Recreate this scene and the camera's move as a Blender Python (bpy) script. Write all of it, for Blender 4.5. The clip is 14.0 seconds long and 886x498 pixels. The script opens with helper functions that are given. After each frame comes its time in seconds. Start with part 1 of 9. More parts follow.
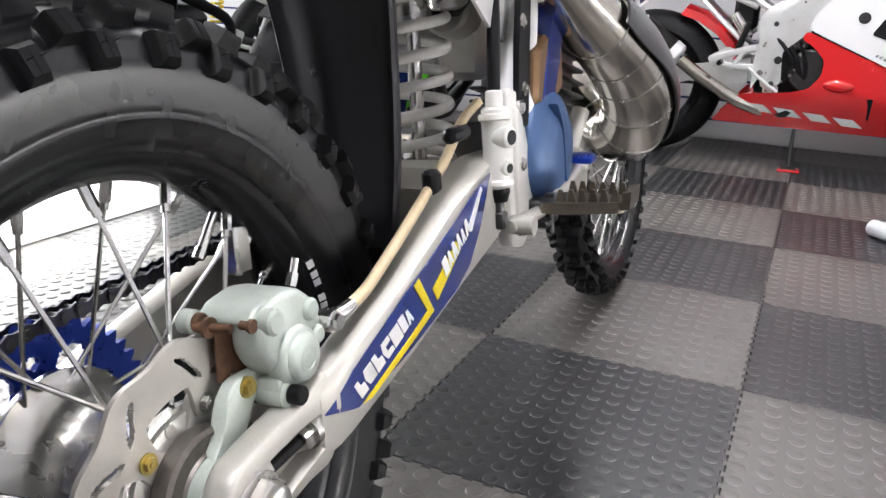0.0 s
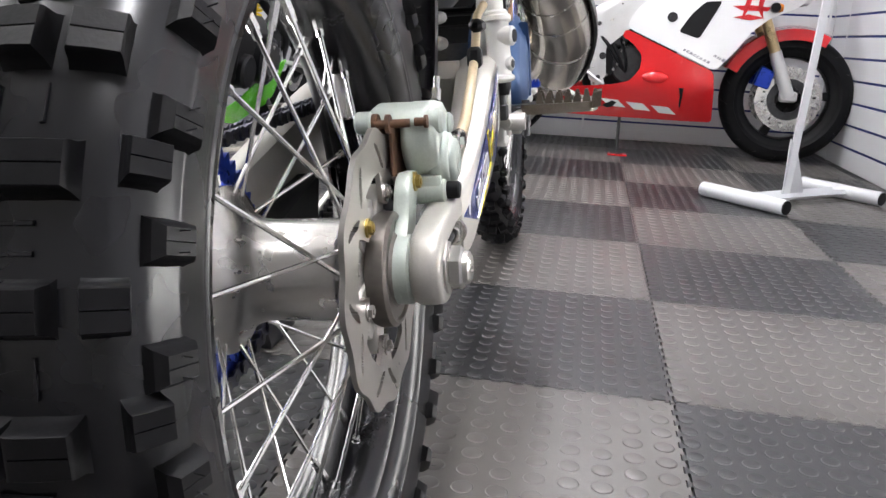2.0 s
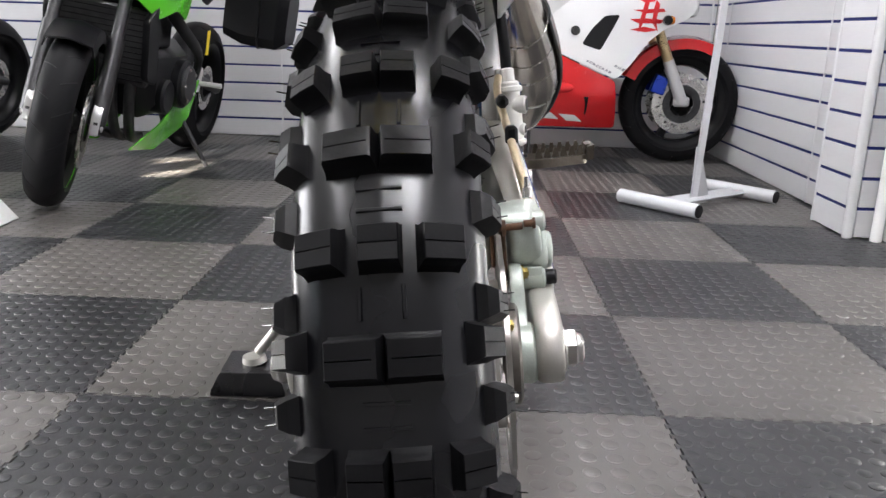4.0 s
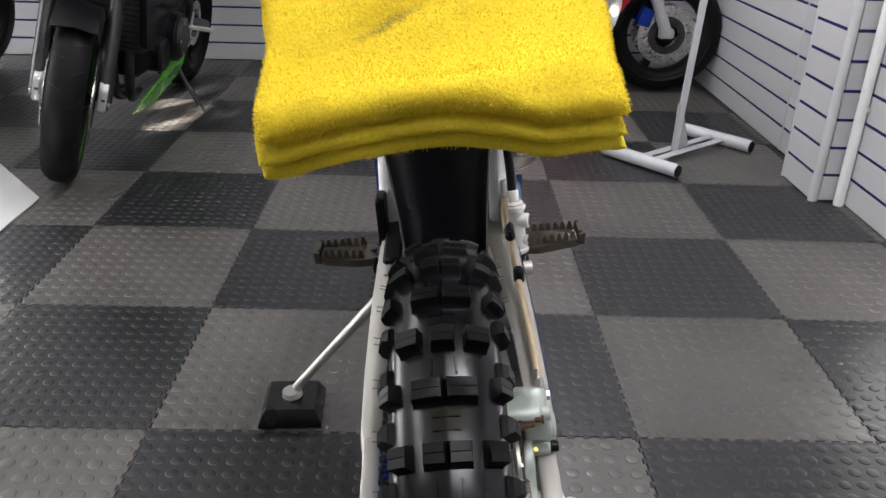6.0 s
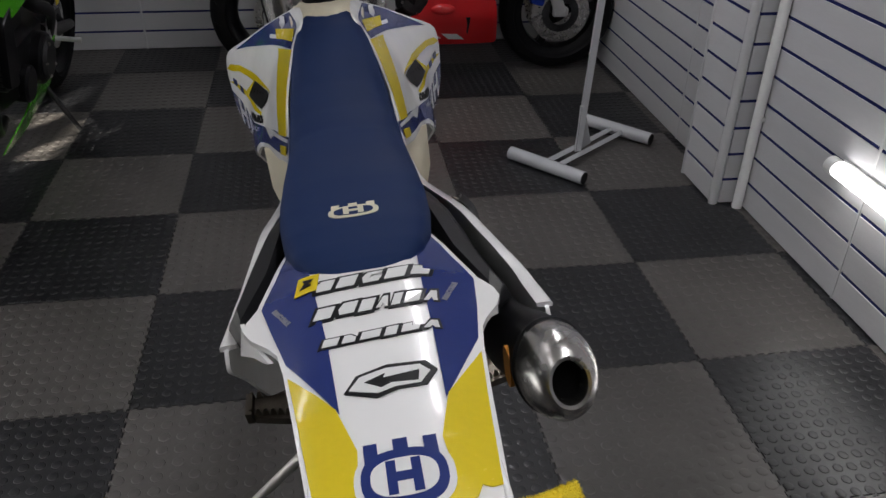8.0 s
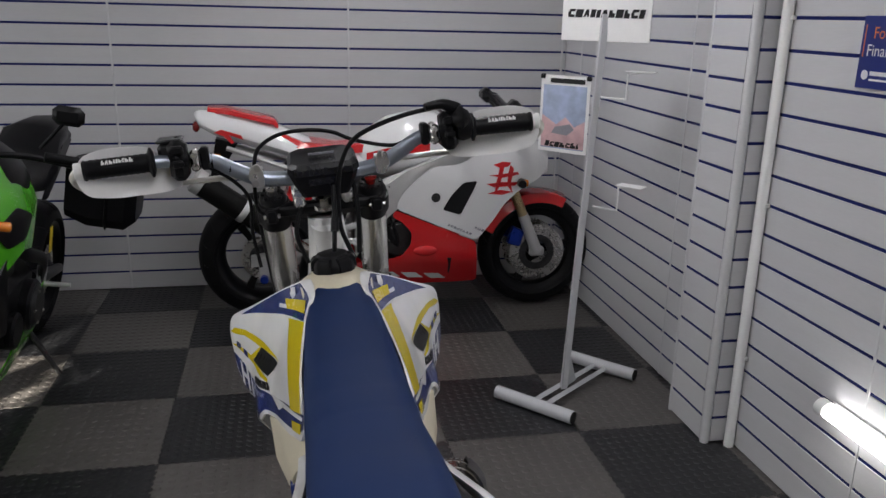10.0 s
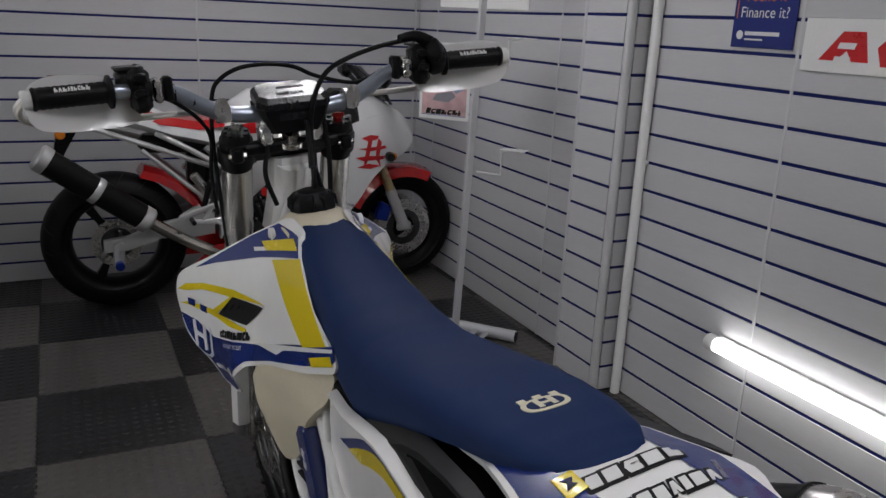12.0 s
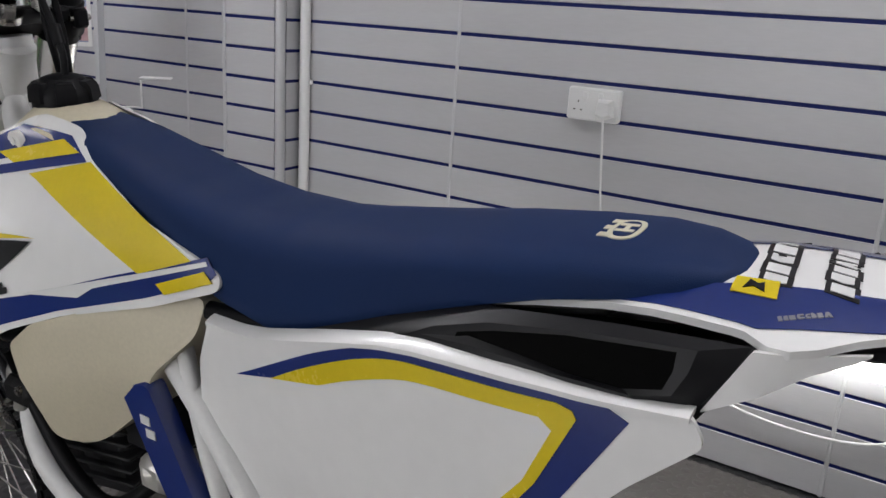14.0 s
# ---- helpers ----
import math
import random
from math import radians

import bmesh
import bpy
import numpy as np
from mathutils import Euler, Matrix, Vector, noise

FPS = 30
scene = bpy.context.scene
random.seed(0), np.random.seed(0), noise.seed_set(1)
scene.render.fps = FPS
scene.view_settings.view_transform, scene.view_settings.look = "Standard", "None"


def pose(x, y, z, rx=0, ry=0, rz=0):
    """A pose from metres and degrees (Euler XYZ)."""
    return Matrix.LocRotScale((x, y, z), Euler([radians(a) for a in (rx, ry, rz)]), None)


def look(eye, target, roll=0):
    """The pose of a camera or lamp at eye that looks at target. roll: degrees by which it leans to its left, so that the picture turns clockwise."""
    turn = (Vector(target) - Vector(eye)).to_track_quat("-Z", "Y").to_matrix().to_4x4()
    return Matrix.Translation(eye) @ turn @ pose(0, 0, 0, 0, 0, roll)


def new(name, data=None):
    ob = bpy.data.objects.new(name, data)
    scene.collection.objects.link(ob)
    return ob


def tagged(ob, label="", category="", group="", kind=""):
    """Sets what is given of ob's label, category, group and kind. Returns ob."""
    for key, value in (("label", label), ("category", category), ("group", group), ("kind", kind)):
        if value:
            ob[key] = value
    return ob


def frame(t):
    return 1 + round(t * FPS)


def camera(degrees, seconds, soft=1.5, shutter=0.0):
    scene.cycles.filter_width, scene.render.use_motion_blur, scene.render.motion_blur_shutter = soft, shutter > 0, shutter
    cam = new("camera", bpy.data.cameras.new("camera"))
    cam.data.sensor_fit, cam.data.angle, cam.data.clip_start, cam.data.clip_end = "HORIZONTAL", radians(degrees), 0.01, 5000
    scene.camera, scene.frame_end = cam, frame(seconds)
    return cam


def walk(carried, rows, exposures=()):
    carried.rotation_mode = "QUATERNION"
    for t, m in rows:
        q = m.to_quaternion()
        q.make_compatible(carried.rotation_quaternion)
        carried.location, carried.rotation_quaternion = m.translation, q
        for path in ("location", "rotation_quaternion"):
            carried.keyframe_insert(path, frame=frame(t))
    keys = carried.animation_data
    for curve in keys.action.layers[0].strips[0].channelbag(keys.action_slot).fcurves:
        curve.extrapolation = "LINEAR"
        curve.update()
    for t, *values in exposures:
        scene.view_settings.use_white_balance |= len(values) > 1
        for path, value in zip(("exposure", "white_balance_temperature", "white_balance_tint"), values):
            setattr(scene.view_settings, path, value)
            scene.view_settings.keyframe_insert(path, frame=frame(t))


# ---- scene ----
cam = camera(57.9, 14.0)
PATH = [
    (0, (0.532, -1.444, 0.683), (-0.241, 0.293, 0.063), 2.6),
    (0.5, (0.533, -1.485, 0.596), (-0.15, 0.302, 0.014), 2.8),
    (1, (0.522, -1.508, 0.568), (-0.016, 0.341, 0.027), 2.9),
    (1.5, (0.444, -1.582, 0.546), (0.037, 0.307, 0.03), 2.9),
    (2, (0.336, -1.662, 0.526), (0.012, 0.242, 0.004), 2.9),
    (2.5, (0.221, -1.711, 0.516), (-0.027, 0.203, -0.012), 2.5),
    (3, (0.162, -1.738, 0.515), (-0.017, 0.184, -0.011), 2.2),
    (3.5, (0.153, -1.75, 0.533), (0.061, 0.177, 0.006), 2.0),
    (3.7, (0.149, -1.748, 0.565), (0.088, 0.18, 0.038), 2.0),
    (5.8, (0.081, -1.806, 1.013), (0.103, 0.036, 0.235), 1.6),
    (6, (0.075, -1.813, 1.051), (0.101, -0.009, 0.189), 1.6),
    (6.5, (0.047, -1.788, 1.162), (0.107, -0.049, 0.177), 1.2),
    (7, (0.026, -1.745, 1.284), (0.145, -0.049, 0.231), 0.9),
    (7.5, (0.001, -1.678, 1.351), (0.216, -0.006, 0.274), 1.3),
    (8, (0.02, -1.57, 1.399), (0.301, 0.107, 0.346), 1.4),
    (8.5, (0.038, -1.51, 1.452), (0.373, 0.247, 0.557), 1.5),
    (9, (0.025, -1.497, 1.488), (0.387, 0.346, 0.801), 1.4),
    (9.2, (0.017, -1.5, 1.499), (0.384, 0.363, 0.872), 1.4),
    (11.3, (-0.238, -1.563, 1.395), (0.288, 0.292, 0.865), 1.9),
    (11.5, (-0.272, -1.522, 1.381), (0.338, 0.306, 0.845), 2.3),
    (12, (-0.357, -1.434, 1.347), (0.487, 0.295, 0.802), 2.8),
    (12.5, (-0.453, -1.372, 1.323), (0.651, 0.202, 0.773), 3.1),
    (13, (-0.52, -1.246, 1.28), (0.818, 0.132, 0.723), 3.6),
    (13.5, (-0.548, -1.112, 1.238), (0.951, 0.085, 0.673), 3.7),
    (14, (-0.586, -1.056, 1.164), (1.05, -0.057, 0.593), 3.8),
]
walk(cam, [(t, look(eye, target, roll)) for t, eye, target, roll in PATH],
     exposures=[(0.0, 5.27), (0.5, 4.67), (1.0, 4.57), (1.5, 5.12), (2.0, 5.37), (2.5, 5.22), (3.5, 5.10), (6.0, 4.40), (6.5, 3.81), (7.5, 2.93), (8.5, 3.26), (9.2, 3.41), (11.5, 3.17), (12.0, 2.97), (12.5, 2.42), (13.0, 2.22), (13.5, 2.97), (14.0, 3.42)])

# ---- world and light ----
world = bpy.data.worlds.new("world")
scene.world = world
world.use_nodes = True
_sky = world.node_tree.nodes.new("ShaderNodeTexSky")
_sky.sky_type, _sky.sun_disc = "NISHITA", False
_sky.sun_elevation, _sky.sun_rotation = radians(15), radians(220.4)
world.node_tree.links.new(_sky.outputs[0], world.node_tree.nodes["Background"].inputs[0])
world.node_tree.nodes["Background"].inputs[1].default_value = 0.12


def lamp(name, kind, m, energy, color=(1, 1, 1), size=(1, 1), angle=0.5):
    data = bpy.data.lights.new(name, kind)
    data.energy, data.color = energy, color
    if kind == "AREA":
        data.shape, data.size, data.size_y = "RECTANGLE", size[0], size[1]
    if kind == "SUN":
        data.angle = radians(angle)
    ob = new(name, data)
    ob.matrix_basis = m
    return ob


lamp("sun", "SUN", look((-4.60, -5.41, 1.90), (0.0, 0.0, 0.0)), 5.0, (1.0, 0.93, 0.82))
CEIL = 2.55
BATTENS = [(-1.45, -1.6), (-1.45, 0.6), (0.40, -1.6), (0.40, 1.3)]
for bx, by in BATTENS:
    lamp("batten_light", "AREA", pose(bx, by, CEIL - 0.075), 0.45 if bx < 0 else 1.7, (0.965, 0.955, 1.0), (0.1, 1.5))


WIN = (-0.9, 2.3, 0.95, 2.25)  # unseen street window: y and z
# area lamp added in the opening to stand in for daylight from the left
lamp("window_light", "AREA", look((-4.585, (WIN[0] + WIN[1]) / 2, (WIN[2] + WIN[3]) / 2), (0.0, (WIN[0] + WIN[1]) / 2, (WIN[2] + WIN[3]) / 2)), 5.2, (0.96, 0.955, 1.0), (WIN[1] - WIN[0], WIN[3] - WIN[2]))


# ---- materials ----
def mat(name, col, rough=0.5, metal=0.0, var=0.12, scale=5.0, fine=180.0, bump=0.03, rvar=0.12, coat=0.0, spec=0.5, piece=0.0, glow=0.0, stretch=(1, 1, 1)):
    """A surface with variation at two scales, wear in the gloss and fine relief."""
    m = bpy.data.materials.new(name)
    m.use_nodes = True
    nt = m.node_tree
    p = nt.nodes["Principled BSDF"]
    link = nt.links.new
    tc = nt.nodes.new("ShaderNodeTexCoord")
    mp = nt.nodes.new("ShaderNodeMapping")
    mp.inputs["Scale"].default_value = stretch
    link(tc.outputs["Object"], mp.inputs[0])
    big, small = nt.nodes.new("ShaderNodeTexNoise"), nt.nodes.new("ShaderNodeTexNoise")
    big.inputs["Scale"].default_value, big.inputs["Detail"].default_value = scale, 5
    small.inputs["Scale"].default_value, small.inputs["Detail"].default_value = fine, 2
    link(mp.outputs[0], big.inputs["Vector"])
    link(mp.outputs[0], small.inputs["Vector"])
    mix = nt.nodes.new("ShaderNodeMath")
    mix.operation = "MULTIPLY_ADD"
    link(big.outputs[0], mix.inputs[0])
    mix.inputs[1].default_value = 0.65
    half = nt.nodes.new("ShaderNodeMath")
    half.operation = "MULTIPLY"
    half.inputs[1].default_value = 0.35
    link(small.outputs[0], half.inputs[0])
    link(half.outputs[0], mix.inputs[2])
    ramp = nt.nodes.new("ShaderNodeValToRGB")
    ramp.color_ramp.elements[0].position, ramp.color_ramp.elements[1].position = 0.3, 0.7
    ramp.color_ramp.elements[0].color = (*[max(0, c * (1 - var)) for c in col], 1)
    ramp.color_ramp.elements[1].color = (*[min(1, c * (1 + var)) for c in col], 1)
    link(mix.outputs[0], ramp.inputs[0])
    out = ramp.outputs[0]
    if piece:
        info, hsv, rng = nt.nodes.new("ShaderNodeObjectInfo"), nt.nodes.new("ShaderNodeHueSaturation"), nt.nodes.new("ShaderNodeMapRange")
        rng.inputs[3].default_value, rng.inputs[4].default_value = 1 - piece, 1 + piece
        link(info.outputs["Random"], rng.inputs[0])
        link(rng.outputs[0], hsv.inputs["Value"])
        link(out, hsv.inputs["Color"])
        out = hsv.outputs[0]
    link(out, p.inputs["Base Color"])
    rr = nt.nodes.new("ShaderNodeMapRange")
    rr.inputs[1].default_value, rr.inputs[2].default_value = 0.3, 0.7
    rr.inputs[3].default_value, rr.inputs[4].default_value = max(0.02, rough - rvar * 0.5), min(1, rough + rvar * 0.5)
    link(mix.outputs[0], rr.inputs[0])
    link(rr.outputs[0], p.inputs["Roughness"])
    p.inputs["Metallic"].default_value = metal
    p.inputs["Specular IOR Level"].default_value = spec
    p.inputs["Coat Weight"].default_value = coat
    p.inputs["Coat Roughness"].default_value = 0.06
    if bump:
        b = nt.nodes.new("ShaderNodeBump")
        b.inputs["Strength"].default_value, b.inputs["Distance"].default_value = bump, 0.002
        link(small.outputs[0], b.inputs["Height"])
        link(b.outputs[0], p.inputs["Normal"])
    if glow:
        p.inputs["Emission Color"].default_value = (*col, 1)
        p.inputs["Emission Strength"].default_value = glow
    return m


M_TILE_L = mat("light_pvc_tile", (0.080, 0.0735, 0.068), 0.38, var=0.24, scale=3.5, fine=90, bump=0.12, rvar=0.2, piece=0.10, spec=0.75)
M_TILE_D = mat("dark_pvc_tile", (0.0100, 0.0104, 0.0120), 0.38, var=0.30, scale=3.5, fine=90, bump=0.12, rvar=0.2, piece=0.12, spec=0.62)
M_SLAT = mat("grey_slat_laminate", (0.535, 0.533, 0.545), 0.38, var=0.05, scale=2.5, fine=60, bump=0.02, piece=0.02, stretch=(0.4, 0.4, 3))
M_INSERT = mat("blue_groove_insert", (0.007, 0.014, 0.105), 0.5, var=0.1, spec=0.2)
M_TRIM = mat("pale_grey_trim", (0.58, 0.58, 0.59), 0.35, var=0.06)
M_PLASTER = mat("white_plaster", (0.72, 0.71, 0.69), 0.8, var=0.06, bump=0.1)
# for the unseen walls: kept dull so glossy blacks reflect less
M_DIM = mat("unseen_wall_grey", (0.22, 0.215, 0.21), 0.85, var=0.12, bump=0.1)
M_WHITE = mat("white_paint", (0.78, 0.78, 0.77), 0.4, var=0.05)
M_GREYMET = mat("grey_powder_coat", (0.50, 0.51, 0.53), 0.38, var=0.07, metal=0.0, fine=400, bump=0.05)
M_BLACKP = mat("black_plastic", (0.0065, 0.0065, 0.0075), 0.42, var=0.25, fine=500, bump=0.05, spec=0.15)
M_RUBBER = mat("tyre_rubber", (0.0030, 0.0031, 0.0045), 0.27, var=0.15, scale=4, fine=20, bump=0.0, rvar=0.05, spec=0.58)
M_BLOCK = mat("worn_tread_rubber", (0.0060, 0.0060, 0.0068), 0.42, var=0.35, scale=22, fine=300, bump=0.08, rvar=0.12, spec=0.22)
M_LED = mat("lit_diffuser", (1.0, 0.99, 0.97), 0.5, var=0.0, bump=0, glow=0.95)
M_CEILLED = mat("ceiling_diffuser", (1.0, 0.99, 0.97), 0.5, var=0.0, bump=0, glow=0.31)
M_ALU = mat("cast_aluminium", (0.56, 0.545, 0.51), 0.38, metal=0.6, var=0.07, scale=12, fine=500, bump=0.02, rvar=0.1)
M_STEEL = mat("brushed_steel", (0.60, 0.585, 0.56), 0.27, metal=1.0, var=0.04, scale=5, fine=60, bump=0.0, rvar=0.06, stretch=(1, 1, 1))
M_DISC = mat("ground_disc_steel", (0.50, 0.475, 0.44), 0.33, metal=0.9, var=0.10, scale=26, fine=240, bump=0.03, rvar=0.14)
M_CHROME = mat("bright_spoke_steel", (0.70, 0.69, 0.67), 0.2, metal=1.0, var=0.06, scale=20, bump=0.0)
M_DARKMET = mat("dark_metal", (0.06, 0.06, 0.062), 0.35, metal=0.8, var=0.3, scale=30)
M_RUST = mat("rusty_steel", (0.11, 0.055, 0.03), 0.7, metal=0.3, var=0.5, scale=90)
M_BLUEANO = mat("blue_anodised_alloy", (0.008, 0.035, 0.30), 0.30, metal=0.55, var=0.15, scale=30)
M_WPLAST = mat("white_gloss_plastic", (0.83, 0.825, 0.815), 0.25, var=0.04, scale=3, fine=40, bump=0.008, rvar=0.04, coat=0.4)
M_BLUEDEC = mat("dark_blue_decal", (0.014, 0.030, 0.165), 0.22, var=0.08, coat=0.5, bump=0.01)
M_YELDEC = mat("yellow_decal", (0.72, 0.56, 0.015), 0.24, var=0.06, coat=0.5, bump=0.01)
M_WHTDEC = mat("white_decal", (0.78, 0.78, 0.77), 0.22, var=0.04, coat=0.5, bump=0.01)
M_BLKDEC = mat("black_decal", (0.006, 0.006, 0.007), 0.4, var=0.1, spec=0.25)
M_GREYDEC = mat("grey_decal", (0.22, 0.22, 0.25), 0.3, var=0.1)
M_REDDEC = mat("red_decal", (0.55, 0.015, 0.02), 0.3, var=0.08)


# ---- building blocks ----
def g_join(*gs):
    V, F = [], []
    for v, f in gs:
        k = len(V)
        V += [tuple(p) for p in v]
        F += [tuple(i + k for i in face) for face in f]
    return V, F


def g_move(g, m):
    if not isinstance(m, Matrix):
        m = Matrix.Translation(m)
    return [tuple(m @ Vector(p)) for p in g[0]], g[1]


def g_mirror(g):
    return [(-p[0], p[1], p[2]) for p in g[0]], [tuple(reversed(f)) for f in g[1]]


def box(sx, sy, sz, c=(0, 0, 0), bev=0.0, m=None):
    """A box with chamfered edges."""
    h = (sx / 2, sy / 2, sz / 2)
    b = min(bev, 0.49 * min(sx, sy, sz))
    if b <= 0:
        V = [(x * h[0], y * h[1], z * h[2]) for x in (-1, 1) for y in (-1, 1) for z in (-1, 1)]
        F = [(0, 1, 3, 2), (4, 6, 7, 5), (0, 4, 5, 1), (2, 3, 7, 6), (0, 2, 6, 4), (1, 5, 7, 3)]
    else:
        V, at = [], {}
        for s in [(x, y, z) for x in (-1, 1) for y in (-1, 1) for z in (-1, 1)]:
            for a in range(3):
                at[s, a] = len(V)
                V.append(tuple(s[i] * (h[i] - (0 if i == a else b)) for i in range(3)))
        F = []
        for a in range(3):
            u, w = (a + 1) % 3, (a + 2) % 3
            for sg in (-1, 1):
                f = []
                for su, sw in ((-1, -1), (1, -1), (1, 1), (-1, 1)):
                    s = [0, 0, 0]
                    s[a], s[u], s[w] = sg, su, sw
                    f.append(at[tuple(s), a])
                F.append(tuple(f if sg > 0 else f[::-1]))
            for su in (-1, 1):
                for sw in (-1, 1):
                    s0, s1 = [0, 0, 0], [0, 0, 0]
                    s0[a], s1[a] = -1, 1
                    s0[u] = s1[u] = su
                    s0[w] = s1[w] = sw
                    f = [at[tuple(s0), u], at[tuple(s1), u], at[tuple(s1), w], at[tuple(s0), w]]
                    F.append(tuple(f if su * sw < 0 else f[::-1]))
        for s in [(x, y, z) for x in (-1, 1) for y in (-1, 1) for z in (-1, 1)]:
            f = [at[s, 0], at[s, 1], at[s, 2]]
            F.append(tuple(f if s[0] * s[1] * s[2] > 0 else f[::-1]))
    g = (V, F)
    if m is not None:
        g = g_move(g, m)
    return g_move(g, Matrix.Translation(c))


def loft(rings, closed=True, caps=True, loop=False):
    """A skin over rings of as many points each."""
    n, V, F = len(rings[0]), [], []
    for r in rings:
        V += [tuple(p) for p in r]
    for i in range(len(rings) if loop else len(rings) - 1):
        a, b = i * n, ((i + 1) % len(rings)) * n
        for j in range(n if closed else n - 1):
            k = (j + 1) % n
            F.append((a + j, a + k, b + k, b + j))
    if caps and closed and not loop:
        F.append(tuple(range(n - 1, -1, -1)))
        F.append(tuple(range(len(V) - n, len(V))))
    return V, F


def smooth_path(pts, k=6):
    """Points of a smooth curve through the given ones."""
    P = [Vector(p) for p in pts]
    if len(P) < 3:
        return P
    out = []
    for i in range(len(P) - 1):
        p0, p1, p2, p3 = P[max(0, i - 1)], P[i], P[i + 1], P[min(len(P) - 1, i + 2)]
        for j in range(k):
            t = j / k
            out.append(0.5 * ((2 * p1) + (p2 - p0) * t + (2 * p0 - 5 * p1 + 4 * p2 - p3) * t * t + (3 * p1 - p0 - 3 * p2 + p3) * t ** 3))
    return out + [P[-1]]


def tube(pts, r, n=12, smooth=0, loop=False, flat=1.0, caps=True, up=None):
    """A round bar along a path; r may be a list over the given points."""
    P = [Vector(p) for p in pts]
    R = list(r) if isinstance(r, (list, tuple)) else [r] * len(P)
    if smooth:
        Q = smooth_path(P, smooth)
        R = [float(v) for v in np.interp(np.linspace(0, len(P) - 1, len(Q)), range(len(P)), R)]
        P = Q
    rings, nrm = [], None
    for i, p in enumerate(P):
        if loop:
            t = P[(i + 1) % len(P)] - P[i - 1]
        else:
            t = P[min(i + 1, len(P) - 1)] - P[max(i - 1, 0)]
        t.normalize()
        if nrm is None:
            a = Vector(up) if up else (Vector((0, 0, 1)) if abs(t.z) < 0.9 else Vector((1, 0, 0)))
            nrm = (a - t * a.dot(t)).normalized()
        else:
            nrm = (nrm - t * nrm.dot(t)).normalized()
        bi = t.cross(nrm)
        rings.append([p + R[i] * (math.cos(q) * nrm + flat * math.sin(q) * bi) for q in (2 * math.pi * k / n for k in range(n))])
    return loft(rings, loop=loop, caps=caps)


AXM = {"x": Matrix.Rotation(math.pi / 2, 4, "Y"), "y": Matrix.Rotation(-math.pi / 2, 4, "X"), "z": Matrix.Identity(4)}


def lathe(profile, n=48, axis="x", c=(0, 0, 0), loop=False):
    """A turned body: (radius, height) pairs round an axis."""
    rings = [[(r * math.cos(q), r * math.sin(q), h) for q in (2 * math.pi * k / n for k in range(n))] for r, h in profile]
    return g_move(loft(rings, loop=loop), Matrix.Translation(c) @ AXM[axis])


def cyl(a, b, r, n=16, bev=0.0):
    a, b = Vector(a), Vector(b)
    d = (b - a).normalized()
    if bev:
        return tube([a, a + d * bev * 0.01, a + d * bev, b - d * bev, b - d * bev * 0.01, b], [r - bev, r - bev, r, r, r - bev, r - bev], n)
    return tube([a, b], r, n)


def bolt(p, d, r=0.006, h=0.006):
    p, d = Vector(p), Vector(d).normalized()
    return g_join(cyl(p - d * 0.004, p + d * 0.0015, r * 1.45, 16), cyl(p, p + d * h, r, 6), cyl(p + d * h * 0.9, p + d * (h + 0.001), r * 0.5, 8))


def prism(poly, h0, h1, axis="x", bev=0.0):
    """A flat outline with thickness. axis x: outline in (y, z); y: (x, z); z: (x, y)."""
    def put(p, h):
        return {"x": (h, p[0], p[1]), "y": (p[0], h, p[1]), "z": (p[0], p[1], h)}[axis]
    c = (sum(p[0] for p in poly) / len(poly), sum(p[1] for p in poly) / len(poly))
    rings = []
    if bev:
        size = max(max(abs(p[0] - c[0]), abs(p[1] - c[1])) for p in poly)
        s = 1 - bev / size
        small = [(c[0] + (p[0] - c[0]) * s, c[1] + (p[1] - c[1]) * s) for p in poly]
        sg = 1 if h1 > h0 else -1
        rings = [[put(p, h0) for p in small], [put(p, h0 + sg * bev) for p in poly], [put(p, h1 - sg * bev) for p in poly], [put(p, h1) for p in small]]
    else:
        rings = [[put(p, h0) for p in poly], [put(p, h1) for p in poly]]
    return loft(rings)


def round_poly(pts, r=0.01, k=4):
    """An outline with rounded corners."""
    out = []
    for i, p in enumerate(pts):
        p, a, b = Vector(p), Vector(pts[i - 1]), Vector(pts[(i + 1) % len(pts)])
        da, db = (a - p), (b - p)
        ra, rb = min(r, da.length * 0.45), min(r, db.length * 0.45)
        s, e = p + da.normalized() * ra, p + db.normalized() * rb
        for j in range(k + 1):
            t = j / k
            out.append(tuple((1 - t) ** 2 * s + 2 * t * (1 - t) * p + t * t * e))
    return out


def curve_poly(pts, k=6):
    """A closed smooth outline through points."""
    n = len(pts)
    P = [Vector(p) for p in pts]
    out = []
    for i in range(n):
        p0, p1, p2, p3 = P[i - 1], P[i], P[(i + 1) % n], P[(i + 2) % n]
        for j in range(k):
            t = j / k
            out.append(tuple(0.5 * ((2 * p1) + (p2 - p0) * t + (2 * p0 - 5 * p1 + 4 * p2 - p3) * t * t + (3 * p1 - p0 - 3 * p2 + p3) * t ** 3)))
    return out


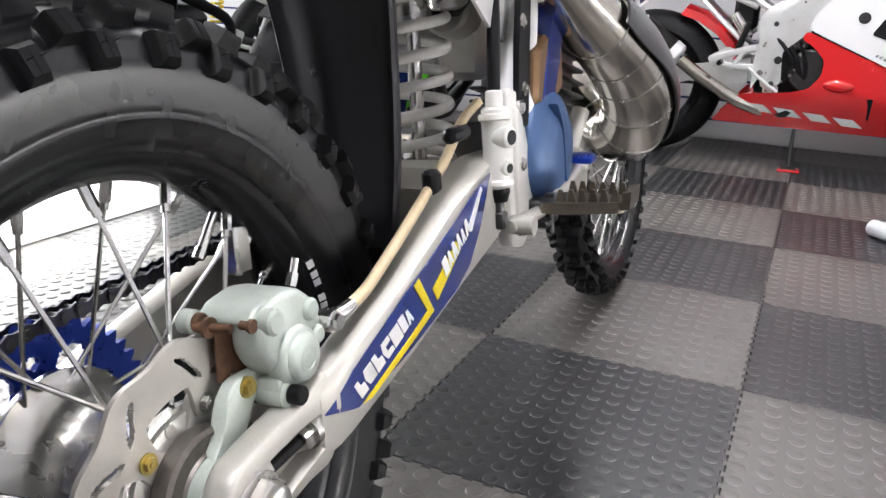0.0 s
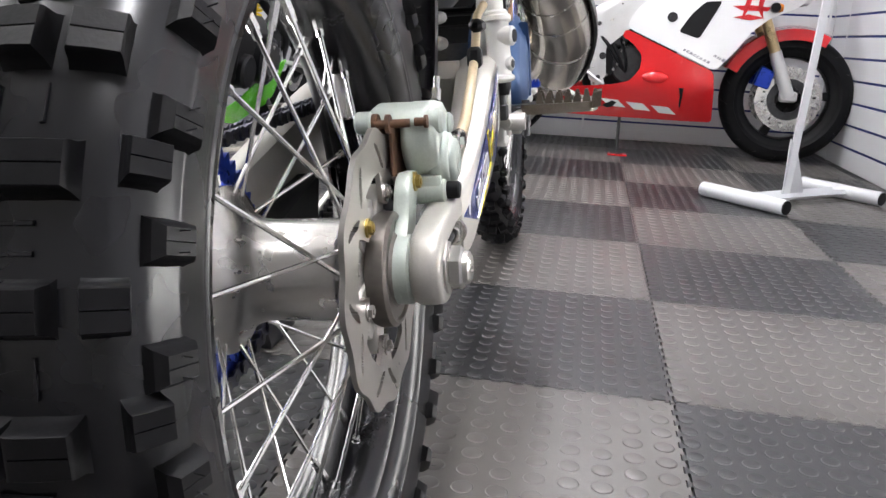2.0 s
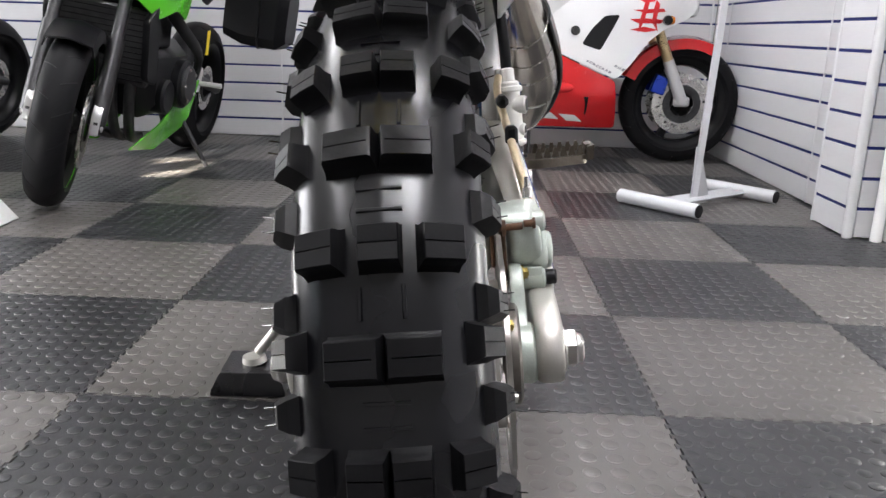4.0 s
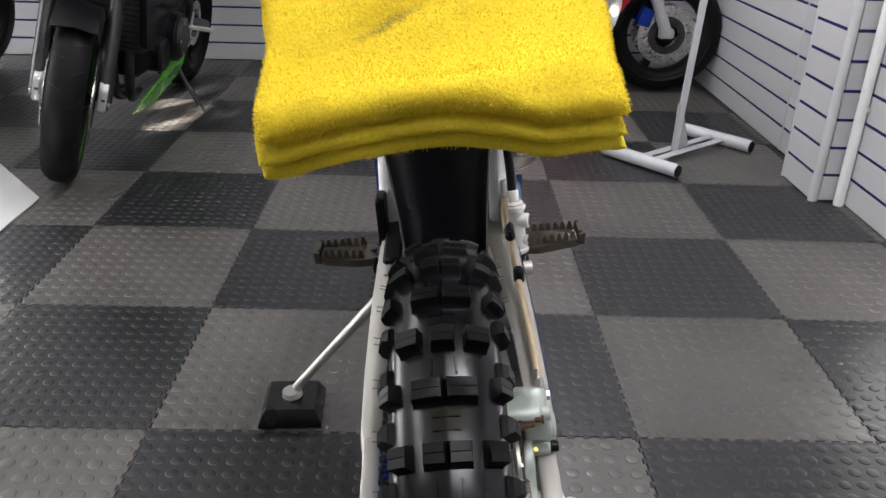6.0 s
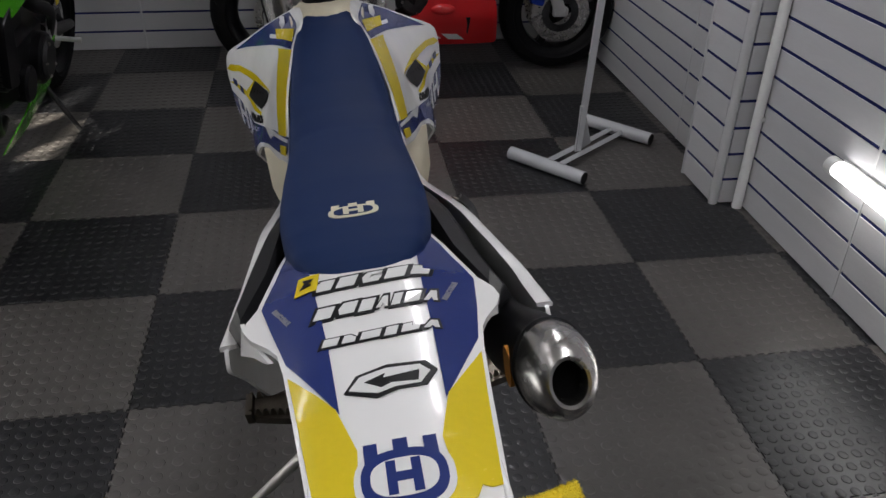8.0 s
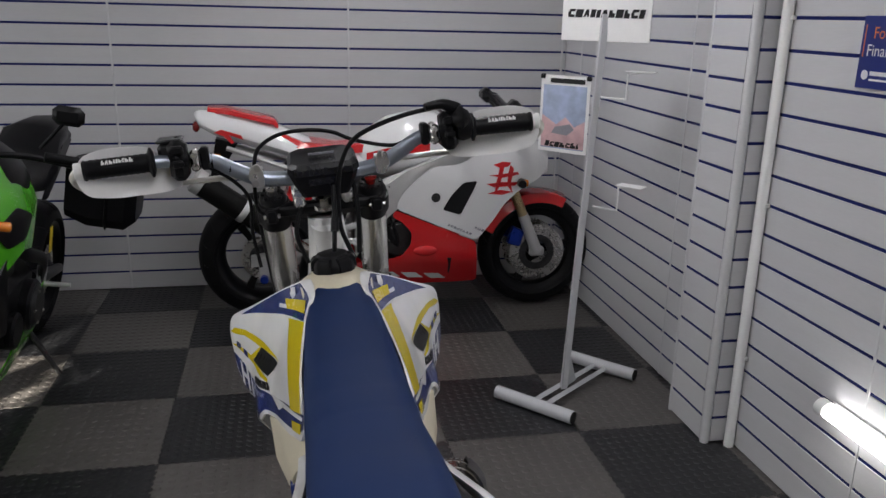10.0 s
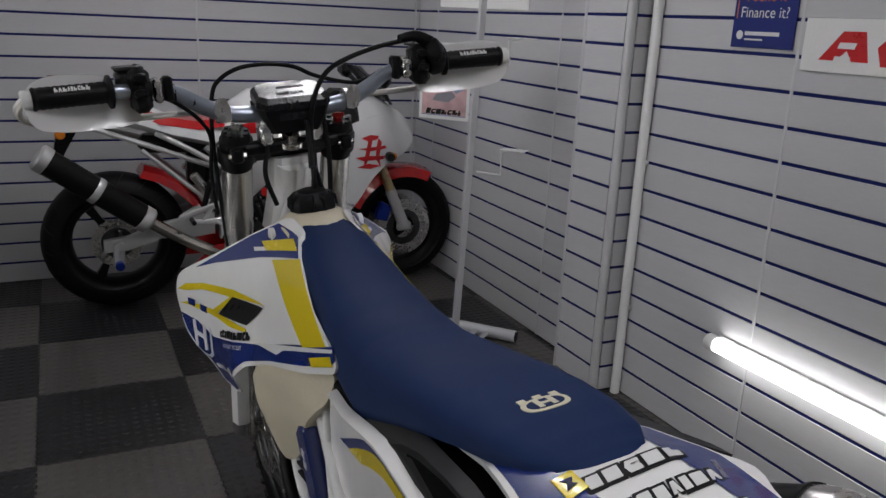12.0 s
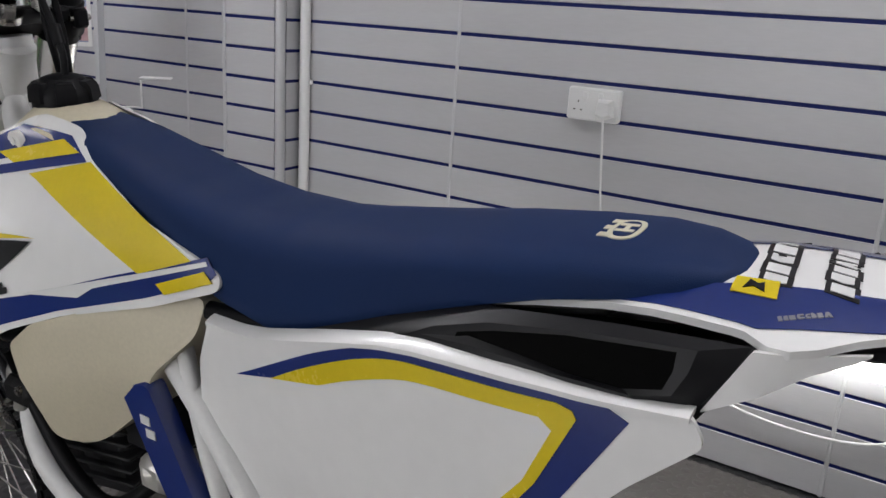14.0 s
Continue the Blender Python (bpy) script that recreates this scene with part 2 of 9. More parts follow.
def skin(poly, f, step=0.02, thick=0.003, lift=0.0, axis="x", holes=()):
    """A panel: an outline laid on the height field f(u, v), with thickness towards the body."""
    bm = bmesh.new()
    bm.faces.new([bm.verts.new((p[0], p[1], 0)) for p in poly])
    us, vs = [p[0] for p in poly], [p[1] for p in poly]
    for lo, hi, nv in ((min(us), max(us), (1, 0, 0)), (min(vs), max(vs), (0, 1, 0))):
        k = math.floor(lo / step) + 1
        while k * step < hi:
            bmesh.ops.bisect_plane(bm, geom=bm.verts[:] + bm.edges[:] + bm.faces[:], plane_co=Vector(nv) * k * step, plane_no=nv)
            k += 1
    bmesh.ops.triangulate(bm, faces=[q for q in bm.faces if len(q.verts) > 4])
    bm.verts.ensure_lookup_table()
    bm.verts.index_update()
    n = len(bm.verts)
    uv = [(v.co.x, v.co.y) for v in bm.verts]
    F = [tuple(v.index for v in q.verts) for q in bm.faces]
    rim = [tuple(v.index for v in (l.vert, l.link_loop_next.vert)) for e in bm.edges if len(e.link_loops) == 1 for l in e.link_loops]
    bm.free()

    def put(p, h):
        return {"x": (h, p[0], p[1]), "y": (p[0], h, p[1]), "z": (p[0], p[1], h)}[axis]
    top = [put(p, f(*p) + lift) for p in uv]
    sg = thick
    low = [put(p, f(*p) + lift - sg) for p in uv]
    F2 = F + [tuple(i + n for i in reversed(q)) for q in F] + [(b, a, a + n, b + n) for a, b in rim]
    return top + low, F2


def letters(text, size, align="CENTER"):
    """Flat writing in the (x, y) plane, centred."""
    c = bpy.data.curves.new("writing", "FONT")
    c.body, c.size, c.align_x, c.align_y = text, size, align, "CENTER"
    ob = bpy.data.objects.new("writing", c)
    scene.collection.objects.link(ob)
    bpy.context.view_layer.update()
    me = bpy.data.meshes.new_from_object(ob.evaluated_get(bpy.context.evaluated_depsgraph_get()))
    g = ([tuple(v.co) for v in me.vertices], [tuple(p.vertices) for p in me.polygons])
    bpy.data.objects.remove(ob)
    bpy.data.curves.remove(c)
    bpy.data.meshes.remove(me)
    return g


def slanted(n, w, h, gap=0.25, lean=0.25, seed=1):
    """Outlines of n uneven slanted blocks in a row, centred: a word mark as plain shapes."""
    rnd = random.Random(seed)
    ws = [rnd.uniform(0.6, 1.3) for _ in range(n)]
    unit = w / (sum(ws) + gap * (n - 1))
    x, out = -w / 2, []
    for q in ws:
        a = q * unit
        lo, hi = -h / 2 * rnd.uniform(0.82, 1.05), h / 2 * rnd.uniform(0.75, 1.08)
        kind = rnd.randrange(4)
        p = [(x, lo), (x + a, lo), (x + a, hi), (x, hi)]
        if kind == 1:
            p = [(x, lo), (x + a, lo), (x + a, hi * 0.1), (x + a * 0.55, hi * 0.2), (x + a * 0.5, hi), (x, hi)]
        elif kind == 2:
            p = [(x, lo), (x + a * 0.35, lo), (x + a * 0.5, lo * 0.3), (x + a * 0.68, lo), (x + a, lo), (x + a * 0.72, hi), (x + a * 0.28, hi)]
        elif kind == 3:
            p = [(x + a * 0.18, lo), (x + a, lo), (x + a, lo * 0.35), (x + a * 0.42, lo * 0.3), (x + a * 0.42, hi * 0.35), (x + a, hi * 0.4), (x + a, hi), (x + a * 0.18, hi), (x, 0)]
        out.append([(u + lean * v, v) for u, v in p])
        x += a + gap * unit
    return out


def turn2(poly, m):
    """Outline turned and moved: m = (x, y, degrees)."""
    c, s = math.cos(radians(m[2])), math.sin(radians(m[2]))
    return [(m[0] + c * p[0] - s * p[1], m[1] + s * p[0] + c * p[1]) for p in poly]


def mesh_of(name, g, material, soft=38):
    me = bpy.data.meshes.new(name)
    me.from_pydata([tuple(p) for p in g[0]], [], g[1])
    me.materials.append(material)
    if soft:
        me.shade_smooth()
        me.set_sharp_from_angle(angle=radians(soft))
    return me


def fixed(g):
    """The same body with all faces turned outwards."""
    bm = bmesh.new()
    vs = [bm.verts.new(p) for p in g[0]]
    for f in g[1]:
        if len(set(f)) > 2:
            try:
                bm.faces.new([vs[i] for i in f])
            except ValueError:
                pass
    bmesh.ops.recalc_face_normals(bm, faces=bm.faces[:])
    bm.verts.index_update()
    out = ([tuple(v.co) for v in bm.verts], [tuple(v.index for v in f.verts) for f in bm.faces])
    bm.free()
    return out


def part(name, g, material, parent=None, label="", soft=38, m=None, fix=True):
    ob = new(name, mesh_of(name, fixed(g) if fix else g, material, soft))
    if parent is not None:
        ob.parent = parent
    if m is not None:
        ob.matrix_basis = m
    if label:
        tagged(ob, label)
    return ob


def tup(*gs):
    return gs


def parts(name, gs, material, parent, label=""):
    """Several alike parts, each a mesh of its own."""
    for g in gs:
        part(name, g, material, parent, label)


def thing(name, label, category, group="", m=None, kind=""):
    ob = new(name)
    ob.empty_display_size = 0.1
    if m is not None:
        ob.matrix_basis = m
    return tagged(ob, label, category, group, kind)


# ---- the room ----
X0, X1, Y0, Y1 = -4.6, 1.53, -3.6, 2.88

ceiling = tagged(part("ceiling", box(X1 - X0 + 0.4, Y1 - Y0 + 0.4, 0.12, ((X0 + X1) / 2, (Y0 + Y1) / 2, CEIL + 0.06)), M_PLASTER), "flat white plastered showroom ceiling", "ceiling", kind="structure")
# unseen wall added to close the room and hold reflections down
wall_front = tagged(part("wall_front", box(X1 - X0 + 0.4, 0.15, CEIL, ((X0 + X1) / 2, Y0 - 0.075, CEIL / 2)), M_DIM), "plain grey rendered front wall", "wall", kind="structure")
# narrow gaps added to this unseen wall shape the low sun into floor streaks
COLUMNS = [(-2.865, -2.77, [(1.485, 1.524)]), (-2.675, -2.60, [(1.425, 1.470), (1.525, 1.562)]), (-2.60, -2.47, [(1.430, 1.486), (1.525, 1.562)]), (-2.47, -2.41, [(1.475, 1.584)]), (-2.41, -2.34, [(1.478, 1.545)]), (-2.185, -2.06, [(1.400, 1.450)]), (-2.06, -1.98, [(1.385, 1.468)]), (-1.98, -1.90, [(1.405, 1.473)]), (-1.90, -1.83, [(1.430, 1.473)])]
wf, at_y = [], Y0
for y0, y1, gaps in COLUMNS:
    wf.append(box(0.03, y0 - at_y, CEIL, (X0 - 0.015, (at_y + y0) / 2, CEIL / 2)))
    at_z = 0.0
    for z0, z1 in gaps + [(CEIL, CEIL)]:
        wf.append(box(0.03, y1 - y0, z0 - at_z, (X0 - 0.015, (y0 + y1) / 2, (at_z + z0) / 2)))
        at_z = z1
    at_y = y1
wf.append(box(0.03, WIN[0] - at_y, CEIL, (X0 - 0.015, (at_y + WIN[0]) / 2, CEIL / 2)))
wf.append(box(0.03, WIN[1] - WIN[0], WIN[2], (X0 - 0.015, (WIN[0] + WIN[1]) / 2, WIN[2] / 2)))
wf.append(box(0.03, WIN[1] - WIN[0], CEIL - WIN[3], (X0 - 0.015, (WIN[0] + WIN[1]) / 2, (CEIL + WIN[3]) / 2)))
wf.append(box(0.03, Y1 - WIN[1], CEIL, (X0 - 0.015, (WIN[1] + Y1) / 2, CEIL / 2)))
wall_street = tagged(part("wall_street", g_join(*wf), M_DIM), "plain grey side wall with narrow gaps", "wall", kind="structure")

# unseen window; its blind is added to keep direct sun out
window = thing("window_1", "wide street window with a drawn white blind", "window", kind="structure")
part("blind", box(0.006, WIN[1] - WIN[0] + 0.1, WIN[3] - WIN[2] + 0.1, (X0 - 0.045, (WIN[0] + WIN[1]) / 2, (WIN[2] + WIN[3]) / 2)), M_WHITE, window, "white blind")
for k in range(4):
    y = WIN[0] + (WIN[1] - WIN[0]) * k / 3
    part("window_frame", box(0.04, 0.05, WIN[3] - WIN[2] - 0.004, (X0 - 0.016, min(max(y, WIN[0] + 0.027), WIN[1] - 0.027), (WIN[2] + WIN[3]) / 2), 0.004), M_WHITE, window)
for z in (WIN[2] + 0.027, WIN[3] - 0.027):
    part("window_frame", box(0.036, WIN[1] - WIN[0] - 0.004, 0.05, (X0 - 0.016, (WIN[0] + WIN[1]) / 2, z), 0.004), M_WHITE, window)
PITCH, GAP = 0.1, 0.0105


def slat_run(parent, a, b, depth_axis, face, out, joints, z1=CEIL, z0=0.0):
    """Boards with inserts between them, along x or y, with joints where panels meet."""
    stops = [a] + [j for j in joints if a + 0.02 < j < b - 0.02] + [b]
    mesh = {}
    for s, e in zip(stops, stops[1:]):
        L, mid = e - s - 0.004, (s + e) / 2
        key = round(L, 4)
        if key not in mesh:
            sz = (0.016, L, PITCH - GAP) if depth_axis == "x" else (L, 0.016, PITCH - GAP)
            mesh[key] = mesh_of("slat_board", box(*sz, bev=0.0015), M_SLAT)
        k = 0
        while z0 + k * PITCH + 0.05 < z1:
            zc = z0 + (k + 0.5) * PITCH
            ob = new("slat_board", mesh[key])
            ob.parent = parent
            d = face + out * 0.008
            ob.location = (d, mid, zc) if depth_axis == "x" else (mid, d, zc)
            k += 1
    k = 1
    while z0 + k * PITCH < z1 - 0.02:
        d = face + out * 0.0075
        sz = (0.010, b - a, GAP) if depth_axis == "x" else (b - a, 0.010, GAP)
        at = (d, (a + b) / 2, z0 + k * PITCH) if depth_axis == "x" else ((a + b) / 2, d, z0 + k * PITCH)
        part("groove_insert", box(*sz, at), M_INSERT, parent)
        k += 1
    for j in stops[1:-1]:
        sz = (0.018, 0.011, z1 - z0 - 0.004) if depth_axis == "x" else (0.011, 0.018, z1 - z0 - 0.004)
        d = face + out * 0.0075
        part("joint_strip", box(*sz, (d, j, (z0 + z1) / 2) if depth_axis == "x" else (j, d, (z0 + z1) / 2), 0.002), M_TRIM, parent)


wall_right = tagged(part("wall_east", box(0.14, Y1 - Y0 + 0.3, CEIL, (X1 + 0.018 + 0.07, (Y0 + Y1) / 2, CEIL / 2)), M_PLASTER), "pale grey slatwall with dark blue groove inserts", "wall", kind="structure")
wall_back = tagged(part("wall_north", box(X1 - X0 + 0.3, 0.14, CEIL, ((X0 + X1) / 2, Y1 + 0.018 + 0.07, CEIL / 2)), M_PLASTER), "pale grey slatwall with dark blue groove inserts", "wall", kind="structure")
PY0, PY1, PX = 0.85, 1.125, 1.425
wall_pillar = tagged(part("wall_pillar", box(X1 - PX - 0.018, PY1 - PY0 - 0.036, CEIL, ((X1 + PX + 0.018) / 2, (PY0 + PY1) / 2, CEIL / 2)), M_PLASTER), "boxed pillar clad in pale grey slatwall", "wall", kind="structure")
tagged(part("trim", g_join(cyl((PX + 0.012, PY0 + 0.012, 0), (PX + 0.012, PY0 + 0.012, CEIL), 0.0165, 20), cyl((PX + 0.008, PY1 - 0.008, 0), (PX + 0.008, PY1 - 0.008, CEIL), 0.010, 16)), M_TRIM), "rounded pale grey corner trim on the pillar", "trim", kind="structure")
pipe = thing("wall_pipe", "white plastic pipe running up the wall beside the pillar", "pipe", kind="structure")
part("conduit", cyl((X1 - 0.018, PY0 - 0.030, 0), (X1 - 0.018, PY0 - 0.030, CEIL), 0.0178, 24), mat("white_gloss_pipe", (0.86, 0.86, 0.85), 0.3, var=0.03), pipe)
for z in (0.35, 0.9, 1.5, 2.1):
    part("pipe_clip", g_join(lathe([(0.0185, -0.008), (0.0185, 0.008)], 20, "z", (X1 - 0.016, PY0 - 0.028, z)), box(0.016, 0.05, 0.014, (X1 - 0.008, PY0 - 0.028, z), 0.002)), M_WHITE, pipe)

# ceiling battens
first = None
for bx, by in BATTENS:
    bt = thing("ceiling_batten", "slim white ceiling batten with a lit diffuser", "ceiling light", "ceiling battens", pose(bx, by, CEIL))
    part("housing", box(0.11, 1.54, 0.05, (0, 0, -0.025), 0.008), M_WHITE, bt)
    part("diffuser", box(0.10, 1.50, 0.012, (0, 0, -0.056), 0.005), M_CEILLED, bt)

# ---- dirt bike ----
M_SEAT = mat("blue_grip_seat_cover", (0.0055, 0.0205, 0.080), 0.66, var=0.10, scale=7, fine=900, bump=0.22, spec=0.2)
M_TANK = mat("milky_tank_plastic", (0.60, 0.545, 0.41), 0.45, var=0.10, scale=5, fine=200, bump=0.03)
M_CALIPER = mat("pale_green_grey_cast", (0.43, 0.475, 0.43), 0.42, metal=0.25, var=0.10, scale=40, fine=500, bump=0.1)
M_HOSE = mat("tan_brake_hose", (0.50, 0.40, 0.25), 0.45, var=0.18, scale=20)
M_SPRING = mat("white_coated_spring", (0.68, 0.66, 0.62), 0.4, var=0.1, scale=30)
M_CASE = mat("blue_grey_clutch_cover", (0.05, 0.10, 0.22), 0.42, metal=0.3, var=0.15, scale=18)
M_PALECAST = mat("bead_blasted_cast", (0.66, 0.65, 0.62), 0.42, metal=0.3, var=0.06, scale=14, fine=500, bump=0.04)
M_PEG = mat("worn_peg_steel", (0.15, 0.13, 0.105), 0.34, metal=0.9, var=0.3, scale=40, fine=300, bump=0.04)
# black plastic; the purple of its reflected sheen is put into the colour
M_FENDER = mat("black_plastic_sheen_tint", (0.010, 0.009, 0.014), 0.33, var=0.12, scale=3, fine=60, bump=0.0, rvar=0.05, spec=0.7)
M_RAW = mat("bare_engine_casting", (0.20, 0.19, 0.18), 0.5, metal=0.6, var=0.3, scale=25)
M_CARBON = mat("carbon_guard", (0.012, 0.012, 0.013), 0.32, var=0.6, scale=60, fine=600, coat=0.3)
M_PIPE = mat("heat_tinted_steel_pipe", (0.52, 0.48, 0.43), 0.17, metal=1.0, var=0.10, scale=4, fine=60, bump=0.0, rvar=0.08)
M_GLOSSB = mat("glossy_black_plastic", (0.0065, 0.0065, 0.009), 0.27, var=0.1, fine=100, bump=0.0, rvar=0.04)
M_DUCT = mat("satin_black_plastic", (0.010, 0.010, 0.0115), 0.40, var=0.12, fine=300, bump=0.03, rvar=0.05, spec=0.3)
# near-black without gloss: the shade inside openings, put into the colour
M_HOLLOW = mat("opening_shade_black", (0.003, 0.003, 0.003), 0.9, var=0.2, fine=300, bump=0.1, spec=0.05)
M_TOWEL = mat("yellow_microfibre", (0.80, 0.62, 0.045), 0.95, var=0.16, scale=26, fine=420, bump=0.5, spec=0.05)
nt = M_TOWEL.node_tree
bs = nt.nodes["Principled BSDF"]
# a darker, greyer streak with a ragged edge along the crease
tcn, mpn, sp_, nzn = nt.nodes.new("ShaderNodeTexCoord"), nt.nodes.new("ShaderNodeMapping"), nt.nodes.new("ShaderNodeVectorMath"), nt.nodes.new("ShaderNodeTexNoise")
mpn.vector_type = "TEXTURE"
mpn.inputs["Location"].default_value, mpn.inputs["Rotation"].default_value, mpn.inputs["Scale"].default_value = (-0.022, 0.004, 0), (0, 0, radians(26)), (0.030, 0.0042, 1.0)
nt.links.new(tcn.outputs["Object"], mpn.inputs[0])
sp_.operation = "LENGTH"
flat_ = nt.nodes.new("ShaderNodeVectorMath")
flat_.operation = "MULTIPLY"
flat_.inputs[1].default_value = (1, 1, 0)
nt.links.new(mpn.outputs[0], flat_.inputs[0])
nt.links.new(flat_.outputs[0], sp_.inputs[0])
nzn.inputs["Scale"].default_value = 260
nt.links.new(tcn.outputs["Object"], nzn.inputs["Vector"])
add_ = nt.nodes.new("ShaderNodeMath")
add_.operation = "ADD"
nt.links.new(sp_.outputs["Value"], add_.inputs[0])
nt.links.new(nzn.outputs[0], add_.inputs[1])
streak_rng = nt.nodes.new("ShaderNodeMapRange")
streak_rng.inputs[1].default_value, streak_rng.inputs[2].default_value, streak_rng.inputs[3].default_value, streak_rng.inputs[4].default_value = 0.6, 1.5, 0.75, 0.0
nt.links.new(add_.outputs[0], streak_rng.inputs[0])
mxn = nt.nodes.new("ShaderNodeMixRGB")
mxn.inputs[2].default_value = (0.20, 0.17, 0.08, 1)
nt.links.new(streak_rng.outputs[0], mxn.inputs[0])
nt.links.new(bs.inputs["Base Color"].links[0].from_socket, mxn.inputs[1])
nt.links.new(mxn.outputs[0], bs.inputs["Base Color"])
M_PILE = bpy.data.materials.new("yellow_loop_pile")
M_PILE.use_nodes = True
nt = M_PILE.node_tree
nt.nodes.remove(nt.nodes["Principled BSDF"])
dif, tra, mxs, isl, rmp = nt.nodes.new("ShaderNodeBsdfDiffuse"), nt.nodes.new("ShaderNodeBsdfTranslucent"), nt.nodes.new("ShaderNodeMixShader"), nt.nodes.new("ShaderNodeNewGeometry"), nt.nodes.new("ShaderNodeValToRGB")
rmp.color_ramp.elements[0].color, rmp.color_ramp.elements[1].color = (0.74, 0.55, 0.03, 1), (0.92, 0.76, 0.10, 1)
nt.links.new(isl.outputs["Random Per Island"], rmp.inputs[0])
for sh_ in (dif, tra):
    nt.links.new(rmp.outputs[0], sh_.inputs["Color"])
nt.links.new(dif.outputs[0], mxs.inputs[1])
nt.links.new(tra.outputs[0], mxs.inputs[2])
nt.links.new(mxs.outputs[0], nt.nodes["Material Output"].inputs["Surface"])
M_GREENLENS = mat("red_anodised_knob", (0.45, 0.02, 0.015), 0.3, metal=0.5)

BIKE = Matrix.Translation((0.146, 0, 0)) @ Matrix.Rotation(radians(0.4), 4, "Z") @ Matrix.Rotation(radians(-6), 4, "Y")
bike = thing("dirt_bike", "white, blue and yellow enduro motorcycle leaning on its side stand", "motorcycle", m=BIKE)
RA, FA = (0.0, -1.073, 0.338), (0.0, 0.405, 0.347)


def tyre_profile(Rc, half, rim_r):
    """Half a cross-section of the carcass from crown to bead: (x, r) pairs."""
    top = smooth_path([(0, Rc, 0), (0.38 * half, Rc - 0.003, 0), (0.66 * half, Rc - 0.009, 0), (0.85 * half, Rc - 0.019, 0), (0.945 * half, Rc - 0.034, 0), (0.965 * half, Rc * 0.55 + rim_r * 0.45, 0), (0.90 * half, rim_r + 0.024, 0)], 5)
    low = [(0.885 * half, rim_r + 0.022), (0.900 * half, rim_r + 0.019), (0.86 * half, rim_r + 0.015), (0.85 * half, rim_r + 0.010), (0.72 * half, rim_r)]
    return [(p.x, p.y) for p in top] + low


def knobby(R, half, rows, rim_r, wide, phase=0.0):
    """A knobbly off-road tyre about the x axis: its carcass, the kinds of block, where each block sits, and the fine moulding."""
    H = R * 0.038
    Rc = R - H
    prof = tyre_profile(Rc, half, rim_r)
    whole = [(r, -x) for x, r in reversed(prof)] + [(r, x) for x, r in prof[1:]]
    carcass = lathe(whole + [(rim_r - 0.004, half * 0.6), (rim_r - 0.004, -half * 0.6)], 144, "x", loop=True)
    run = np.r_[0, np.cumsum([math.hypot(b[0] - a[0], b[1] - a[1]) for a, b in zip(prof, prof[1:])])]
    px, pr = [p[0] for p in prof], [p[1] for p in prof]

    def on(arc, lift):
        """A place on the cross-section, arc metres from the crown, lifted off the skin."""
        q, e = abs(arc), 0.003
        x, r = float(np.interp(q, run, px)), float(np.interp(q, run, pr))
        x2, r2 = float(np.interp(q + e, run, px)), float(np.interp(q + e, run, pr))
        x1, r1 = (float(np.interp(q - e, run, px)), float(np.interp(q - e, run, pr))) if q > e else (-x2, r2)
        n = Vector((-(r2 - r1), x2 - x1)).normalized()
        sg = 1 if arc >= 0 else -1
        return sg * (x + n.x * lift), r + n.y * lift

    RING = ((-1, -1), (0, -1), (1, -1), (1, -0.045), (1, 0.045), (1, 1), (0, 1), (-1, 1), (-1, 0.045), (-1, -0.045))

    def knob(a, c, W, L, h, taper=0.90, lean=0.0):
        """A block about arc c and angle a, W across and L round, with a fillet foot and a sipe along its top."""
        V, F = [], []
        for k, lf, sh in ((1.34, -0.0015, 0), (1.17, 0.0012, 0), (1.06, 0.0038, 0), (1.0, 0.006, 0), ((1 + taper) / 2, h * 0.75, lean * 0.6), (taper, h - 0.0009, lean), (taper - 0.05, h, lean)):
            ku = 1 + (k - 1) * 0.6 if k > 1 else k
            for u, v in RING:
                x, r = on(c + u * W / 2 * ku, lf)
                w = a + (v * L / 2 * k + sh) / Rc
                V.append((x, -r * math.sin(w), r * math.cos(w)))
        for b in range(0, 60, 10):
            F += [(b + i, b + (i + 1) % 10, b + 10 + (i + 1) % 10, b + 10 + i) for i in range(10)]
        t = 60
        for u in (1, -1):
            x, r = on(c + u * W / 2 * (taper - 0.05), h - 0.0028)
            w = a + lean / Rc
            V.append((x, -r * math.sin(w), r * math.cos(w)))
        F += [(t, t + 1, t + 2, t + 3, t + 9), (t + 4, t + 5, t + 6, t + 7, t + 8), (t + 9, t + 3, 70, 71), (71, 70, t + 4, t + 8), (t + 3, t + 4, 70), (t + 8, t + 9, 71)]
        return V, F if c >= 0 else [tuple(reversed(f)) for f in F]

    def rib(a, c, W, L):
        """A low moulded bar between the rows."""
        V = []
        for k, lf in ((1, -0.001), (1, 0.0012), (0.7, 0.0018)):
            for u, v in ((-1, -1), (1, -1), (1, 1), (-1, 1)):
                x, r = on(c + u * W / 2 * (k if W < L else 1), lf)
                w = a + v * L / 2 * (k if L < W else 1) / Rc
                V.append((x, -r * math.sin(w), r * math.cos(w)))
        return V, [(b + i, b + (i + 1) % 4, b + 4 + (i + 1) % 4, b + 4 + i) for b in (0, 4) for i in range(4)] + [(8, 9, 10, 11)]

    d = 2 * math.pi / rows
    u = wide / 0.064
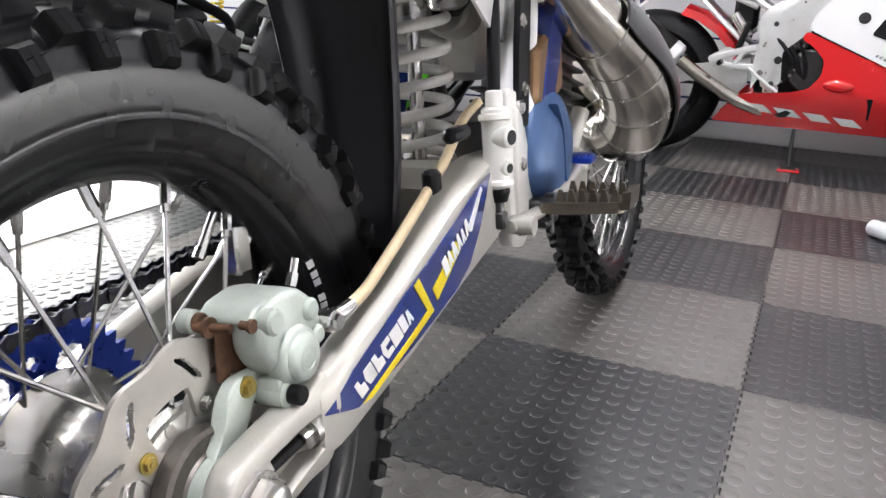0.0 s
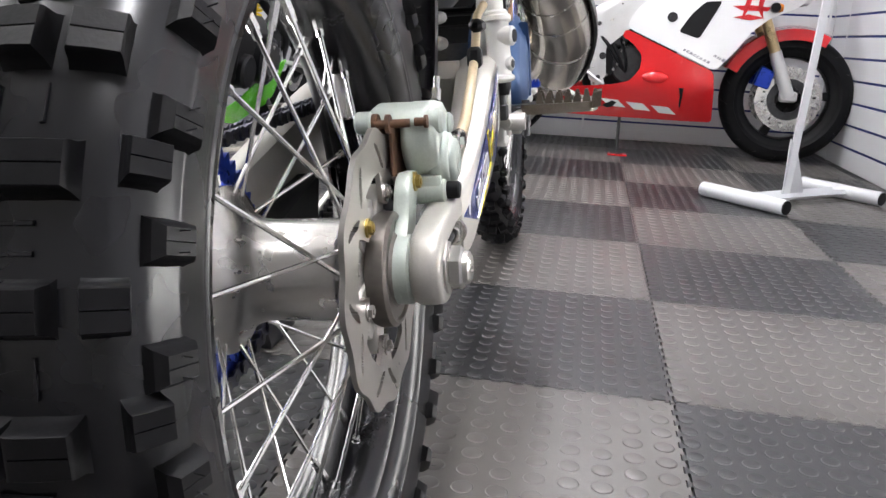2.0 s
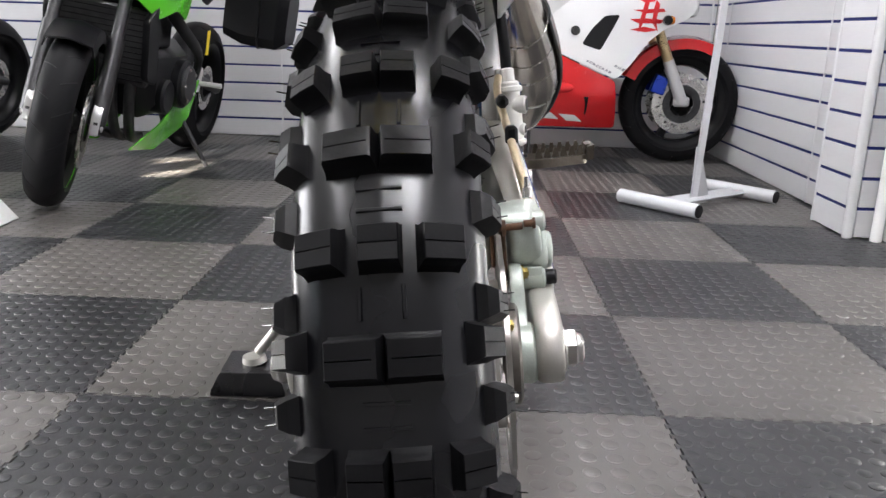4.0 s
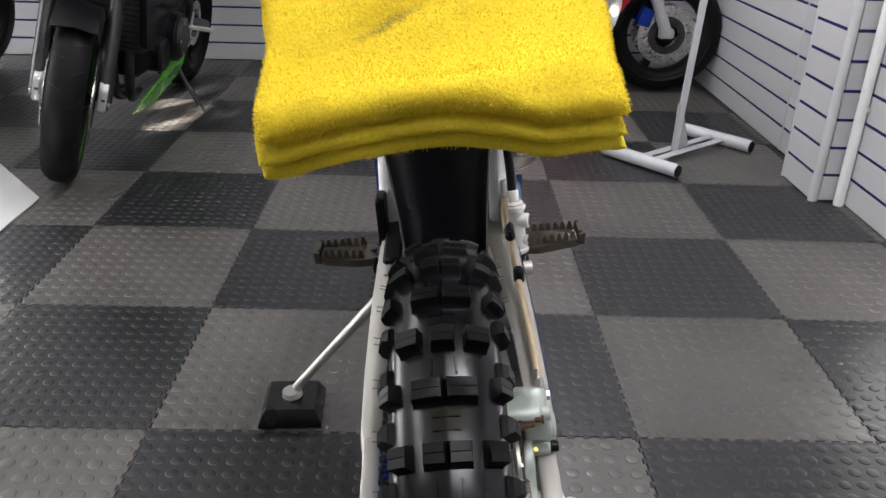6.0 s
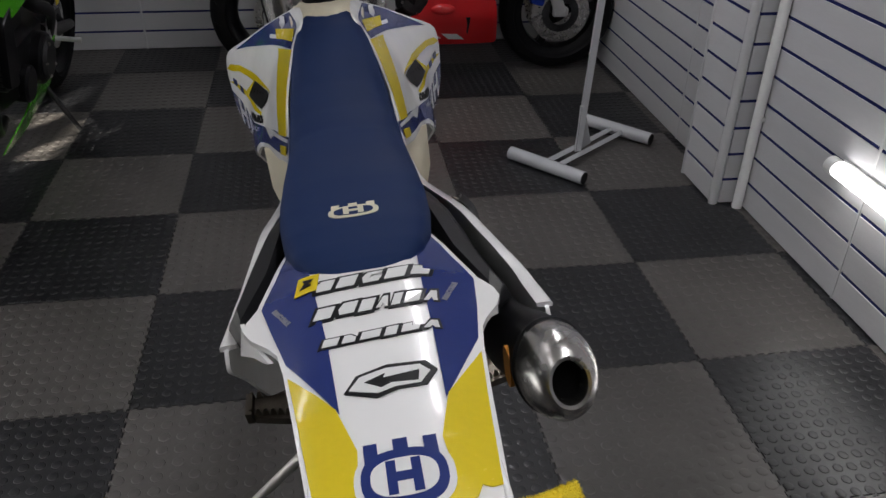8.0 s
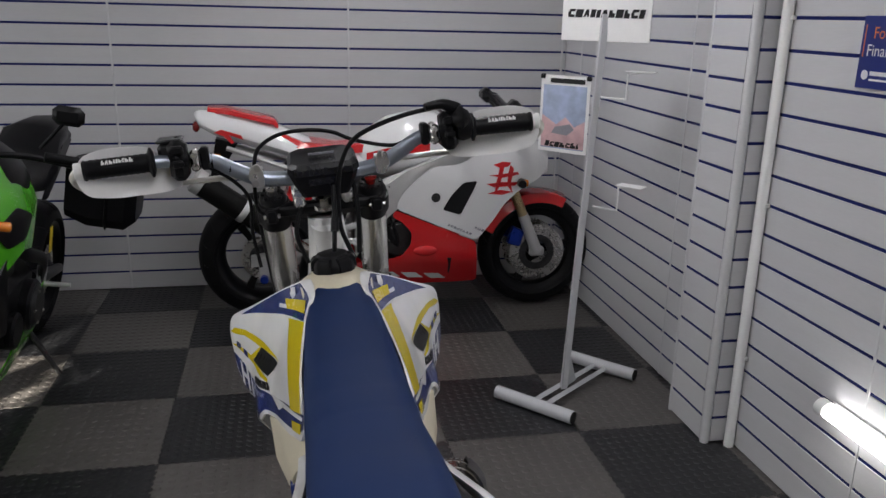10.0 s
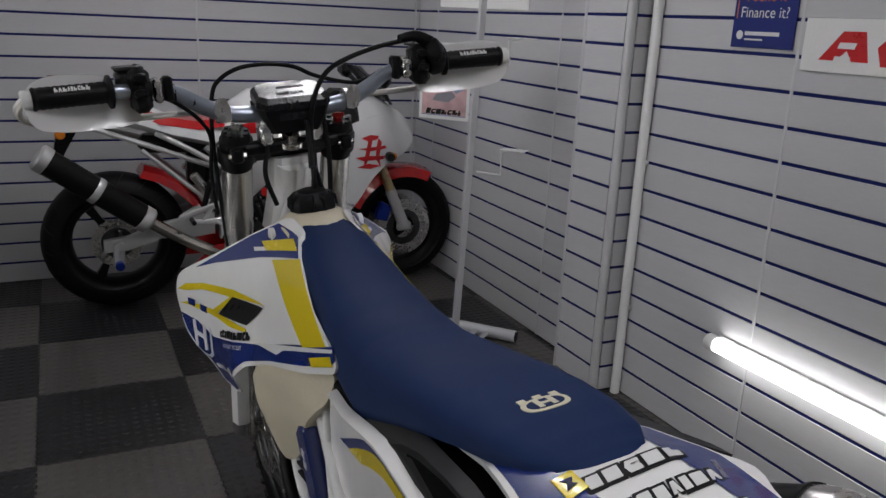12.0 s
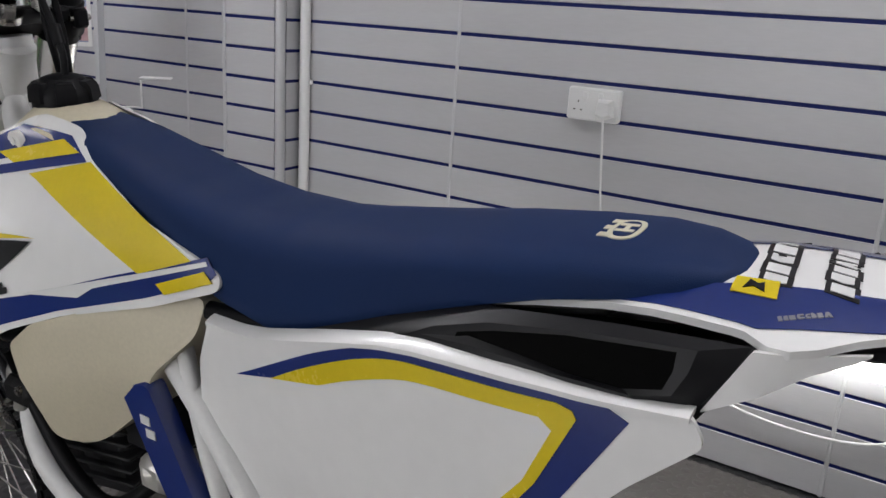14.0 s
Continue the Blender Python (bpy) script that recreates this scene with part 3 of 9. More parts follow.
    kinds = {
        "pair": (0.0148 * u, 0.0265 * u, 0.0210 * u, H, 0.90), "shoulder": (0.0520 * u, 0.0150 * u, 0.0190 * u, H * 0.95, 0.86),
        "trio": (0.0305 * u, 0.0205 * u, 0.0215 * u, H, 0.90), "middle": (0.0108 * u, 0.0190 * u, 0.0200 * u, H, 0.90),
        "outer": (0.0400 * u, 0.0165 * u, 0.0205 * u, H, 0.90), "side": (0.0655 * u, 0.0210 * u, 0.0185 * u, H * 0.82, 0.74), "centre": (1e-6, 0.0205 * u, 0.0215 * u, H, 0.90)}
    shapes = {(n, s): knob(0.0, s * c, W, L, h, t) for n, (c, W, L, h, t) in kinds.items() for s in (-1, 1)}
    put, fine = [], []
    for k in range(rows):
        a = k * d + phase
        names = (("pair", a), ("shoulder", a - 0.10 * d)) if k % 2 else (("trio", a),) if k % 4 == 0 else (("middle", a), ("outer", a))
        for s in (-1, 1):
            put += [(n, s, w) for n, w in names] + [("side", s, a + 0.5 * d)]
            if k % 2 == 0:
                fine.append(rib(a + 0.5 * d, s * 0.0115 * u, 0.0022, 0.0175 * u))
            else:
                fine.append(rib(a + (0.5 + 0.11 * s) * d, 1e-6, 0.0245 * u, 0.0022))
            if R < 0.345:
                # moulding hairs left on the shoulder blocks
                for o in (-0.005, 0.005):
                    x0, r0 = on(s * 0.0640, H * 0.75)
                    x1, r1 = on(s * 0.0640, H * 0.75 + 0.007)
                    w = a + 0.5 * d + o / Rc
                    fine.append(cyl((x0, -r0 * math.sin(w), r0 * math.cos(w)), (x1, -r1 * math.sin(w), r1 * math.cos(w)), 0.0004, 4))
        if k % 4 == 0:
            put.append(("centre", 1, a))
    return carcass, shapes, put, fine


def knobby_part(parent, label, *size):
    """The tyre: glossy skin, duller worn blocks on it, and fine moulded bars between them."""
    carcass, shapes, put, fine = knobby(*size)
    part("tyre", carcass, M_RUBBER, parent, label, soft=40, fix=False)
    data = {key: mesh_of("tread_block", g, M_BLOCK, 32) for key, g in shapes.items()}
    for n, s, w in put:
        ob = new("tread_block", data[n, s])
        ob.parent = parent
        ob.matrix_basis = Matrix.Rotation(w, 4, "X")
    tagged(part("moulding", g_join(*fine), M_RUBBER, parent, soft=32, fix=False), kind="stuff")


def spokes_of(parent, n, hub_r, hub_x, rim_r, cross=0.32):
    sp = mesh_of("spoke", fixed(g_join(cyl((0, 0, 0), (0, 0, 1), 0.0019, 8))), M_CHROME)
    ni = mesh_of("nipple", fixed(g_join(cyl((0, 0, -0.006), (0, 0, 0.014), 0.0044, 6), cyl((0, 0, 0.012), (0, 0, 0.02), 0.0035, 8))), M_CHROME)
    for k in range(n):
        s = 1 if k % 2 else -1
        a = 2 * math.pi * k / n
        b = a + cross * (1 if (k // 2) % 2 else -1)
        p = Vector((s * hub_x, hub_r * math.cos(b), hub_r * math.sin(b)))
        q = Vector((s * 0.010, rim_r * math.cos(a), rim_r * math.sin(a)))
        rot = (q - p).to_track_quat("Z", "Y").to_matrix().to_4x4()
        o = new("spoke", sp)
        o.parent = parent
        o.matrix_basis = Matrix.Translation(p) @ rot @ Matrix.Diagonal((1, 1, (q - p).length, 1))
        o = new("nipple", ni)
        o.parent = parent
        o.matrix_basis = Matrix.Translation(q) @ (p - q).to_track_quat("Z", "Y").to_matrix().to_4x4()


def polar_plate(r_in, r_out, x0, x1, keep, n=240, m=10):
    """A flat ring in the plane across x; cells where keep(angle, fraction) fails are cut away."""
    V, F, idx = [], [], {}
    for i in range(n):
        a = 2 * math.pi * i / n
        ri, ro = r_in(a), r_out(a)
        for j in range(m + 1):
            r = ri + (ro - ri) * j / m
            for s, x in enumerate((x0, x1)):
                idx[i, j, s] = len(V)
                V.append((x, r * math.cos(a), r * math.sin(a)))
    on = {(i, j): keep(2 * math.pi * (i + 0.5) / n, (j + 0.5) / m) for i in range(n) for j in range(m)}
    for (i, j), ok in on.items():
        if not ok:
            continue
        i2 = (i + 1) % n
        for s in (0, 1):
            f = [idx[i, j, s], idx[i2, j, s], idx[i2, j + 1, s], idx[i, j + 1, s]]
            F.append(tuple(f if s else f[::-1]))
        for (di, dj), (p, q) in {(0, -1): ((i, j), (i2, j)), (0, 1): ((i2, j + 1), (i, j + 1)), (-1, 0): ((i, j + 1), (i, j)), (1, 0): ((i2, j), (i2, j + 1))}.items():
            nb = ((i + di) % n, j + dj)
            if not on.get(nb, False):
                F.append((idx[p[0], p[1], 0], idx[q[0], q[1], 0], idx[q[0], q[1], 1], idx[p[0], p[1], 1]))
    return V, F


def slot_keep(slots, n_rep):
    """Cuts slots (angle, fraction, half angle, half fraction, skew) repeated round the plate."""
    def keep(a, f):
        w = (a % (2 * math.pi / n_rep))
        for sa, sf, ha, hf, sk in slots:
            if abs(f - sf) < hf and abs(w - sa - sk * (f - sf)) < ha:
                return False
        return True
    return keep


# rear wheel
rw = part("rear_wheel", lathe([(0.222, -0.030), (0.236, -0.038), (0.242, -0.040), (0.243, -0.036), (0.232, -0.030), (0.226, -0.012), (0.226, 0.012), (0.232, 0.030), (0.243, 0.036), (0.242, 0.040), (0.236, 0.038), (0.222, 0.030), (0.213, 0.014), (0.2115, 0), (0.213, -0.014)], 96, "x", loop=True), mat("black_rim", (0.012, 0.012, 0.014), 0.24, metal=0.4, var=0.25, scale=20, fine=300, bump=0.02), bike, "black alloy rim with bright spokes", m=Matrix.Translation(RA))
M_RIM = rw.data.materials[0]
for k, (a0, da) in enumerate(((0.46, 0.035), (0.405, 0.03), (0.365, 0.03), (0.29, 0.03), (0.25, 0.025), (0.215, 0.025))):
    part("rim_mark", loft([[(x, r * math.cos(a), r * math.sin(a)) for x, r in ((0.0385, 0.2335), (0.0350, 0.2275), (0.0342, 0.2280), (0.0376, 0.2340))] for a in (a0, a0 - da / 2, a0 - da)]), M_WHTDEC, rw)
knobby_part(rw, "deep-blocked black off-road tyre", 0.341, 0.0575, 36, 0.236, 0.064, radians(17))
part("hub", lathe([(0.012, -0.095), (0.030, -0.092), (0.040, -0.080), (0.058, -0.070), (0.066, -0.066), (0.069, -0.062), (0.069, -0.056), (0.066, -0.055), (0.060, -0.051), (0.051, -0.044), (0.0455, -0.036), (0.0420, -0.027), (0.0410, -0.018), (0.0410, 0.042), (0.044, 0.046), (0.056, 0.050), (0.0595, 0.054), (0.0595, 0.060), (0.046, 0.063), (0.030, 0.066), (0.012, 0.070)], 72, "x"), M_STEEL, rw, "polished wheel hub")
seal = part("bearing_seal", lathe([(0.012, 0.066), (0.0445, 0.068), (0.0460, 0.072), (0.0455, 0.082), (0.0425, 0.0845), (0.0400, 0.0845), (0.0385, 0.0825), (0.030, 0.0825), (0.0285, 0.085), (0.022, 0.0865), (0.012, 0.087)], 56, "x"), mat("worn_steel_seal", (0.16, 0.145, 0.13), 0.42, metal=0.8, var=0.25, scale=30, bump=0.02), rw, "dark bearing seal and spacer")
part("spacer", lathe([(0.0, 0.083), (0.0245, 0.084), (0.0255, 0.0865), (0.0235, 0.0885), (0.0, 0.0885)], 40, "x"), M_RUST, rw, "rust-brown axle spacer")
spokes_of(rw, 36, 0.060, 0.055, 0.210)
part("rim_lock", g_join(cyl((0.004, 0.16, 0.13), (0.004, 0.175, 0.142), 0.006, 12), box(0.016, 0.02, 0.045, (0.004, 0.150, 0.128), 0.003)), M_CHROME, rw)
part("valve", g_join(cyl((0, 0.132, 0.163), (0, 0.112, 0.138), 0.004, 10), cyl((0, 0.112, 0.138), (0, 0.106, 0.131), 0.005, 8)), M_CHROME, rw)
wave = lambda r, k, d: (lambda a: r + d * math.sin(k * a))
front_slots = slot_keep([(0.16, 0.62, 0.035, 0.30, 0.35), (0.62, 0.55, 0.022, 0.36, 0.0)], 8)
TAB = radians(15)


def disc_in(a):
    """Inner edge with six tabs reaching in to the carrier bolts."""
    w = abs((a - TAB + math.pi / 6) % (math.pi / 3) - math.pi / 6)
    k = max(0.0, min(1.0, (radians(15) - w) / radians(8.5)))
    return 0.0765 - 0.0245 * k * k * (3 - 2 * k)


def disc_keep(a, f):
    r0, ro_ = disc_in(a), 0.1085 + 0.0026 * math.cos(12 * (a - radians(2)))
    r = r0 + f * (ro_ - r0)
    for k in range(12):
        c, skew = (radians(87 + 30 * k), 13.0) if k % 2 == 0 else (radians(125 + 30 * (k - 1)), -12.0)
        t = (r - 0.0895) / 0.0105
        w = (a - c - radians(skew) * 0.5 * t + math.pi) % (2 * math.pi) - math.pi
        if abs(w) * r < 0.0041 * math.sqrt(max(0.0, 1.0 - max(0.0, (abs(t) - 0.65) / 0.35) ** 2)):
            return False
    return True


part("brake_disc", polar_plate(disc_in, lambda a: 0.1085 + 0.0026 * math.cos(12 * (a - radians(2))), 0.0690, 0.0730, disc_keep, 1080, 26), M_DISC, rw, "wave-cut slotted steel brake disc", soft=0, fix=False)
# cast pockets and studs between the lugs
for k in range(6):
    a = TAB + math.pi * (k + 0.5) / 3 - math.pi / 2
    part("carrier_stud", g_move(cyl((0.0630, 0, 0.0500), (0.0668, 0, 0.0500), 0.0052, 14, 0.001), Matrix.Rotation(a, 4, "X")), M_ALU, rw)
lug = []
for k in range(6):
    a = TAB + math.pi * k / 3 - math.pi / 2
    lug.append(g_move(prism(round_poly([(-0.013, 0.036), (0.013, 0.036), (0.0075, 0.0670), (-0.0075, 0.0670)], 0.007), 0.0600, 0.0685, "x", 0.001), Matrix.Rotation(a, 4, "X")))
carrier = part("disc_carrier", lathe([(0.034, 0.056), (0.052, 0.0575), (0.056, 0.060), (0.055, 0.0645), (0.049, 0.066), (0.034, 0.068)], 64, "x", loop=True), M_ALU, rw, "cast disc carrier flange")
for g in lug:
    part("carrier_lug", g, M_ALU, rw)
M_BRASS = mat("brass_bolt", (0.42, 0.32, 0.10), 0.35, metal=0.9)
for k in range(6):
    p = Matrix.Rotation(TAB + math.pi * k / 3 - math.pi / 2, 4, "X") @ Vector((0.0730, 0, 0.0605))
    part("disc_bolt", bolt(p, (1, 0, 0), 0.0050, 0.0045), M_BRASS if k == 2 else M_STEEL, rw)
NT = 48


def tooth(a):
    w = (a * NT / (2 * math.pi)) % 1
    return 0.0985 + 0.0085 * max(0.0, 1 - abs(w - 0.5) * 2.6) ** 0.7


def sprocket_keep(a, f):
    r = 0.036 + f * (tooth(a) - 0.036)
    y, z = r * math.cos(a), r * math.sin(a)
    for k in range(6):
        b = 2 * math.pi * k / 6
        if math.hypot(y - 0.070 * math.cos(b), z - 0.070 * math.sin(b)) < 0.0165:
            return False
        b += math.pi / 6
        if math.hypot(y - 0.074 * math.cos(b), z - 0.074 * math.sin(b)) < 0.0058:
            return False
    return True


part("sprocket", polar_plate(lambda a: 0.036, tooth, -0.0815, -0.0755, sprocket_keep, 384, 22), M_BLUEANO, rw, "blue anodised rear sprocket", soft=25, fix=False)

# chain
CX = -0.0785
front_s = Vector((CX, -0.475, 0.425))
rear_s = Vector((CX, RA[1], RA[2]))
R1, R2 = 0.100, 0.036


def chain_path():
    d = front_s - rear_s
    L = math.hypot(d.y, d.z)
    th = math.atan2(d.z, d.y)
    off = math.acos((R1 - R2) / L)
    pts = []
    for a in np.linspace(th + off, th + 2 * math.pi - off, 60):
        pts.append(rear_s + Vector((0, R1 * math.cos(a), R1 * math.sin(a))))
    for a in np.linspace(th - off, th + off, 20):
        pts.append(front_s + Vector((0, R2 * math.cos(a), R2 * math.sin(a))))
    return pts + [pts[0]]


cp = chain_path()
cum = np.r_[0, np.cumsum([(b - a).length for a, b in zip(cp, cp[1:])])]
LP = cum[-1] / round(cum[-1] / 0.0159)
nodes = [Vector([np.interp(s, cum, [p[i] for p in cp]) for i in range(3)]) for s in np.arange(0, cum[-1] - 1e-4, LP)]
rollers, plates = [], []
fig8 = curve_poly([(-0.0118, 0.0), (-0.0079, 0.0066), (0, 0.0046), (0.0079, 0.0066), (0.0118, 0), (0.0079, -0.0066), (0, -0.0046), (-0.0079, -0.0066)], 3)
for i, p in enumerate(nodes):
    q = nodes[(i + 1) % len(nodes)]
    d = q - p
    m = Matrix.Translation((p + q) / 2) @ Matrix.Rotation(math.atan2(d.z, d.y), 4, "X")
    o = 0.0085 if i % 2 else 0.0062
    for s in (-1, 1):
        plates.append(g_move(prism(fig8, s * o, s * (o + 0.0019), "x"), m))
    rollers.append(cyl(p + Vector((-0.0112, 0, 0)), p + Vector((0.0112, 0, 0)), 0.0036, 10))
chain = part("chain", g_join(*plates), mat("dark_chain_plate", (0.055, 0.055, 0.075), 0.34, metal=0.85, var=0.3, scale=60), bike, "dark drive chain", soft=30)
part("chain_roller", g_join(*rollers), M_DARKMET, chain)

# swing arm
M_SWARM = mat("pale_cast_swing_arm", (0.48, 0.465, 0.425), 0.42, metal=0.45, var=0.09, scale=8, fine=500, bump=0.05, rvar=0.1)
ARM = [(-0.992, 0.3545, 0.0640, 0.1105, 0.0250), (-0.97, 0.360, 0.0655, 0.1120, 0.034), (-0.85, 0.388, 0.078, 0.1080, 0.040), (-0.72, 0.420, 0.096, 0.0985, 0.048), (-0.60, 0.440, 0.104, 0.0880, 0.056), (-0.52, 0.448, 0.080, 0.0840, 0.056), (-0.49, 0.446, 0.060, 0.0840, 0.050)]


def arm_at(y, k):
    ys = [a[0] for a in ARM]
    return float(np.interp(y, ys, [a[k] for a in ARM]))


def arm_body():
    rings = []
    for y in np.linspace(ARM[0][0], ARM[-1][0], 30):
        z, h, x, w = (arm_at(y, k) for k in (1, 2, 3, 4))
        rings.append([(x + w / 2 * sx, y, z + h / 2 * sz) for sx, sz in ((-0.62, -1), (0.62, -1), (0.9, -0.9), (1, -0.65), (1, 0.6), (0.88, 0.88), (0.55, 1), (-0.55, 1), (-0.88, 0.88), (-1, 0.6), (-1, -0.65), (-0.9, -0.9))])
    return loft(rings)


swing = part("swing_arm", g_join(arm_body(), g_mirror(arm_body()), box(0.17, 0.09, 0.085, (0, -0.625, 0.445), 0.02), cyl((-0.115, -0.515, 0.446), (0.115, -0.515, 0.446), 0.022, 24)), M_SWARM, bike, "sand-cast aluminium swing arm with blue and yellow decal")
arm_x = lambda y, z: arm_at(y, 3) + arm_at(y, 4) / 2
DEC = [(-0.990, 0.361), (-0.955, 0.383), (-0.86, 0.414), (-0.74, 0.447), (-0.66, 0.470), (-0.617, 0.478), (-0.655, 0.428), (-0.695, 0.394), (-0.739, 0.379), (-0.80, 0.369), (-0.88, 0.357), (-0.95, 0.350)]
part("decal", skin(DEC, arm_x, 0.03, 0.001, 0.0012), M_BLUEDEC, swing, "blue decal")
part("decal", g_join(skin([(-0.842, 0.4165), (-0.830, 0.420), (-0.800, 0.379), (-0.93, 0.349), (-0.945, 0.3505), (-0.815, 0.384)], arm_x, 0.03, 0.001, 0.0020), skin([(-0.800, 0.400), (-0.735, 0.430), (-0.725, 0.418), (-0.79, 0.386)], arm_x, 0.03, 0.001, 0.0020)), M_YELDEC, swing, "yellow stripe")
marks = [skin(turn2(p, (-0.902, 0.3795, 17)), arm_x, 0.05, 0.0006, 0.0024) for p in slanted(7, 0.105, 0.019, 0.12, -0.3, 3)] + [skin(turn2(p, (-0.735, 0.425, 20)), arm_x, 0.05, 0.0006, 0.0028) for p in slanted(6, 0.080, 0.020, 0.12, -0.2, 4)] + [skin([(-0.70, 0.435), (-0.655, 0.470), (-0.650, 0.466), (-0.69, 0.428)], arm_x, 0.05, 0.0006, 0.0024)]
for g in marks:
    part("word_mark", g, M_WHTDEC, swing, "white block of a word mark")
# slotted arm ends, axle blocks, nuts, adjusters
END_O = curve_poly([(-0.975, 0.391), (-1.02, 0.382), (-1.07, 0.374), (-1.094, 0.3665), (-1.106, 0.345), (-1.101, 0.323), (-1.086, 0.3125), (-1.06, 0.3115), (-1.015, 0.3175), (-0.975, 0.3255)], 6)
END_I = curve_poly([(-0.984, 0.360), (-1.02, 0.363), (-1.055, 0.359), (-1.080, 0.3555), (-1.090, 0.345), (-1.088, 0.332), (-1.079, 0.323), (-1.05, 0.3225), (-1.015, 0.330), (-0.984, 0.339)], 6)
for s in (1, -1):
    rim_ = lambda q, x: [(s * x, y, z) for y, z in q]
    inset = lambda q, k: [(-1.045 + (y + 1.045) * k, 0.343 + (z - 0.343) * k) for y, z in q]
    arm_end = part("arm_end", loft([rim_(inset(END_O, 0.88), 0.0980), rim_(inset(END_O, 0.95), 0.0995), rim_(inset(END_O, 0.99), 0.1030), rim_(END_O, 0.1075), rim_(inset(END_O, 0.995), 0.1150), rim_(inset(END_O, 0.98), 0.1195), rim_(inset(END_O, 0.95), 0.1218), rim_(inset(END_O, 0.90), 0.1225), rim_(inset(END_I, 1.05), 0.1225), rim_(END_I, 0.1205), rim_(END_I, 0.0985)], caps=False, loop=True), M_SWARM, swing, "cast arm end with an open adjuster slot", soft=45)
    part("slot_back", prism(inset(END_I, 1.02), s * 0.0990, s * 0.1040, "x"), M_SWARM, swing)
    e = Vector((s * 0.1195, RA[1], RA[2] + 0.001))
    part("axle_block", prism(round_poly([(-1.090, 0.3205), (-1.087, 0.3575), (-1.054, 0.3605), (-1.048, 0.345), (-1.054, 0.3195)], 0.004), s * 0.104, s * 0.1205, "x", 0.002), M_ALU, swing, "cast axle block")
    nut = part("axle_nut", g_join(cyl(e, e + Vector((s * 0.0040, 0, 0)), 0.0225, 6, 0.001), cyl(e + Vector((s * 0.0038, 0, 0)), e + Vector((s * 0.0055, 0, 0)), 0.0205, 32, 0.0005), cyl(e + Vector((s * 0.005, 0, 0)), e + Vector((s * 0.0165, 0, 0)), 0.0175, 6, 0.002)), M_STEEL, swing, "large flanged axle nut")
    part("axle_end", lathe([(0.0, 0.0225), (0.0100, 0.0222), (0.0128, 0.0205), (0.0135, 0.016), (0.0135, 0.010), (0.0, 0.010)] if s > 0 else [(0.0, -0.0225), (0.0100, -0.0222), (0.0128, -0.0205), (0.0135, -0.016), (0.0135, -0.010), (0.0, -0.010)], 32, "x", e), M_STEEL, nut)
    adj = part("adjuster_block", g_join(box(0.018, 0.016, 0.022, (s * 0.1125, -0.988, 0.3510), 0.004), cyl((s * 0.1150, -1.014, 0.3500), (s * 0.1150, -1.002, 0.3507), 0.0100, 6, 0.0012), cyl((s * 0.1150, -1.003, 0.3505), (s * 0.1150, -0.997, 0.3508), 0.0125, 20)), M_STEEL, swing)
    part("chain_adjuster", tube([(s * 0.1150, -1.062, 0.3472)] + [(s * 0.1150, -1.056 + 0.0010 * k, 0.3475 + 0.00006 * k) for k in range(44)], [0.0046] + [0.0046 if k % 2 else 0.0038 for k in range(44)], 10), M_DARKMET, adj, "threaded chain adjuster bolt")
part("chain_slider", box(0.03, 0.16, 0.012, (-0.088, -0.60, 0.497), 0.004), M_BLACKP, swing)
part("chain_guide", prism(round_poly([(-0.97, 0.30), (-0.84, 0.325), (-0.82, 0.38), (-0.95, 0.35)], 0.01), -0.098, -0.062, "x", 0.003), M_BLACKP, swing)

# rear brake
def rounded(pts, x0, x1, r=0.008, bev=0.004):
    """A cast lump: an outline in (y, z) with softened edges, built up in four steps."""
    q = round_poly(pts, r, 5)
    c = (sum(p[0] for p in q) / len(q), sum(p[1] for p in q) / len(q))
    size = max(math.hypot(p[0] - c[0], p[1] - c[1]) for p in q)
    ring = lambda k, x: [(x, c[0] + (p[0] - c[0]) * k, c[1] + (p[1] - c[1]) * k) for p in q]
    k1, k2 = 1 - bev / size, 1 - 0.3 * bev / size
    return loft([ring(k1, x0), ring(k2, x0 + 0.3 * bev), ring(1, x0 + bev), ring(1, x1 - bev), ring(k2, x1 - 0.3 * bev), ring(k1, x1)])


PY, PZ = -1.012, 0.4135
cal = part("rear_caliper", g_join(
    rounded([(-1.047, 0.430), (-1.044, 0.452), (-1.024, 0.463), (-0.998, 0.4625), (-0.982, 0.449), (-0.972, 0.430), (-0.978, 0.412), (-1.000, 0.3985), (-1.028, 0.4010), (-1.040, 0.415)], 0.0815, 0.1125, 0.010, 0.007),
    rounded([(-1.036, 0.405), (-1.034, 0.424), (-1.022, 0.436), (-1.002, 0.437), (-0.990, 0.425), (-0.989, 0.404), (-1.000, 0.3935), (-1.022, 0.3930)], 0.100, 0.1185, 0.011, 0.005),
    lathe([(0.0, 0.1240), (0.0135, 0.1238), (0.0172, 0.1220), (0.0185, 0.1185), (0.0190, 0.105), (0.0190, 0.092)], 40, "x", (0, PY, PZ))), M_CALIPER, bike, "pale green-grey single-piston brake caliper", soft=50, m=Matrix.Translation((0.0, 0.010, 0.0)))
part("bridge", rounded([(-1.050, 0.4480), (-1.042, 0.4590), (-1.012, 0.4630), (-0.990, 0.4580), (-0.984, 0.450), (-1.006, 0.447), (-1.040, 0.4455)], 0.0580, 0.1050, 0.006, 0.004), M_CALIPER, cal, soft=50)
part("inner_half", rounded([(-1.046, 0.405), (-1.052, 0.452), (-0.996, 0.460), (-0.988, 0.425), (-1.010, 0.398)], 0.0530, 0.0640, 0.010, 0.004), M_CALIPER, cal, soft=50)
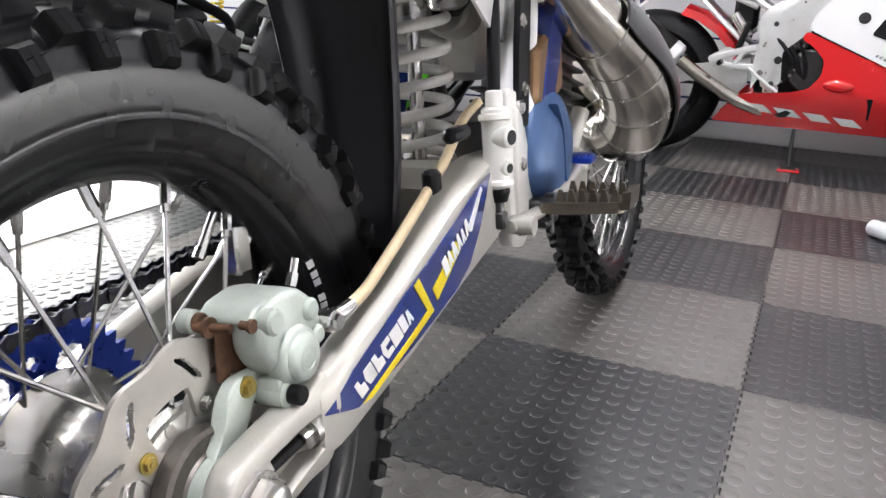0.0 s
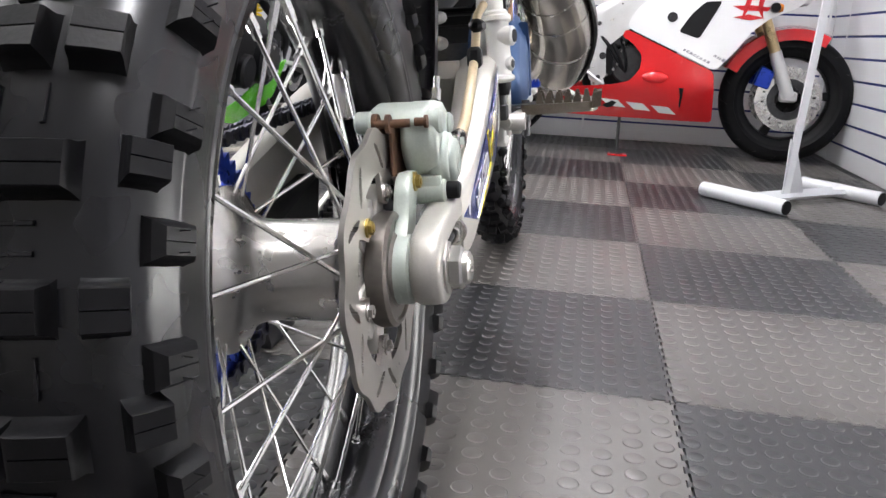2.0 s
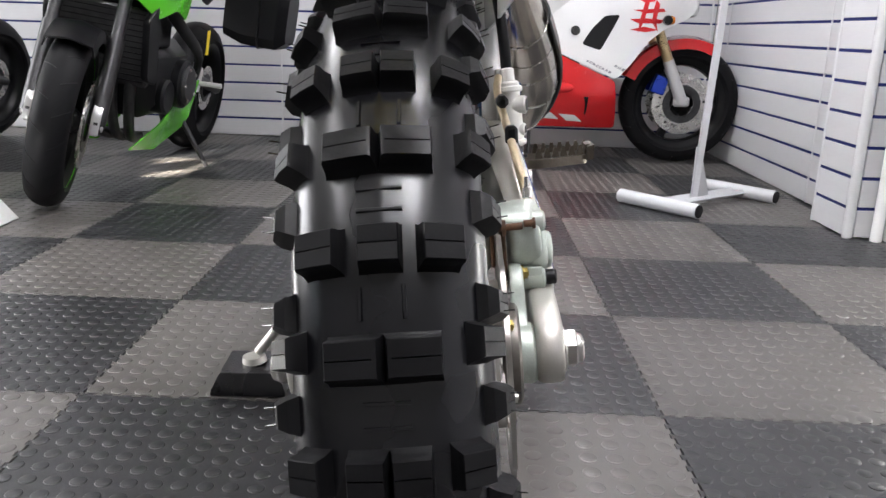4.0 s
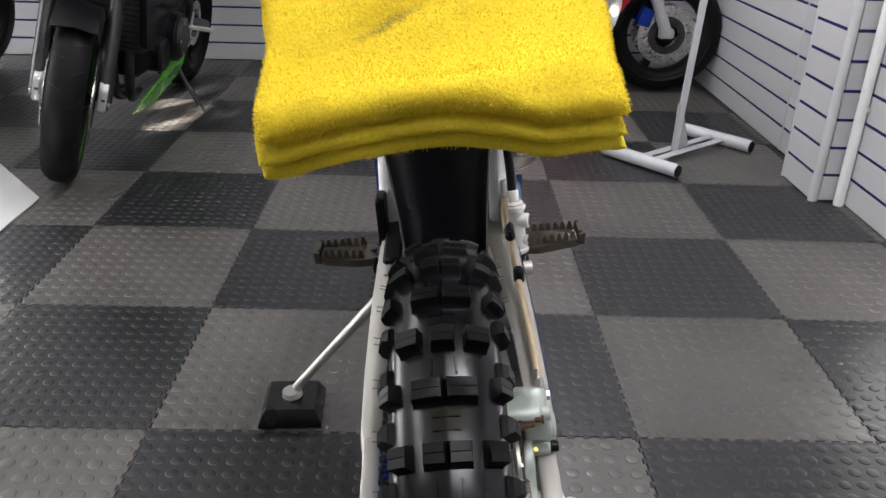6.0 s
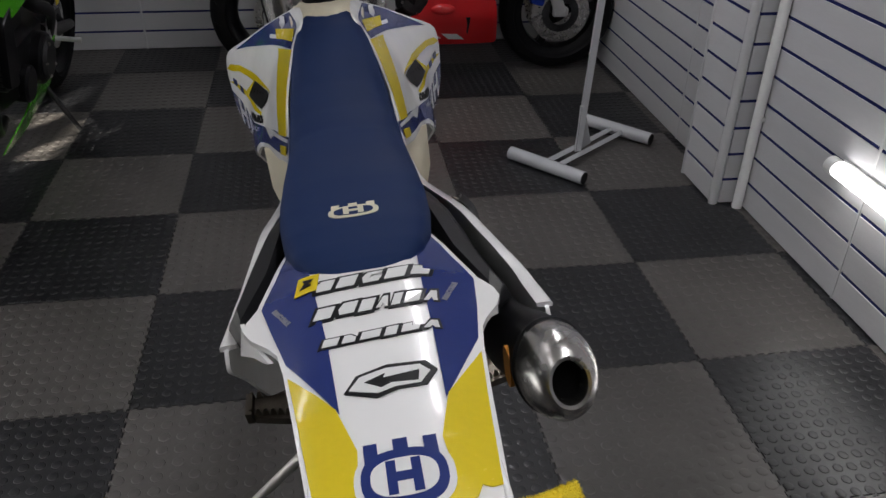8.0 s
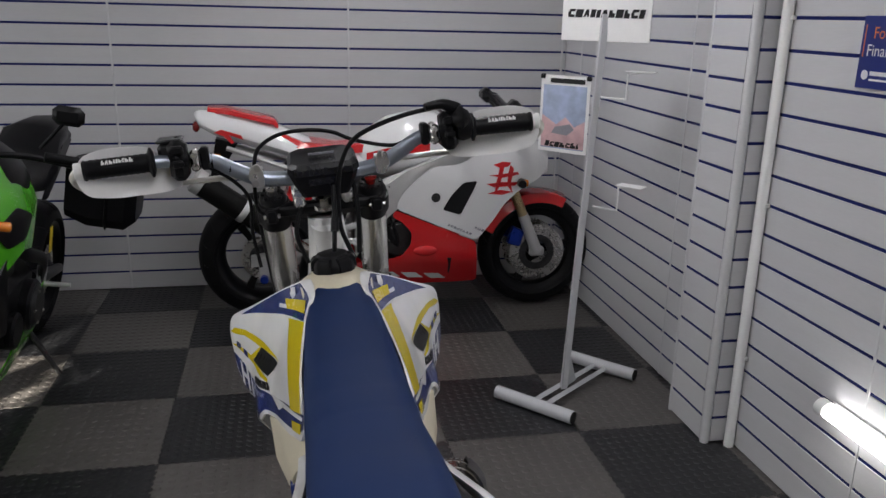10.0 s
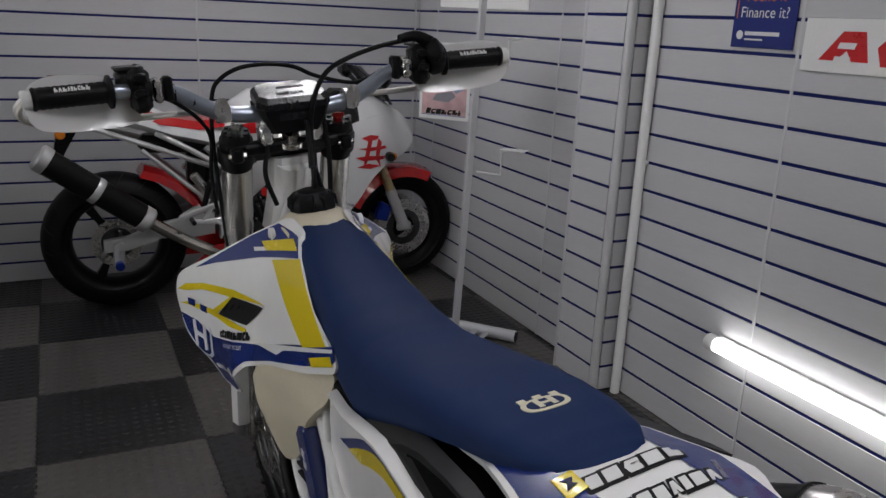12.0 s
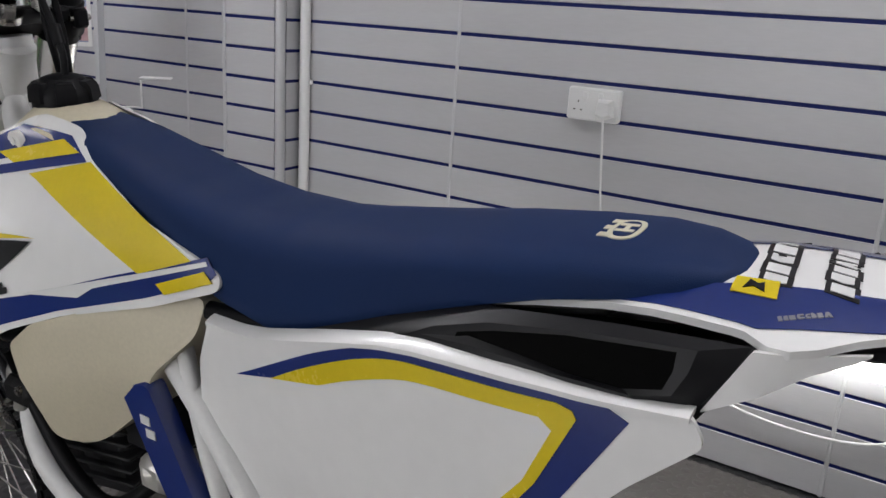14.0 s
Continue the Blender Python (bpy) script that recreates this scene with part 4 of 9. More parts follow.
part("piston_cap", lathe([(0.0, 0.1243), (0.0042, 0.1243), (0.0046, 0.1236), (0.0080, 0.1236), (0.0084, 0.1243), (0.0100, 0.1243), (0.0104, 0.1232), (0.0, 0.1225)], 32, "x", (0, PY, PZ)), M_CALIPER, cal)
for y, z, r in ((-1.034, 0.4475, 0.0098), (-0.990, 0.4420, 0.0088), (-0.984, 0.4200, 0.0075)):
    part("bridge_boss", cyl((0.092, y, z), (0.1165, y, z), r, 22, 0.0022), M_CALIPER, cal)
part("pin_boss", g_join(cyl((0.088, -1.026, 0.3900), (0.1155, -1.026, 0.3900), 0.0112, 22, 0.002), rounded([(-1.036, 0.390), (-1.036, 0.404), (-1.014, 0.404), (-1.016, 0.390)], 0.094, 0.1125, 0.003, 0.002)), M_CALIPER, cal)
part("pin_boot", tube([(0.070 + 0.0022 * k, -1.026, 0.3900) for k in range(9)], [0.0080 if k % 2 else 0.0112 for k in range(9)], 18), M_BLACKP, cal, "black ribbed pin boot")
part("pin_cap", cyl((0.1145, -1.026, 0.3900), (0.1262, -1.026, 0.3900), 0.0074, 18, 0.0012), M_BLACKP, cal)
part("slide_pin_boss", cyl((0.0500, -1.055, 0.4500), (0.0640, -1.055, 0.4500), 0.0088, 20, 0.002), M_CALIPER, cal)
part("pad_pin", g_join(cyl((0.063, -1.055, 0.4500), (0.0690, -1.055, 0.4500), 0.0072, 16, 0.001), cyl((0.066, -1.060, 0.4490), (0.094, -1.056, 0.4490), 0.0034, 10), cyl((0.0755, -1.059, 0.4490), (0.0790, -1.059, 0.4490), 0.0075, 14)), M_RUST, cal, "rusty pad pin")
part("retaining_pin", g_join(cyl((0.096, -1.048, 0.4490), (0.1050, -1.048, 0.4490), 0.0034, 10), cyl((0.1040, -1.048, 0.4490), (0.1065, -1.048, 0.4490), 0.0052, 12)), M_RUST, cal)
part("bleed_nipple", g_join(cyl((0.104, -0.998, 0.4620), (0.1045, -0.994, 0.4710), 0.0046, 6), cyl((0.1045, -0.994, 0.470), (0.105, -0.990, 0.481), 0.0028, 10)), M_CHROME, cal)
for x in (0.0645, 0.0745):
    part("brake_pad", prism(round_poly([(-1.054, 0.410), (-1.012, 0.402), (-1.000, 0.440), (-1.050, 0.4450)], 0.006), x, x + 0.0036, "x", 0.001), M_RUST, cal, "worn brown pad backing")
part("pad_spring", prism([(-1.058, 0.4075), (-1.046, 0.4055), (-1.043, 0.4440), (-1.055, 0.4460)], 0.0770, 0.0785, "x"), M_RUST, cal)
part("caliper_bracket", g_join(rounded([(-1.112, 0.326), (-1.098, 0.312), (-1.070, 0.314), (-1.060, 0.340), (-1.052, 0.372), (-1.038, 0.392), (-1.020, 0.3975), (-1.026, 0.4075), (-1.056, 0.4100), (-1.068, 0.4000), (-1.078, 0.375), (-1.104, 0.350)], 0.0800, 0.0925, 0.008, 0.003), cyl((0.0785, -1.085, 0.338), (0.0985, -1.085, 0.338), 0.0275, 36, 0.003)), M_CALIPER, bike, "pale caliper bracket", soft=45, m=Matrix.Translation((0.0, 0.011, 0.0)))
part("bracket_bolt", bolt((0.0925, -1.036, 0.4010), (1, 0, 0), 0.0055, 0.005), M_BRASS, bike)
part("brake_hose", tube([(0.113, -0.935, 0.424), (0.113, -0.90, 0.430), (0.112, -0.864, 0.443), (0.107, -0.78, 0.474), (0.101, -0.697, 0.508), (0.096, -0.640, 0.538), (0.100, -0.60, 0.555)], 0.0054, 12, 6), M_HOSE, bike, "tan brake hose")
part("hose_ferrule", tube([(0.111, -0.950, 0.424), (0.112, -0.943, 0.424), (0.113, -0.938, 0.424), (0.113, -0.926, 0.425), (0.113, -0.922, 0.426)], [0.0050, 0.0072, 0.0064, 0.0064, 0.0056], 14), M_CHROME, bike)
part("banjo_bolt", g_join(cyl((0.100, -0.956, 0.424), (0.119, -0.956, 0.424), 0.0088, 18, 0.001), cyl((0.118, -0.956, 0.424), (0.1235, -0.956, 0.424), 0.0068, 6)), M_CHROME, bike)
part("hose_clip", box(0.016, 0.020, 0.024, (0.106, -0.745, 0.492), 0.004), M_BLACKP, bike)
part("hose_clip", box(0.016, 0.050, 0.016, (0.100, -0.665, 0.528), 0.005), M_BLACKP, bike)
part("heel_guard_strip", prism(round_poly([(-0.522, 0.520), (-0.488, 0.512), (-0.476, 0.60), (-0.462, 0.700), (-0.498, 0.705), (-0.515, 0.61)], 0.006), 0.1125, 0.1205, "x", 0.002), M_BLACKP, bike, "black guard strip above the frame plate")
for z in (0.56, 0.64):
    part("strip_bolt", bolt((0.1205, -0.500, z), (1, 0, 0), 0.0062, 0.004), M_STEEL, bike)
part("linkage_bolt", g_join(cyl((0.060, -0.600, 0.412), (0.090, -0.600, 0.412), 0.0125, 6, 0.001), cyl((0.06, -0.600, 0.412), (0.083, -0.600, 0.412), 0.0165, 20, 0.001)), M_RUST, bike)
mc = part("master_cylinder", g_join(cyl((0.118, -0.594, 0.455), (0.114, -0.588, 0.548), 0.0155, 24, 0.003), cyl((0.1182, -0.594, 0.458), (0.1180, -0.5935, 0.466), 0.0185, 24, 0.002), cyl((0.1150, -0.590, 0.532), (0.1145, -0.589, 0.541), 0.0190, 24, 0.002), rounded([(-0.585, 0.465), (-0.555, 0.470), (-0.555, 0.540), (-0.582, 0.548)], 0.106, 0.117, 0.006, 0.003), cyl((0.118, -0.594, 0.515), (0.138, -0.599, 0.515), 0.0125, 22, 0.002), cyl((0.118, -0.594, 0.480), (0.135, -0.599, 0.480), 0.0090, 18, 0.0015), cyl((0.114, -0.588, 0.546), (0.113, -0.585, 0.566), 0.010, 18, 0.002)), M_PALECAST, bike, "cast rear brake master cylinder")
part("port", cyl((0.137, -0.599, 0.515), (0.1388, -0.5995, 0.515), 0.0085, 18), M_BLACKP, mc)
part("port", cyl((0.134, -0.599, 0.480), (0.1358, -0.5995, 0.480), 0.0055, 16), M_BLACKP, mc)
part("fluid_hose", tube([(0.113, -0.585, 0.560), (0.112, -0.580, 0.600), (0.108, -0.565, 0.650), (0.10, -0.55, 0.71)], 0.0078, 12, 5), M_BLACKP, mc, "black fluid hose")
part("boot", tube([(0.1183, -0.594, 0.456), (0.1186, -0.594, 0.450), (0.1188, -0.594, 0.446), (0.119, -0.594, 0.440)], [0.013, 0.0135, 0.0115, 0.010], 18), M_BLACKP, mc)
part("push_rod", g_join(cyl((0.118, -0.594, 0.455), (0.119, -0.594, 0.425), 0.006, 10), cyl((0.119, -0.594, 0.44), (0.119, -0.594, 0.452), 0.010, 12), box(0.014, 0.014, 0.022, (0.120, -0.594, 0.418), 0.003)), M_DARKMET, mc)
part("frame_plate", g_join(rounded([(-0.548, 0.372), (-0.505, 0.360), (-0.462, 0.385), (-0.450, 0.425), (-0.472, 0.470), (-0.492, 0.520), (-0.500, 0.556), (-0.545, 0.566), (-0.556, 0.50), (-0.552, 0.43)], 0.098, 0.1165, 0.010, 0.004), rounded([(-0.528, 0.38), (-0.500, 0.375), (-0.494, 0.43), (-0.512, 0.53), (-0.535, 0.545), (-0.538, 0.45)], 0.110, 0.1215, 0.008, 0.003)), M_PALECAST, bike, "bright cast frame plate")
part("frame_plate", prism(round_poly([(-0.58, 0.36), (-0.54, 0.355), (-0.52, 0.56), (-0.57, 0.56)], 0.008), -0.116, -0.100, "x", 0.003), M_BLACKP, bike, "black frame plate")
for z in (0.395, 0.47, 0.54):
    part("plate_bolt", bolt((0.1215, -0.516, z), (1, 0, 0), 0.006, 0.004), M_STEEL, bike)
part("brake_pedal", g_join(tube([(0.118, -0.56, 0.40), (0.134, -0.48, 0.405), (0.136, -0.38, 0.418), (0.128, -0.285, 0.424)], 0.0085, 12, 5), box(0.035, 0.03, 0.012, (0.128, -0.280, 0.426), 0.003), cyl((0.115, -0.545, 0.40), (0.145, -0.545, 0.40), 0.012, 16)), M_ALU, bike)
part("pedal_tip", g_join(box(0.044, 0.034, 0.010, (0.129, -0.278, 0.437), 0.002), *[box(0.003, 0.034, 0.004, (0.111 + 0.006 * k, -0.278, 0.443), 0.0006) for k in range(7)]), M_BLUEANO, bike, "blue anodised pedal tip")
# foot pegs
for s in (1, -1):
    g = [prism(round_poly([(s * 0.135, -0.500), (s * 0.165, -0.505), (s * 0.238, -0.484), (s * 0.246, -0.436), (s * 0.165, -0.430), (s * 0.135, -0.440)], 0.008), 0.405, 0.419, "z")]
    for k in range(7):
        for y in (-0.492 + 0.0024 * k, -0.434):
            x = s * (0.162 + 0.0132 * k)
            g.append(prism([(x - 0.0066, 0.417), (x - 0.0022, 0.4345), (x + 0.0022, 0.4345), (x + 0.0066, 0.417)], y - 0.002, y + 0.002, "y"))
    g.append(prism([(s * 0.236, 0.410), (s * 0.248, 0.412), (s * 0.250, 0.434), (s * 0.239, 0.432)], -0.49, -0.436, "y"))
    pg = part("foot_peg", g_join(*g), M_PEG, bike, "serrated steel foot peg")
    part("peg_bracket", g_join(box(0.03, 0.05, 0.012, (s * 0.130, -0.468, 0.412), 0.003), box(0.03, 0.05, 0.012, (s * 0.130, -0.468, 0.388), 0.003), cyl((s * 0.14, -0.468, 0.372), (s * 0.14, -0.468, 0.424), 0.006, 12), tube([(s * 0.148, -0.468, 0.40 + 0.0016 * k) if k % 2 else (s * 0.132, -0.468, 0.40 + 0.0016 * k) for k in range(6)], 0.002, 6)), M_DARKMET, pg)

# shock absorber
coil = [(-0.005 + 0.041 * math.cos(2 * math.pi * k / 16), -0.545 + 0.041 * math.sin(2 * math.pi * k / 16), 0.475 + 0.0345 * k / 16) for k in range(16 * 8 + 1)]
shock = part("shock_spring", tube(coil, 0.0068, 10), M_SPRING, bike, "white coil spring of the rear shock")
part("shock_body", g_join(cyl((-0.005, -0.545, 0.64), (-0.005, -0.545, 0.80), 0.027, 24, 0.003), lathe([(0.026, 0), (0.046, 0.0), (0.046, 0.014), (0.030, 0.02)], 32, "z", (-0.005, -0.545, 0.752)), lathe([(0.02, 0), (0.045, 0), (0.047, 0.012), (0.02, 0.02)], 32, "z", (-0.005, -0.545, 0.458)), cyl((0.045, -0.55, 0.66), (0.052, -0.58, 0.80), 0.024, 20, 0.004)), M_STEEL, shock)
part("shock_rod", cyl((-0.005, -0.545, 0.44), (-0.005, -0.545, 0.66), 0.009, 16), M_CHROME, shock)
part("shock_linkage", g_join(box(0.08, 0.12, 0.05, (0, -0.56, 0.42), 0.015), cyl((-0.05, -0.545, 0.435), (0.05, -0.545, 0.435), 0.014, 16)), M_RUST, bike)

# inner rear fender
FEN = [(-0.705, 0.40), (-0.690, 0.50), (-0.692, 0.62), (-0.715, 0.74), (-0.775, 0.86), (-0.90, 0.945), (-1.06, 0.976), (-1.20, 0.985)]
fp = smooth_path([(0, y, z) for y, z in FEN], 5)
rings = []
for i, p in enumerate(fp):
    w = float(np.interp(i / (len(fp) - 1), [0, 0.25, 0.38, 0.5, 0.62, 0.8, 1], [0.056, 0.066, 0.074, 0.086, 0.074, 0.050, 0.040]))
    t = (fp[min(i + 1, len(fp) - 1)] - fp[max(0, i - 1)]).normalized()
    nn = Vector((0, -t.z, t.y)) * -1
    deep = float(np.interp(i / (len(fp) - 1), [0, 0.45, 0.7, 1], [1.0, 1.0, 0.35, 0.2]))
    half = [(a, h * deep) for a, h in ((0.0, 0.0), (0.25, 0.0004), (0.45, 0.0018), (0.62, 0.0048), (0.76, 0.0098), (0.87, 0.0170), (0.95, 0.0270), (1.0, 0.0400))]
    outline = [(-w * a, h) for a, h in reversed(half[1:])] + [(w * a, h) for a, h in half] + [(w * a - 0.003, h + 0.003) for a, h in reversed(half)] + [(-w * a + 0.003, h + 0.003) for a, h in half[1:]]
    rings.append([p + Vector((x, 0, 0)) - nn * h for x, h in outline])
fender = part("inner_fender", loft(rings), M_FENDER, bike, "glossy black inner rear fender")
part("fender_bolt", bolt((-0.055, -0.700, 0.60), (-0.3, -1, 0), 0.008, 0.004), M_STEEL, fender)
part("airbox", g_join(box(0.15, 0.22, 0.24, (0, -0.60, 0.80), 0.04), box(0.11, 0.12, 0.10, (0, -0.50, 0.70), 0.03)), M_BLACKP, bike)

# seat
SY = [-0.100, -0.112, -0.14, -0.20, -0.28, -0.36, -0.44, -0.52, -0.56, -0.66, -0.74, -0.81, -0.87, -0.912, -0.938, -0.950, -0.954]
ST = [0.998, 1.012, 1.018, 1.008, 0.987, 0.968, 0.958, 0.958, 0.962, 0.976, 0.990, 1.000, 1.006, 1.006, 1.003, 0.999, 0.994]
SL = [0.985, 0.975, 0.972, 0.956, 0.925, 0.892, 0.864, 0.849, 0.864, 0.908, 0.938, 0.961, 0.974, 0.982, 0.985, 0.987, 0.990]
SW = [0.014, 0.034, 0.052, 0.065, 0.075, 0.081, 0.086, 0.088, 0.0885, 0.088, 0.086, 0.082, 0.075, 0.064, 0.049, 0.032, 0.015]
rings = []
for y in smooth_path([(0, y, 0) for y in SY], 6):
    y = y.y
    top, low, w = (float(np.interp(-y, [-v for v in SY], q)) for q in (ST, SL, SW))
    h = top - low
    side = [(0.97, 0.0), (1.0, 0.03), (1.0, 0.18), (0.985, 0.42), (0.94, 0.64), (0.84, 0.82), (0.66, 0.93), (0.40, 0.985), (0.14, 1.0)]
    half = [(w * a, low + h * b) for a, b in side]
    rings.append([(x, y, z) for x, z in half] + [(-x, y, z) for x, z in reversed(half)])
seat = part("seat", loft(rings), M_SEAT, bike, "dark blue textured seat with cream badge", soft=60)


def seat_z(x, y):
    top, low, w = (float(np.interp(-y, [-v for v in SY], q)) for q in (ST, SL, SW))
    f = min(1.0, abs(x) / w)
    return low + (top - low) * float(np.interp(f, [0, 0.14, 0.40, 0.66, 0.84, 0.94, 1], [1, 1, 0.985, 0.93, 0.82, 0.64, 0.3]))


def badge(s=1.0):
    """A crowned oval ring with two uprights and a bar inside, as plain outlines."""
    ring_out = [(0.031 * s * math.copysign(abs(math.cos(a)) ** 0.75, math.cos(a)), -0.003 * s + 0.0165 * s * math.copysign(abs(math.sin(a)) ** 0.8, math.sin(a))) for a in (2 * math.pi * k / 32 for k in range(32))]
    inner = [(p[0] * 0.78, (p[1] + 0.003 * s) * 0.66 - 0.003 * s) for p in ring_out]
    rect = lambda x0, x1, y0, y1: [(x0 * s, y0 * s), (x1 * s, y0 * s), (x1 * s, y1 * s), (x0 * s, y1 * s)]
    bars = [rect(-0.0125, -0.0055, -0.0125, 0.0065), rect(0.0055, 0.0125, -0.0125, 0.0065), rect(-0.0055, 0.0055, -0.0055, -0.0005)]
    crown = [rect(-0.027, -0.017, 0.007, 0.0190), rect(-0.0055, 0.0055, 0.0125, 0.0200), rect(0.017, 0.027, 0.007, 0.0190)]
    return ring_out, inner, bars, crown


ro, ri, rb, rc = badge(0.84)
M_CREAM = mat("cream_badge", (0.62, 0.58, 0.44), 0.5, var=0.08)
bz = (0.0, -0.845, 0)
part("badge", g_join(skin(turn2(ro, bz), seat_z, 0.01, 0.001, 0.001, "z"), *[skin(turn2(p, bz), seat_z, 0.01, 0.001, 0.0012, "z") for p in rc], *[skin(turn2(p, bz), seat_z, 0.01, 0.001, 0.0022, "z") for p in rb]), M_CREAM, seat, "cream oval badge")
part("badge", skin(turn2(ri, bz), seat_z, 0.01, 0.001, 0.0016, "z"), M_SEAT, seat)

# tail
def tail_z(x, y):
    zc = float(np.interp(-y, [0.70, 0.74, 0.80, 0.90, 0.96, 1.0, 1.12, 1.30], [0.935, 0.947, 0.965, 0.990, 1.000, 1.003, 1.006, 1.010]))
    return zc - max(0.0, abs(x) - 0.045) * 0.25 - 0.25 * x * x


TAIL_H = [(0.066, -0.725), (0.0715, -0.787), (0.076, -0.86), (0.090, -0.925), (0.1005, -0.968), (0.1115, -0.984), (0.1135, -0.998), (0.107, -1.014), (0.092, -1.036), (0.085, -1.050), (0.080, -1.078), (0.0730, -1.14), (0.0640, -1.225), (0.0615, -1.240), (0.057, -1.249), (0.030, -1.272), (0.008, -1.289)]
drift = lambda q: [(x + float(np.interp(-y, [0.86, 0.97, 1.05, 1.20, 1.28], [0.0, 0.003, 0.008, 0.0105, 0.0125])), y) for x, y in q]
TAIL = drift(TAIL_H + [(-x, y) for x, y in reversed(TAIL_H)])
tail = part("rear_fender", skin(TAIL, tail_z, 0.02, 0.006, 0, "z"), M_WPLAST, bike, "white rear fender with blue and yellow decals", soft=50)
lip_path = [(x, y, tail_z(x, y)) for x, y in drift([(-0.0625, -1.205), (-0.0610, -1.236), (-0.0565, -1.2470), (-0.030, -1.2700), (0.0, -1.2870), (0.030, -1.2700), (0.0565, -1.2470), (0.0610, -1.236), (0.0625, -1.205)])]
part("rear_lip", tube(lip_path, [0.0015, 0.0028, 0.0032, 0.0034, 0.0036, 0.0034, 0.0032, 0.0028, 0.0015], 12, 3), M_WPLAST, tail, "rolled white rear edge")
deco = lambda polys, lift, step=0.02: g_join(*[skin(p, tail_z, step, 0.0006, lift, "z") for p in polys])
mir = lambda p: [(-x, y) for x, y in reversed(p)]
BL = [(0.0715, -0.86), (0.084, -0.925), (0.0965, -0.974), (0.088, -1.020), (0.0775, -1.068), (0.0385, -1.143), (0.0425, -1.063), (0.047, -0.99), (0.052, -0.925), (0.054, -0.84)]
BLs = [drift(BL), drift(mir(BL))]
part("decal", deco(BLs, 0.001), M_BLUEDEC, tail, "blue side decal")
YL_H = [(0.0762, -1.086), (0.0690, -1.145), (0.0600, -1.226), (0.0520, -1.2285), (0.0465, -1.2265), (0.0420, -1.2360), (0.0, -1.2730)]
YL_I = [(0.0, -1.240), (0.022, -1.232), (0.031, -1.212), (0.029, -1.182), (0.041, -1.138)]
YL = YL_H + [(-x, y) for x, y in reversed(YL_H[:-1])] + [(-x, y) for x, y in reversed(YL_I[1:])] + YL_I
YL = drift(YL)
part("decal", deco([YL], 0.0014), M_YELDEC, tail, "yellow number-plate decal")
ro, ri, rb, rc = [[[(p[0] * 0.80, p[1] * 1.30) for p in q] for q in (g if isinstance(g[0], list) else [g])] for g in badge(1.15)]
ro, ri = ro[0], ri[0]
bz = (0.010, -1.208, 0)
part("badge", deco([turn2([(p[0] * 1.16, p[1] * 1.16) for p in ro], bz)], 0.0018), M_WHTDEC, tail)
part("badge", deco([turn2(ro, bz)] + [turn2(p, bz) for p in rc], 0.0024), M_BLUEDEC, tail, "blue oval badge")
part("badge", deco([turn2(ri, bz)], 0.0030), M_WHTDEC, tail)
part("badge", deco([turn2(p, bz) for p in rb], 0.0036), M_BLUEDEC, tail)
for y, n, w, h, sd in ((-0.968, 5, 0.108, 0.022, 5), (-1.013, 7, 0.110, 0.020, 6), (-1.056, 6, 0.100, 0.013, 7)):
    o = (0.010, y, 4)
    band = slanted(n, w, h, 0.04, 0.4, sd)
    grow = [[(c[0] + (p[0] - c[0]) * 1.16, c[1] + (p[1] - c[1]) * 1.22) for p in q] for q in band for c in [(sum(v[0] for v in q) / len(q), sum(v[1] for v in q) / len(q))]]
    small = [[(c[0] + (p[0] - c[0]) * 0.80, c[1] + (p[1] - c[1]) * 0.82) for p in q] for q in band for c in [(sum(v[0] for v in q) / len(q), sum(v[1] for v in q) / len(q))]]
    parts("word_mark", tup(*[skin(turn2(p, o), tail_z, 0.05, 0.0006, 0.0012 + 0.0001 * (k % 2), "z") for k, p in enumerate(grow)]), M_BLKDEC, tail, "black outlined word mark as plain blocks")
    parts("word_mark", tup(*[skin(turn2(p, o), tail_z, 0.05, 0.0006, 0.0020, "z") for p in small]), M_WHTDEC, tail)
o = (0.011, -1.115, 0)
HEX = [(-0.036, -0.008), (-0.026, 0.010), (-0.002, 0.018), (0.028, 0.016), (0.036, 0.004), (0.026, -0.012), (0.004, -0.012), (-0.012, -0.018)]
part("emblem", deco([turn2(HEX, o)], 0.0012), M_BLKDEC, tail, "black line emblem")
part("emblem", deco([turn2([(p[0] * 0.86 - 0.001, p[1] * 0.74) for p in HEX], o)], 0.0018), M_WHTDEC, tail)
part("emblem", deco([turn2([(-0.020, 0.0), (-0.004, 0.007), (-0.006, 0.002), (0.022, 0.005), (0.020, -0.006), (0.0, -0.004), (-0.008, -0.008)], o)], 0.0024), M_BLKDEC, tail)
part("emblem", skin(turn2([(-0.013, -0.016), (0.008, -0.016), (0.014, 0.014), (-0.006, 0.016)], (-0.051, -0.962, 6)), tail_z, 0.05, 0.0006, 0.0026, "z"), M_YELDEC, tail, "yellow emblem")
part("emblem", skin(turn2([(-0.007, -0.007), (0.004, -0.006), (0.002, -0.002), (0.007, 0.004), (-0.003, 0.008), (-0.001, 0.001)], (-0.051, -0.962, 6)), tail_z, 0.05, 0.0006, 0.0032, "z"), M_BLKDEC, tail)
for s in (-1, 1):
    parts("word_mark", tup(*[skin(turn2(q, (s * 0.074, -1.000, s * 65)), tail_z, 0.05, 0.0006, 0.0016, "z") for q in slanted(8, 0.034, 0.005, 0.15, 0, 31)]), M_GREYDEC, tail)

# side panels
panel_w = lambda y: float(np.interp(-y, [0.38, 0.46, 0.52, 0.6, 0.87, 1.0], [0.094, 0.098, 0.104, 0.113, 0.148, 0.158]))
